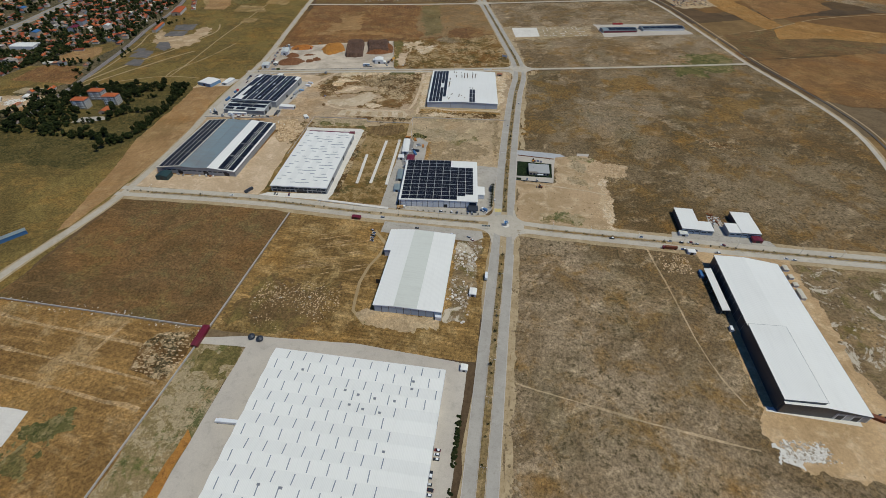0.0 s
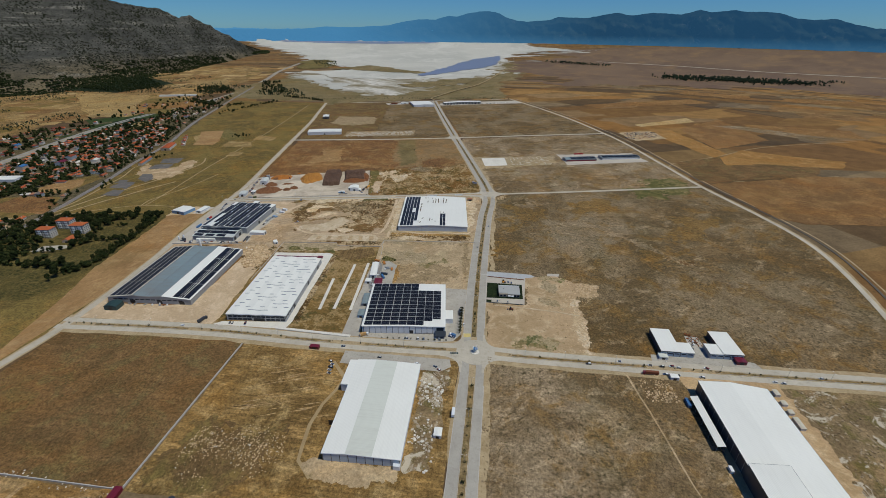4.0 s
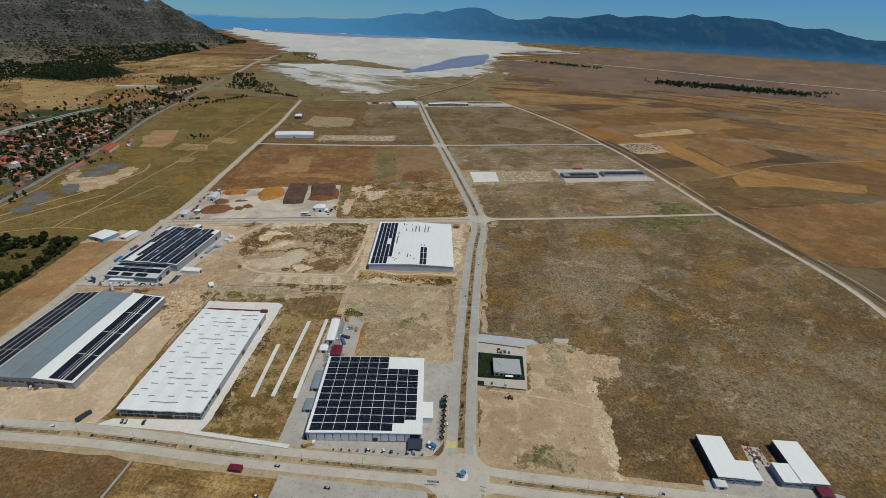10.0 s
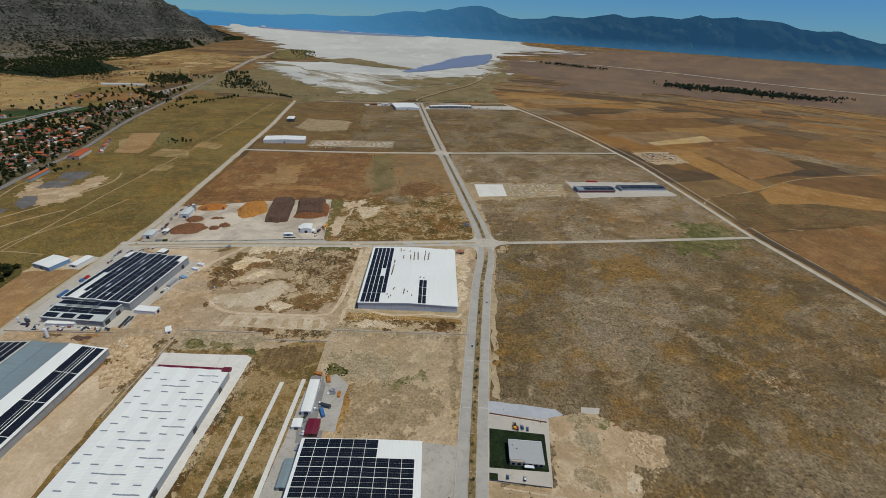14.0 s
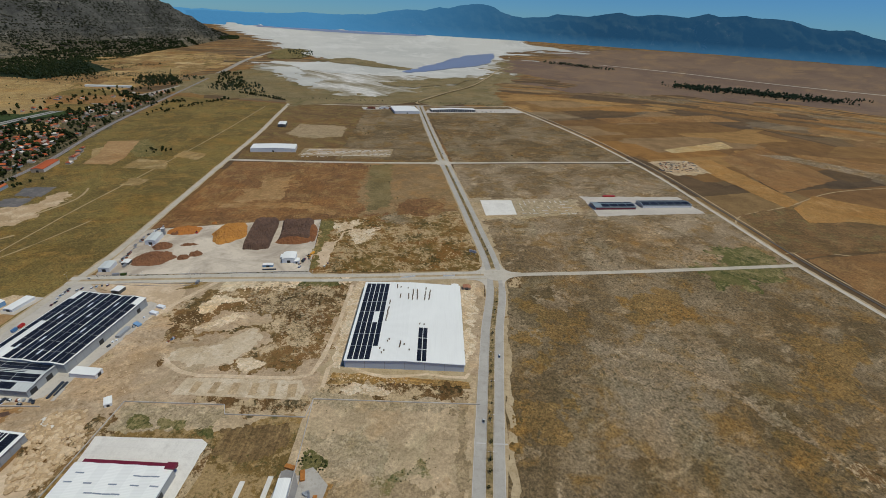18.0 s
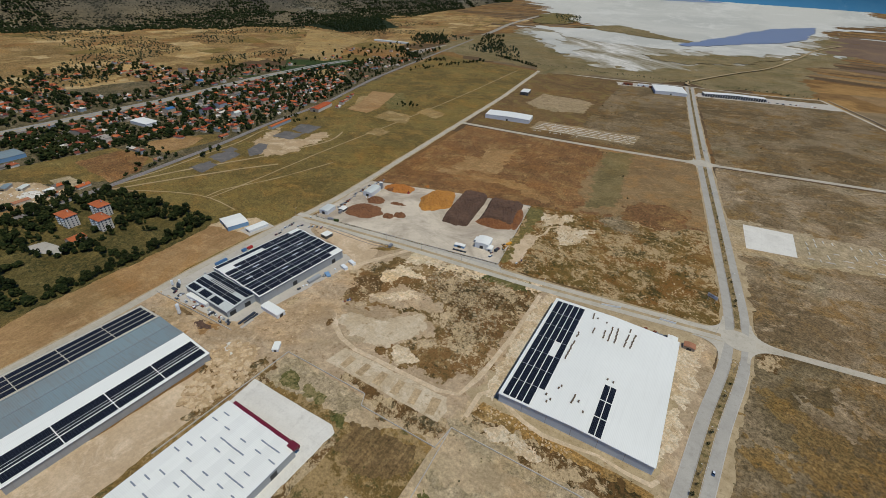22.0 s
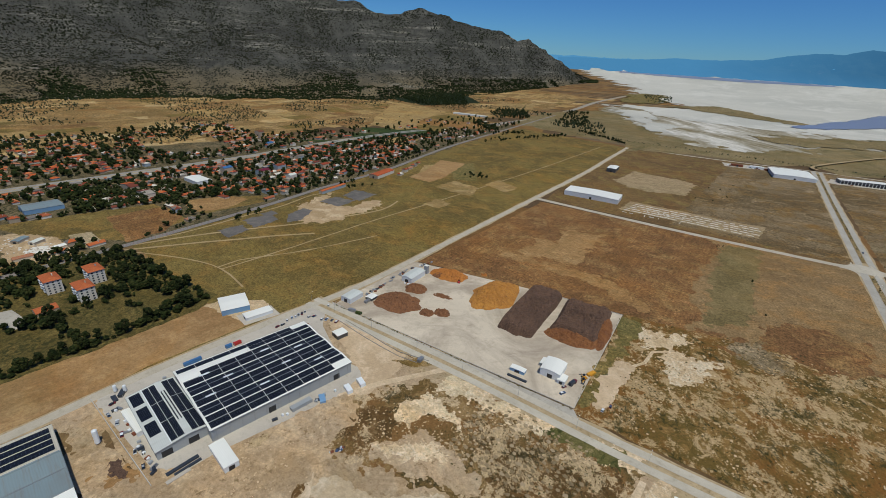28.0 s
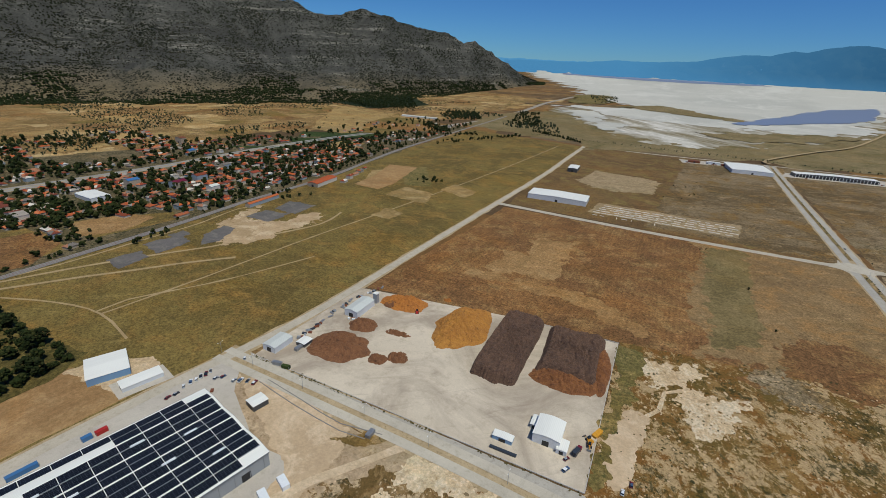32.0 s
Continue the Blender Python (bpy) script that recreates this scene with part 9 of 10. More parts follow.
# scrub on the mountain, a belt of trees along its foot
verts = MOUNTAIN.data.vertices
g, h = Geo(), Geo()
for i in range(110000):
    v = verts[tr.randrange(len(verts))].co
    if v.z < 1:
        continue
    az = math.degrees(math.atan2(v.x - EYE0.x, v.y - EYE0.y))
    n = noise.noise(Vector((v.x * 0.0035, v.y * 0.0035, v.z * 0.004)))
    if v.z < 95 and n + 0.5 * noise.noise(Vector((v.x * 0.011, v.y * 0.011, 5))) > (-0.25 if az < -62 else -0.55) + v.z / 160:
        s = tr.uniform(3.0, 5.5)
        h.blob((v.x + tr.uniform(-12, 12), v.y + tr.uniform(-12, 12), v.z + s * 0.5), s, s, s * 0.9, tr, 0.35)
    elif n + 0.35 * noise.noise(Vector((v.x * 0.02, v.y * 0.02, 8))) > (-0.42 if az < -56 else -0.02) + v.z / 900 and len(g.f) < 34000 * 20:
        s = tr.uniform(1.7, 3.7)
        g.blob((v.x + tr.uniform(-10, 10), v.y + tr.uniform(-10, 10), v.z + s * 0.3), s, s, s * 0.8, tr, 0.35)
tagged(new("mountain_scrub", g.mesh("mountain_scrub", M_MSCRUB)), "dark scrub and low trees on the mountain", "bushes", "", "stuff")
tagged(new("foot_woods", h.mesh("foot_woods", M_PINE)), "belt of dark pines along the mountain foot", "trees", "", "stuff")


# ---- stones, earth lumps and bushes on open ground ----
M_STONE = varied("pale_stone", [(206, 196, 180), (186, 174, 156), (222, 216, 204), (170, 156, 134)], 0.9, 0.15)
M_PALEEARTH = varied("pale_earth_lump", [(196, 168, 130), (180, 152, 114), (206, 180, 144)], 0.95, 0.2)
M_SCRUBLEAF = varied("dry_shrub_leaves", [(74, 66, 36), (64, 60, 32), (86, 76, 42), (58, 56, 30)], 0.95, 0.3)
M_EARTH = varied("earth_lump", [(150, 130, 100), (132, 114, 86), (166, 146, 116)], 0.95, 0.2)


def strew(name, poly, n, lo, hi, material, label, flat=0.5, category="stones"):
    """Lumps strewn over an outline, thicker in places."""
    g = Geo()
    xs, ys = [p[0] for p in poly], [p[1] for p in poly]
    k = tries = 0
    while k < n and tries < n * 30:
        tries += 1
        px, py = tr.uniform(min(xs), max(xs)), tr.uniform(min(ys), max(ys))
        if not inside(poly, px, py) or noise.noise(Vector((px * 0.03, py * 0.03, 6))) < tr.uniform(-0.35, 0.3):
            continue
        s = tr.uniform(lo, hi)
        g.blob((px, py, 0.15 + s * 0.2), s * tr.uniform(0.7, 1.4), s * tr.uniform(0.7, 1.4), s * flat, tr, 0.4)
        k += 1
    return tagged(new(name, g.mesh(name, material)), label, category, "", "stuff")


strew("rubble", [(-203, 226), (-189, 210), (-150, 204), (-122, 228), (-130, 256), (-155, 266), (-200, 258)], 700, 0.2, 0.65, M_PALEEARTH, "pale clods and stones over the fallow field")
strew("rubble", [(-203, 226), (-189, 210), (-150, 204), (-122, 228), (-130, 256), (-155, 266), (-200, 258)], 60, 0.25, 0.6, M_STONE, "white stones over the fallow field")
strew("hedge", [(-10.5, -40), (-7.5, -40), (-8.5, 158), (-11, 158)], 420, 0.7, 1.3, M_PINE, "dark green hedge along the warehouse yard", 0.9, "hedge")
strew("rubble", [(-34, 238), (-14, 238), (-13, 350), (-35, 344)], 260, 0.4, 1.3, M_STONE, "pale stones beside the main road")
strew("rubble", [(286, 190), (420, 220), (440, 366), (292, 360)], 700, 0.3, 1.2, M_EARTH, "pale rubble over the stony steppe")
strew("rubble", [(202, 158), (240, 162), (232, 176), (204, 172)], 320, 0.25, 0.9, M_STONE, "white waste before the dark hall")
strew("rubble", [(-334, 546), (-324, 571), (-298, 579), (-284, 567), (-282, 538), (-284, 514), (-300, 510), (-313, 522), (-316, 541)], 620, 0.7, 2.4, M_PALEEARTH, "big pale lumps of earth beside the old factory")
strew("rubble", [(-200, 820), (-10, 856), (-60, 1040), (-180, 990), (-210, 920)], 700, 0.25, 0.9, M_PALEEARTH, "pale clods all over the scrubland", 0.4)
strew("bushes", [(-200, 820), (-10, 856), (-60, 1040), (-180, 990), (-210, 920)], 500, 0.2, 0.6, M_SCRUBLEAF, "dark olive shrubs on the scrubland", 0.5, "bushes")
strew("rubble", [(-318, 690), (-284, 760), (-215, 782), (-240, 712), (-290, 680)], 420, 0.25, 0.8, M_PALEEARTH, "pale clods on the dug land", 0.4)
strew("bushes", [(-318, 684), (-300, 745), (-160, 792), (-156, 690), (-190, 690), (-204, 712), (-250, 708), (-290, 676)], 170, 0.2, 0.5, M_SCRUBLEAF, "dark olive shrubs on the dug land", 0.5, "bushes")
strew("rubble", [(-340, 590), (-282, 592), (-282, 650), (-330, 690)], 200, 0.2, 0.7, M_PALEEARTH, "pale clods beside the plant", 0.4)
strew("scrap", [(-296, 656), (-283, 660), (-283, 672), (-294, 670)], 46, 0.4, 1.2, varied("site_scrap", [(190, 194, 198), (70, 84, 110), (120, 70, 50), (60, 60, 62)], 0.6), "scrap and drums dumped beside the lane", 0.6, "scrap")
strew("rubble", [(-212, 890), (-150, 900), (-150, 950), (-230, 970)], 150, 0.3, 1.0, M_PALEEARTH, "pale lumps of earth in the clearing")
strew("rubble", [(22, 380), (32, 380), (34, 60), (22, 60)], 240, 0.4, 1.2, M_EARTH, "clods along the edge of the field")
strew("rubble", [(100, 384), (128, 384), (130, 470), (150, 496), (126, 528), (84, 538), (110, 500)], 420, 0.25, 0.8, M_PALEEARTH, "clods round the bare lot")
strew("rubble", [(-118, 570), (-103, 580), (-64, 584), (-60, 552), (-94, 544), (-112, 548)], 300, 0.2, 0.6, M_EARTH, "stones and clods on the tan lot")
strew("rubble", [(-424, 196), (-222, 194), (-222, 204), (-424, 207)], 90, 0.2, 0.7, M_STONE, "pale stones along the field wall")
strew("rubble", [(164, 330), (190, 330), (188, 364), (160, 366)], 200, 0.3, 1.0, M_PALEEARTH, "heaps of earth beside the street")
strew("rubble", [(131, 522), (140, 525), (154, 514), (151, 495), (135, 494), (124, 504)], 160, 0.5, 1.5, M_PALEEARTH, "tipped pale heaps beside the bare lot", 0.5)
strew("scrap", [(229, 414), (247, 414), (247, 434), (229, 436)], 90, 0.4, 1.1, varied("rusty_scrap", [(126, 74, 44), (150, 92, 50), (90, 62, 46), (110, 100, 90)], 0.8, 0.2), "rusty scrap heaped between the workshops", 0.6, "scrap")
strew("rubble", [(-820, 534), (-792, 574), (-752, 588), (-728, 582), (-728, 540), (-780, 528)], 160, 0.5, 1.6, M_STONE, "blocks and pale spoil in the stone yard", 0.6)
strew("weeds", [(-444, 755.5), (-330, 782), (-216, 809.5), (-217, 811.5), (-330, 784.5), (-445, 758)], 240, 0.3, 0.8, M_DRYBUSH, "dry weeds along the yard wall", 0.5, "weeds")
strew("rubble", [(-134, 636), (-60, 640), (-60, 648), (-134, 646)], 120, 0.3, 0.9, M_PALEEARTH, "pale rubble south of the wide hall")
strew("bushes", [(-240, 712), (-234, 762), (-175, 775), (-152, 760), (-150, 690), (-172, 668), (-200, 690), (-200, 716)], 400, 0.25, 0.6, M_DRYBUSH, "low dry bushes on the dug field", 0.5, "bushes")
strew("bushes", [(-212, 814), (-6, 852), (-66, 1050), (-250, 968)], 260, 0.3, 1.0, M_DRYBUSH, "low dry bushes on the scrubland", 0.35, "bushes")
strew("bushes", [(-130, 556), (-121, 565), (-104, 556), (-112, 547)], 30, 0.4, 1.1, M_LEAF, "green bushes at the corner of the yard", 0.7, "bushes")
strew("bushes", [(-68, 547), (-49, 560), (-34, 574), (-38, 556), (-62, 542)], 26, 0.2, 0.6, M_LEAF, "green weeds across the tan lot", 0.6, "bushes")
strew("bushes", [(-126, 486), (-10, 490), (-4, 624), (-136, 610)], 60, 0.2, 0.6, M_DRYBUSH, "low dry weeds on the tan lot", 0.6, "bushes")
strew("bushes", [(28, 395), (430, 395), (520, 500), (440, 930), (28, 835)], 1400, 0.2, 0.6, M_DRYBUSH, "low tufts on the wide steppe", 0.6, "bushes")
strew("bushes", [(26, 70), (190, 70), (186, 360), (26, 360)], 700, 0.2, 0.5, M_DRYBUSH, "low tufts on the grey steppe", 0.6, "bushes")
lumps = Geo()
for (ox, oy), nx, ny, dx, dy, rz in (((-250, 718), 18, 13, 4.6, 4.4, 12), ((-196, 690), 9, 8, 5.0, 4.6, 24)):
    for i in range(nx):
        for j in range(ny):
            if tr.random() < 0.22:
                continue
            q = Matrix.Rotation(radians(rz), 2) @ Vector((i * dx + tr.uniform(-0.8, 0.8), j * dy + tr.uniform(-0.8, 0.8)))
            s = tr.uniform(0.9, 1.7)
            lumps.blob((ox + q.x, oy + q.y, 0.2), s * 1.2, s, s * 0.5, tr, 0.35)
heaps = Geo()
for i in range(8):
    for j in range(11):
        if tr.random() < 0.85:
            s = tr.uniform(0.7, 1.5)
            heaps.blob((-259 + i * 4.3 + j * 0.1 + tr.uniform(-0.5, 0.5), 153 + j * 3.5 + i * 0.2 + tr.uniform(-0.6, 0.6), 0.25), s * 1.3, s * 0.5, s * 0.4, tr, 0.4)
tagged(new("tipped_heaps", heaps.mesh("tipped_heaps", M_PALEEARTH)), "rows of small pale tipped heaps in the field", "earth", "", "stuff")
tagged(new("earth_lumps", lumps.mesh("earth_lumps", M_EARTH)), "rows of tipped earth lumps on dug plots", "earth", "", "stuff")


# ---- vehicles ----
def car(label, kind="car"):
    ob = thing(kind, label, "car", "parked cars")
    l, w, h = (4.4, 1.8, 0.85) if kind == "car" else (5.4, 2.0, 1.1)
    b = Geo()
    b.slab([(-w / 2, -l / 2, h), (w / 2, -l / 2, h), (w / 2, l / 2 - 0.3, h * 0.92), (-w / 2, l / 2 - 0.3, h * 0.92)], h * 0.62)
    part("body", b, M_PAINTCAR, ob)
    n = 0.25 if kind == "car" else 0.1
    lo = [(-w / 2 + 0.05, -l / 2 + 0.25, h), (w / 2 - 0.05, -l / 2 + 0.25, h), (w / 2 - 0.05, l * 0.22, h), (-w / 2 + 0.05, l * 0.22, h)]
    up = [(-w / 2 + n, -l / 2 + 0.7, h + 0.6), (w / 2 - n, -l / 2 + 0.7, h + 0.6), (w / 2 - n, l * 0.04, h + 0.6), (-w / 2 + n, l * 0.04, h + 0.6)]
    for i, nm in enumerate(("rear_window", "side_window", "windscreen", "side_window")):
        j = (i + 1) % 4
        part(nm, Geo().face([lo[i], lo[j], up[j], up[i]]), M_GLASS, ob)
    part("roof", Geo().slab([(x, y, z + 0.06) for x, y, z in up], 0.07), M_PAINTCAR, ob)
    wheel = Geo().tube((-0.11, 0, 0), (0.11, 0, 0), 0.32, 0.32, 10).mesh("wheel", M_RUBBER)
    for sx in (-1, 1):
        for sy in (-1, 1):
            part("wheel", wheel, M_RUBBER, ob, m=pose(sx * (w / 2 - 0.08), sy * l * 0.31, 0.32))
    return ob


def truck(label, box_mat, cab_mat, l=9.0):
    ob = thing("truck", label, "truck", "trucks")
    part("cab", Geo().box(-1.2, l / 2 - 2.0, 0.8, 1.2, l / 2, 3.1), cab_mat, ob)
    part("windscreen", Geo().box(-1.1, l / 2 - 0.01, 1.9, 1.1, l / 2 + 0.05, 2.8), M_GLASS, ob)
    part("cargo_box", Geo().box(-1.25, -l / 2, 1.1, 1.25, l / 2 - 2.3, 3.6), box_mat, ob)
    part("chassis", Geo().box(-0.5, -l / 2, 0.7, 0.5, l / 2 - 1.0, 1.08), M_TRIM, ob)
    wheel = Geo().tube((-0.15, 0, 0), (0.15, 0, 0), 0.5, 0.5, 10).mesh("wheel", M_RUBBER)
    for sx in (-1, 1):
        for y in (l / 2 - 1.2, -l / 2 + 1.2, -l / 2 + 2.5):
            part("wheel", wheel, M_RUBBER, ob, m=pose(sx * 1.05, y, 0.5))
    return ob


CAR, VAN = car("small car parked by the roadside"), car("pale van parked by the roadside", "van")
CAR.matrix_basis, VAN.matrix_basis = pose(-21, 130, 0.15, 0, 0, 88), pose(-22.5, 114, 0.15, 0, 0, 2)
cr = random.Random(5)
CARS_A = ((-449, 713, 62), (-449, 716.5, 62), (-450, 720, 62), (-450, 723.5, 62), (-451, 727, 62), (-444, 697, 20), (-444, 702, 16), (-448, 708, 60), (-416, 568, 96), (-405, 571, 80), (-392, 571, 85), (-426, 572, 20), (-372, 574, 80), (-357, 575, 84), (-431, 640, 0), (-431, 652, 2), (-432, 700, 0), (-431, 706, 4), (-441, 726, 10), (-439, 730, 10), (-430, 733, 20), (-427, 736, 24), (-423, 739, 30), (-418, 741, 30), (-448, 750, 60), (-300, 380, 92), (-253, 391, 20), (-250, 391, 20))
CARS_B = ((-236, 392, 15), (-229, 819, -14), (-232, 826, -14), (-200, 826, 10), (-198, 834, 14), (-22, 102, 90), (-22, 105, 90), (-23, 108, 92), (-21, 124, 88), (-21, 127, 90), (-121, 329, 70), (-122, 333, 70), (-122, 337, 70), (-122, 341, 70), (-125, 345, 70), (-21, 346, 60), (-25, 350, 60), (-43, 352, 88), (-80, 356, 85), (-120, 368, 90), (-60, 389, 80), (-48, 390, 20), (-42, 390, 10), (-30, 391, 5))
CARS_C = ((-26, 392, 8), (-12, 396, 60), (-15, 397, 60), (-3, 420, 0), (-60, 1190, 14), (-106, 1400, 14), (120, 372, 90), (33, 471, 0), (45, 471, 0), (42, 515, 0), (50, 515, 0), (46, 516, 5), (3, 610, 0), (17, 690, 180), (189, 366, 90), (194, 366, 88), (200, 366, 90), (221, 366, 90), (292, 367, 90), (285, 368, 90), (178, 377, 90), (189, 377, 90), (204, 377, 88), (198, 378, 92))
CARS_D = ((230, 379, 60), (150, 379, 90), (330, 378, 90))
for x, y, rz in CARS_A + CARS_B + CARS_C + CARS_D:
    copy_thing(cr.choice((CAR, CAR, VAN)), pose(x, y, 0.2, 0, 0, rz + cr.uniform(-4, 4)))
T1 = truck("white box truck on the road", M_TRIMW, M_TRIMW)
T1.matrix_basis = pose(-2.5, 295, 0.3, 0, 0, 1)
T2 = truck("white articulated lorry at the warehouse", M_TRIMW, M_TRIMW, 15.5)
T2.matrix_basis = pose(-166, 126, 0.15, 0, 0, 93)
T3 = truck("maroon tipper truck in the bark yard", M_TRIM, M_MAROON, 8)
T3.matrix_basis = pose(-229.5, 834, 0.15, 0, 0, -4)
T4 = truck("maroon flatbed lorry parked by the street", M_RUST, M_MAROON, 14)
T4.matrix_basis = pose(175, 365, 0.3, 0, 0, 92)
T5 = truck("blue and white van at the kerb", M_BLUE, M_TRIMW, 7)
T5.matrix_basis = pose(-13, 398, 0.2, 0, 0, 60)
T6 = truck("yellow-brown truck by the factory", plain("tan_box", (190, 150, 96), 0.6), M_TRIMW, 9)
T6.matrix_basis = pose(-104, 388, 0.2, 0, 0, -65)
T7 = truck("dark flatbed lorry by the long hall", M_TRIM, M_TRIM, 11)
T7.matrix_basis = pose(-284, 391, 0.2, 0, 0, -20)


def loader(x, y, rz, label, col):
    """A wheel loader: body, cab, arm, bucket, wheels."""
    ob = thing("loader", label, "loader", "yard machines", pose(x, y, 0.12, 0, 0, rz))
    part("body", Geo().box(-1.1, -3, 0.8, 1.1, 0.6, 2.0), col, ob)
    part("cab", Geo().box(-0.8, -0.6, 2.0, 0.8, 0.9, 3.3), M_GLASS, ob)
    part("arm", Geo().tube((0, 0.8, 1.6), (0, 3.4, 0.9), 0.25, 0.2, 6), col, ob)
    part("bucket", Geo().slab([(-1.3, 3.2, 1.1), (1.3, 3.2, 1.1), (1.3, 4.3, 0.5), (-1.3, 4.3, 0.5)], 0.4), M_TRIM, ob)
    wheel = Geo().tube((-0.3, 0, 0), (0.3, 0, 0), 0.75, 0.75, 12).mesh("wheel", M_RUBBER)
    for sx in (-1, 1):
        for yy in (-2.0, 1.0):
            part("wheel", wheel, M_RUBBER, ob, m=pose(sx * 1.2, yy, 0.75))
    return ob


M_YEL = plain("machine_yellow", (214, 150, 40), 0.5)
M_RED = plain("machine_red", (170, 40, 34), 0.5)
loader(-402, 884, 40, "red wheel loader at the orange heap", M_RED)
loader(-228, 848, 70, "yellow wheel loader by the yard wall", M_YEL)
loader(-226, 844, 200, "yellow wheel loader by the yard wall", M_YEL)
loader(-355, 708, 20, "yellow loader beside the plant", M_YEL)
loader(40, 516, 0, "yellow backhoe loader on the office lot", M_YEL)
loader(48, 455, 90, "small loader on the bare lot", M_RUST)
loader(284, 200, 30, "yellow loader beside the dark hall", M_YEL)


def box_thing(name, label, cat, x, y, rz, w, l, h, mt, group=""):
    """Container or crate with corner posts and lid rim."""
    ob = thing(name, label, cat, group, pose(x, y, 0.12, 0, 0, rz))
    part("body", Geo().box(-w / 2, -l / 2, 0.1, w / 2, l / 2, h), mt, ob)
    part("rim", Geo().box(-w / 2 - 0.06, -l / 2 - 0.06, h, w / 2 + 0.06, l / 2 + 0.06, h + 0.12), mt, ob)
    for sx in (-1, 1):
        for sy in (-1, 1):
            part("post", Geo().box(sx * (w / 2 - 0.02) - 0.08, sy * (l / 2 - 0.02) - 0.08, 0, sx * (w / 2 - 0.02) + 0.08, sy * (l / 2 - 0.02) + 0.08, h), M_STEEL, ob)
    return ob


BOXES_A = ((196, 331, 1, 2.6, 9, 2.6, M_BLUE, "blue container beside the dark hall"), (-113, 508, 30, 2.5, 9, 2.6, M_BLUE, "blue container behind the factory"), (-113, 515, 80, 2.5, 9, 2.6, M_TRIM, "dark container behind the factory"), (-120, 545, 20, 3, 8, 1.6, M_HEAPO, "orange crates behind the factory"), (-131, 550, 80, 3, 7, 1.8, M_HEAPO, "orange crates at the yard corner"), (-106, 529, 10, 2.5, 6, 1.6, M_HEAPO, "orange crates beside the tan lot"), (-8, 441, 4, 4, 9, 3, M_TRIM, "dark container on the factory yard"), (-335, 711, 80, 4, 8, 2.8, M_TRIMW, "white site cabin by the plant"), (-335, 700, 80, 4, 8, 2.8, M_TRIMW, "white site cabin by the plant"))
BOXES_B = ((-343, 667, 2, 4, 15, 2.6, M_WALLG, "long grey container beside the plant"), (-339, 681, 70, 4, 8, 1.6, M_WALLB, "rack of blue steel pipes beside the plant"), (-327, 763, 14, 3, 6, 2.6, M_STEEL, "grey container by the yard street"), (204, 291, 0, 2.2, 5, 2.4, M_TRIMW, "white crate beside the lean-to"), (203, 267, 0, 2.2, 5, 2.4, M_TRIMW, "white crate beside the lean-to"), (278, 200, 70, 3, 10, 2.6, M_RUST, "rusty container beside the dark hall"), (-438.5, 626, 4, 2.5, 13, 2.6, M_BLUE, "long blue container beside the road"), (-441, 654, 4, 2.5, 5, 2.6, M_BLUE, "blue container beside the road"), (-441, 661, 4, 2.5, 6, 2.4, M_RED, "red container beside the road"), (-431, 626, 3, 2.5, 12, 1.6, M_STEEL, "stack of steel sections beside the plant"))
BOXES_C = ((-433, 579, 60, 3, 7, 2.2, M_TRIM, "dark skip beside the plant"), (-431, 574, 95, 3, 7, 0.8, M_TRIM, "flat dark skip beside the plant"), (-343, 592, 8, 2, 18, 1.2, M_TRIM, "stack of dark steel beams"), (-340, 594, 8, 1.6, 15, 1.0, M_TRIM, "stack of rusty steel beams"), (-337, 588, 8, 2.4, 13, 0.6, M_CONC, "stack of grey steel pipes"), (234, 1183, 104, 3, 24, 2.8, M_RED, "long red container north of the solar-roofed works"), (-430, 783, 14, 3, 7, 2.4, M_STEEL, "grey bin in the bark yard"), (-425, 762, -66, 2.5, 7, 2.6, M_STEEL, "grey container by the yard gate"), (-417, 764, -66, 2.5, 6, 2.4, M_CROP, "green container by the yard gate"), (-262, 806, 104, 1.8, 16, 1.2, M_TRIM, "dark weighbridge by the yard wall"), (-226, 856, -10, 3, 8, 1.8, M_YEL, "yellow skip by the yard wall"))
for x, y, rz, w, l, h, mt, lab in BOXES_A + BOXES_B + BOXES_C:
    box_thing("container", lab, "container", x, y, rz, w, l, h, mt)


# ---- street lamps along the roads ----
def lamp(label):
    ob = thing("street_lamp", label, "street lamp", "street lamps")
    part("pole", Geo().tube((0, 0, 0), (0, 0, 9), 0.12, 0.07, 6), M_STEEL, ob)
    for s in (-1, 1):
        arm = part("arm", Geo().tube((0, 0, 8.9), (s * 1.8, 0, 9.3), 0.05, 0.04, 5), M_STEEL, ob)
        part("lamp_head", Geo().box(s * 1.8 - 0.4, -0.15, 9.22, s * 1.8 + 0.4, 0.15, 9.38), M_TRIMW, arm)
    return ob


L = lamp("slender grey double street lamp on the median")
L.matrix_basis = pose(9.5, 120, 0.4)
for p in smooth_line(MAIN, 36):
    if 140 < p.y < 335 or 400 < p.y < 820 or 880 < p.y < 1300:
        copy_thing(L, pose(p.x, p.y, 0.4))
for p in smooth_line(EW, 40):
    if abs(p.x - 12) > 40 and -400 < p.x < 420:
        copy_thing(L, pose(p.x, p.y, 0.4, 0, 0, 90))
for p in smooth_line(YARDST, 42):
    if p.x < 0:
        copy_thing(L, pose(p.x, p.y, 0.3, 0, 0, 104))

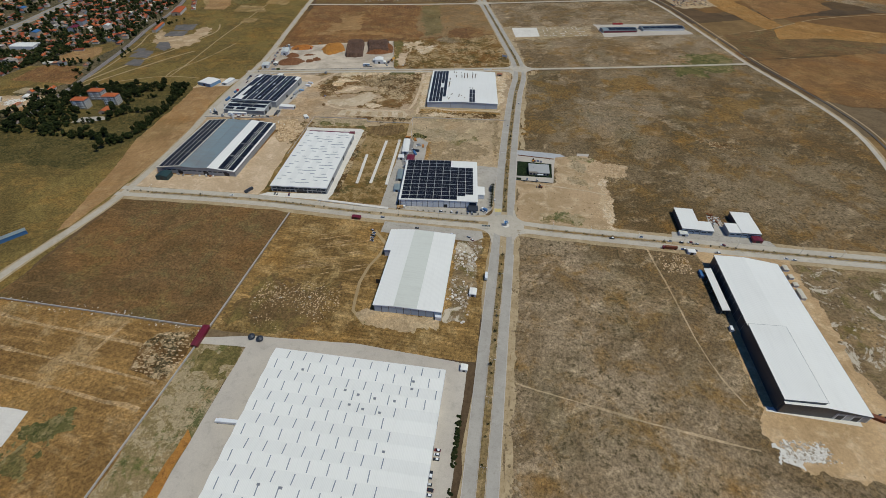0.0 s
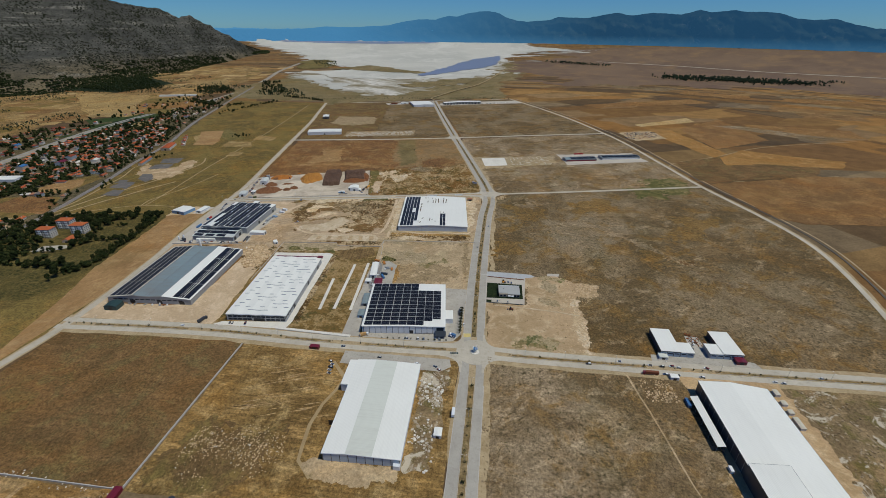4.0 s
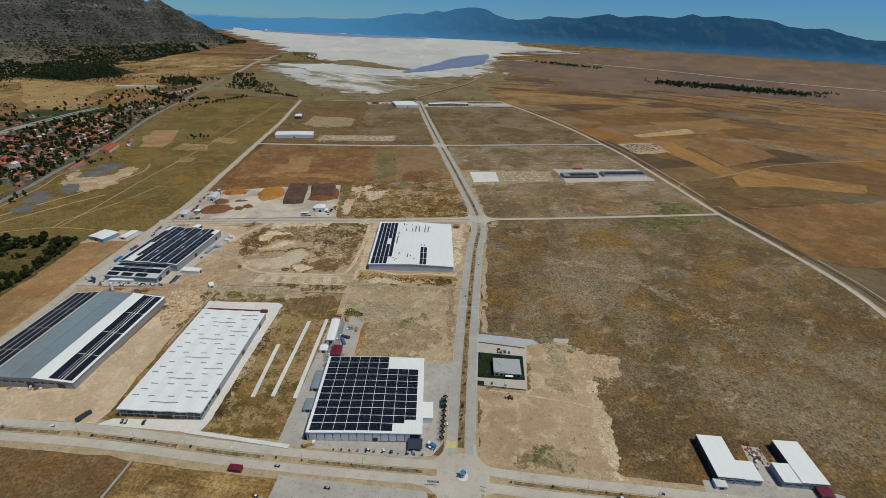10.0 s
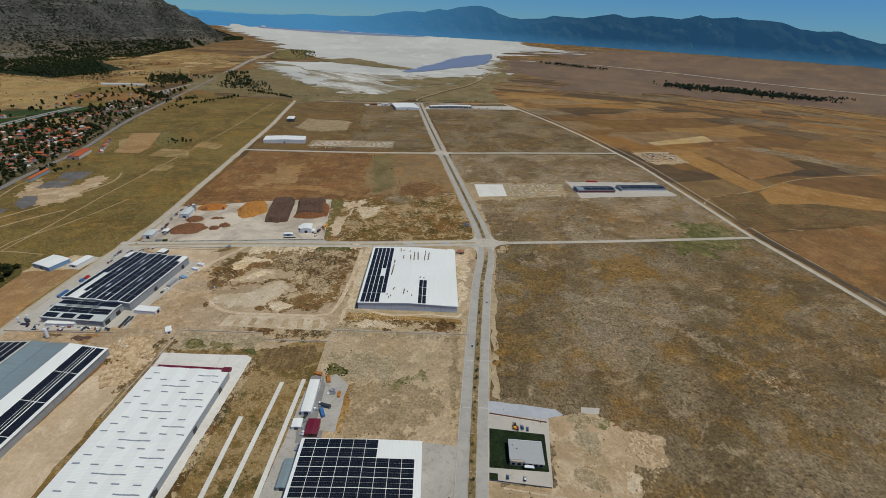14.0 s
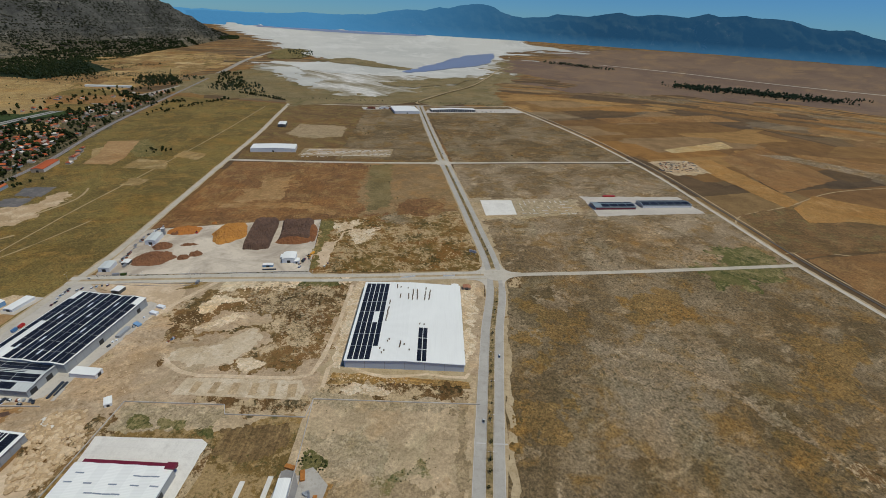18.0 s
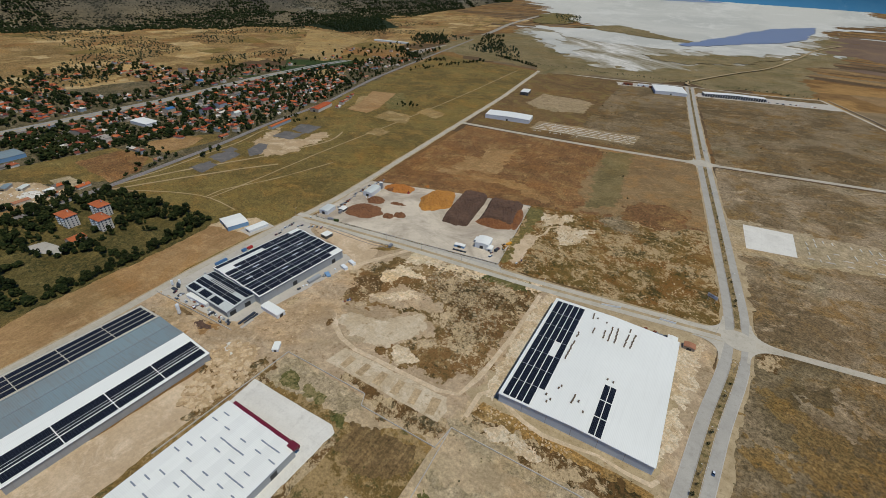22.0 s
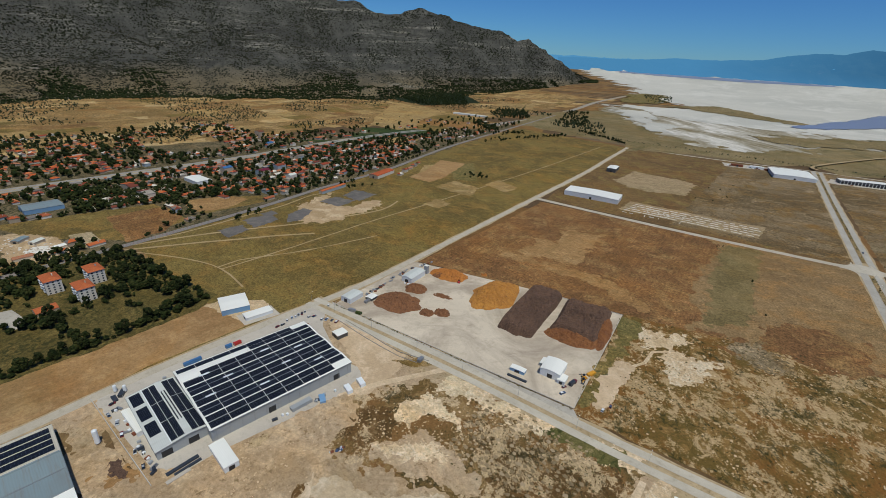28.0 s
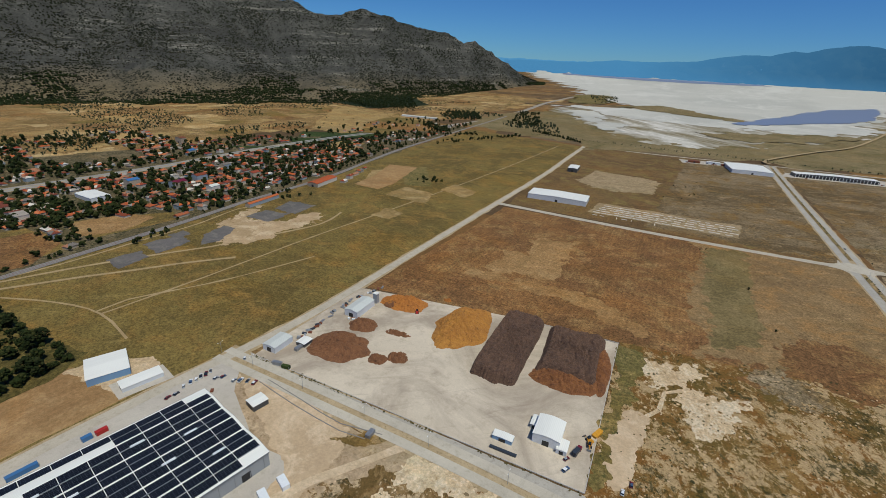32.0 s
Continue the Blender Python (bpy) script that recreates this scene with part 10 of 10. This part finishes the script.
# ---- signboard and low hoardings by the northern junction ----
sg = thing("signboard", "large white signboard on two steel posts", "sign", "", pose(-16, 891, 0, 0, 0, -20))
part("board", Geo().box(-5, -0.15, 5.5, 5, 0.15, 9.0), M_TRIMW, sg)
part("printed_band", Geo().box(-4.2, -0.19, 7.0, 1.4, -0.155, 7.7), M_STEEL, sg)
for x in (-3.4, 3.4):
    part("post", Geo().tube((x, 0.3, 0), (x, 0.3, 8.6), 0.22, 0.18, 8), M_STEEL, sg)
for x0, y0, x1, y1 in ((-50, 829, -36, 832), (-101, 815, -84, 822)):
    d = Vector((x1 - x0, y1 - y0))
    hd = thing("hoarding", "low white roadside hoarding on posts", "hoarding", "", pose(x0, y0, 0, 0, 0, math.degrees(math.atan2(d.y, d.x))))
    part("panel", Geo().box(0, -0.12, 0.5, d.length, 0.12, 2.4), M_TRIMW, hd)
    for i in range(4):
        part("post", Geo().tube((0.4 + i * (d.length - 0.8) / 3, 0.2, 0), (0.4 + i * (d.length - 0.8) / 3, 0.2, 2.3), 0.08, 0.08, 6), M_STEEL, hd)


# ---- monument on the roundabout, road sign before it ----
mo = thing("monument", "white steel monument of leaning blades on the roundabout", "monument", "", pose(11.5, 376, 0.65))
part("plinth", Geo().tube((0, 0, 0), (0, 0, 0.7), 1.7, 1.5, 16), M_KERB, mo)
for i in range(5):
    w = 2 * math.pi * i / 5
    part("blade", Geo().box(-0.16, -0.5, 0, 0.16, 0.5, 5.2), M_TRIMW, mo, m=pose(1.0 * math.cos(w), 1.0 * math.sin(w), 0.6, 0, 16, math.degrees(w)))
part("ring", Geo().tube((0, 0, 3.6), (0, 0, 3.9), 2.3, 2.3, 20), M_BLUE, mo, "blue painted ring")
rs = thing("road_sign", "dark green direction sign on two grey posts", "sign", "", pose(-8.6, 366.5, 0.4, 0, 0, 4))
for x in (-2.1, 2.1):
    board = part("board", Geo().box(x - 1.9, -0.08, 3.4, x + 1.9, 0.08, 5.2), M_SIGN, rs)
    part("printed_bar", Geo().box(x - 1.5, -0.12, 4.5, x + 1.2, -0.085, 4.8), M_TRIMW, board)
    part("printed_bar", Geo().box(x - 1.5, -0.12, 3.9, x + 0.6, -0.085, 4.15), M_TRIMW, board)
    part("post", Geo().tube((x, 0.2, 0), (x, 0.2, 5.2), 0.1, 0.1, 8), M_STEEL, rs)


# ---- crates, pallets and stacks in the yards ----
def stack(label, w, l, h, mt):
    """Goods on a pallet: three boards under a strapped block with a lid."""
    ob = thing("pallet_stack", label, "pallet", "stacks in the works yards")
    part("load", Geo().box(-w / 2, -l / 2, 0.16, w / 2, l / 2, h), mt, ob)
    part("lid", Geo().slab([(-w / 2 - 0.05, -l / 2 - 0.05, h + 0.1), (w / 2 + 0.05, -l / 2 - 0.05, h + 0.1), (w / 2 + 0.05, l / 2 + 0.05, h + 0.1), (-w / 2 - 0.05, l / 2 + 0.05, h + 0.1)], 0.1), mt, ob)
    part("pallet", Geo().box(-w / 2, -l / 2, 0, w / 2, l / 2, 0.15), M_TRACKWOOD, ob)
    return ob


M_TRACKWOOD = plain("grey_pallet_wood", (150, 128, 98), 0.85, 0.2)
KINDS2 = [stack("stack of dark boards on a pallet", 1.6, 3.6, 1.3, M_TRIM), stack("white wrapped load on a pallet", 1.4, 1.6, 1.5, M_TRIMW), stack("rusty scrap stacked on a pallet", 1.8, 2.8, 1.0, M_RUST), stack("pale grey crates stacked on a pallet", 1.4, 2.2, 1.4, M_WALLG), stack("grey steel parts on a pallet", 1.6, 4.4, 0.9, M_STEEL)]
pk = random.Random(31)
for i, ob in enumerate(KINDS2):
    ob.matrix_basis = pose(-372 + 5 * i, 577 + 0.6 * i, 0.2, 0, 0, 10 * i)
for (x0, y0), (x1, y1), n in (((-420, 573), (-348, 579), 16), ((-344, 640), (-340, 700), 11), ((-431, 600), (-430, 720), 12), ((-120, 470), (-130, 545), 14), ((-122, 500), (-110, 540), 10), ((-404, 410), (-330, 414), 8), ((-441, 790), (-449, 822), 16), ((-451, 826), (-460, 860), 12), ((-460, 862), (-458, 894), 10), ((-424, 846), (-436, 834), 9), ((-30, 808), (-60, 806), 6), ((222, 404), (238, 424), 9)):
    for i in range(n):
        u = pk.random()
        copy_thing(pk.choice(KINDS2), pose(x0 + (x1 - x0) * u + pk.uniform(-2, 2), y0 + (y1 - y0) * u + pk.uniform(-1.5, 1.5), 0.2, 0, 0, pk.uniform(0, 180)))
for (x0, y0), (x1, y1), n in (((-420, 1895), (-325, 1940), 26), ((-200, 1925), (60, 2030), 26)):
    for i in range(n):
        u = pk.random()
        copy_thing(pk.choice(KINDS2), pose(x0 + (x1 - x0) * u + pk.uniform(-8, 8), y0 + (y1 - y0) * u + pk.uniform(-12, 2), 0.2, 0, 0, pk.uniform(0, 180)) @ Matrix.Diagonal((1.5, 1.5, 1.4, 1)))
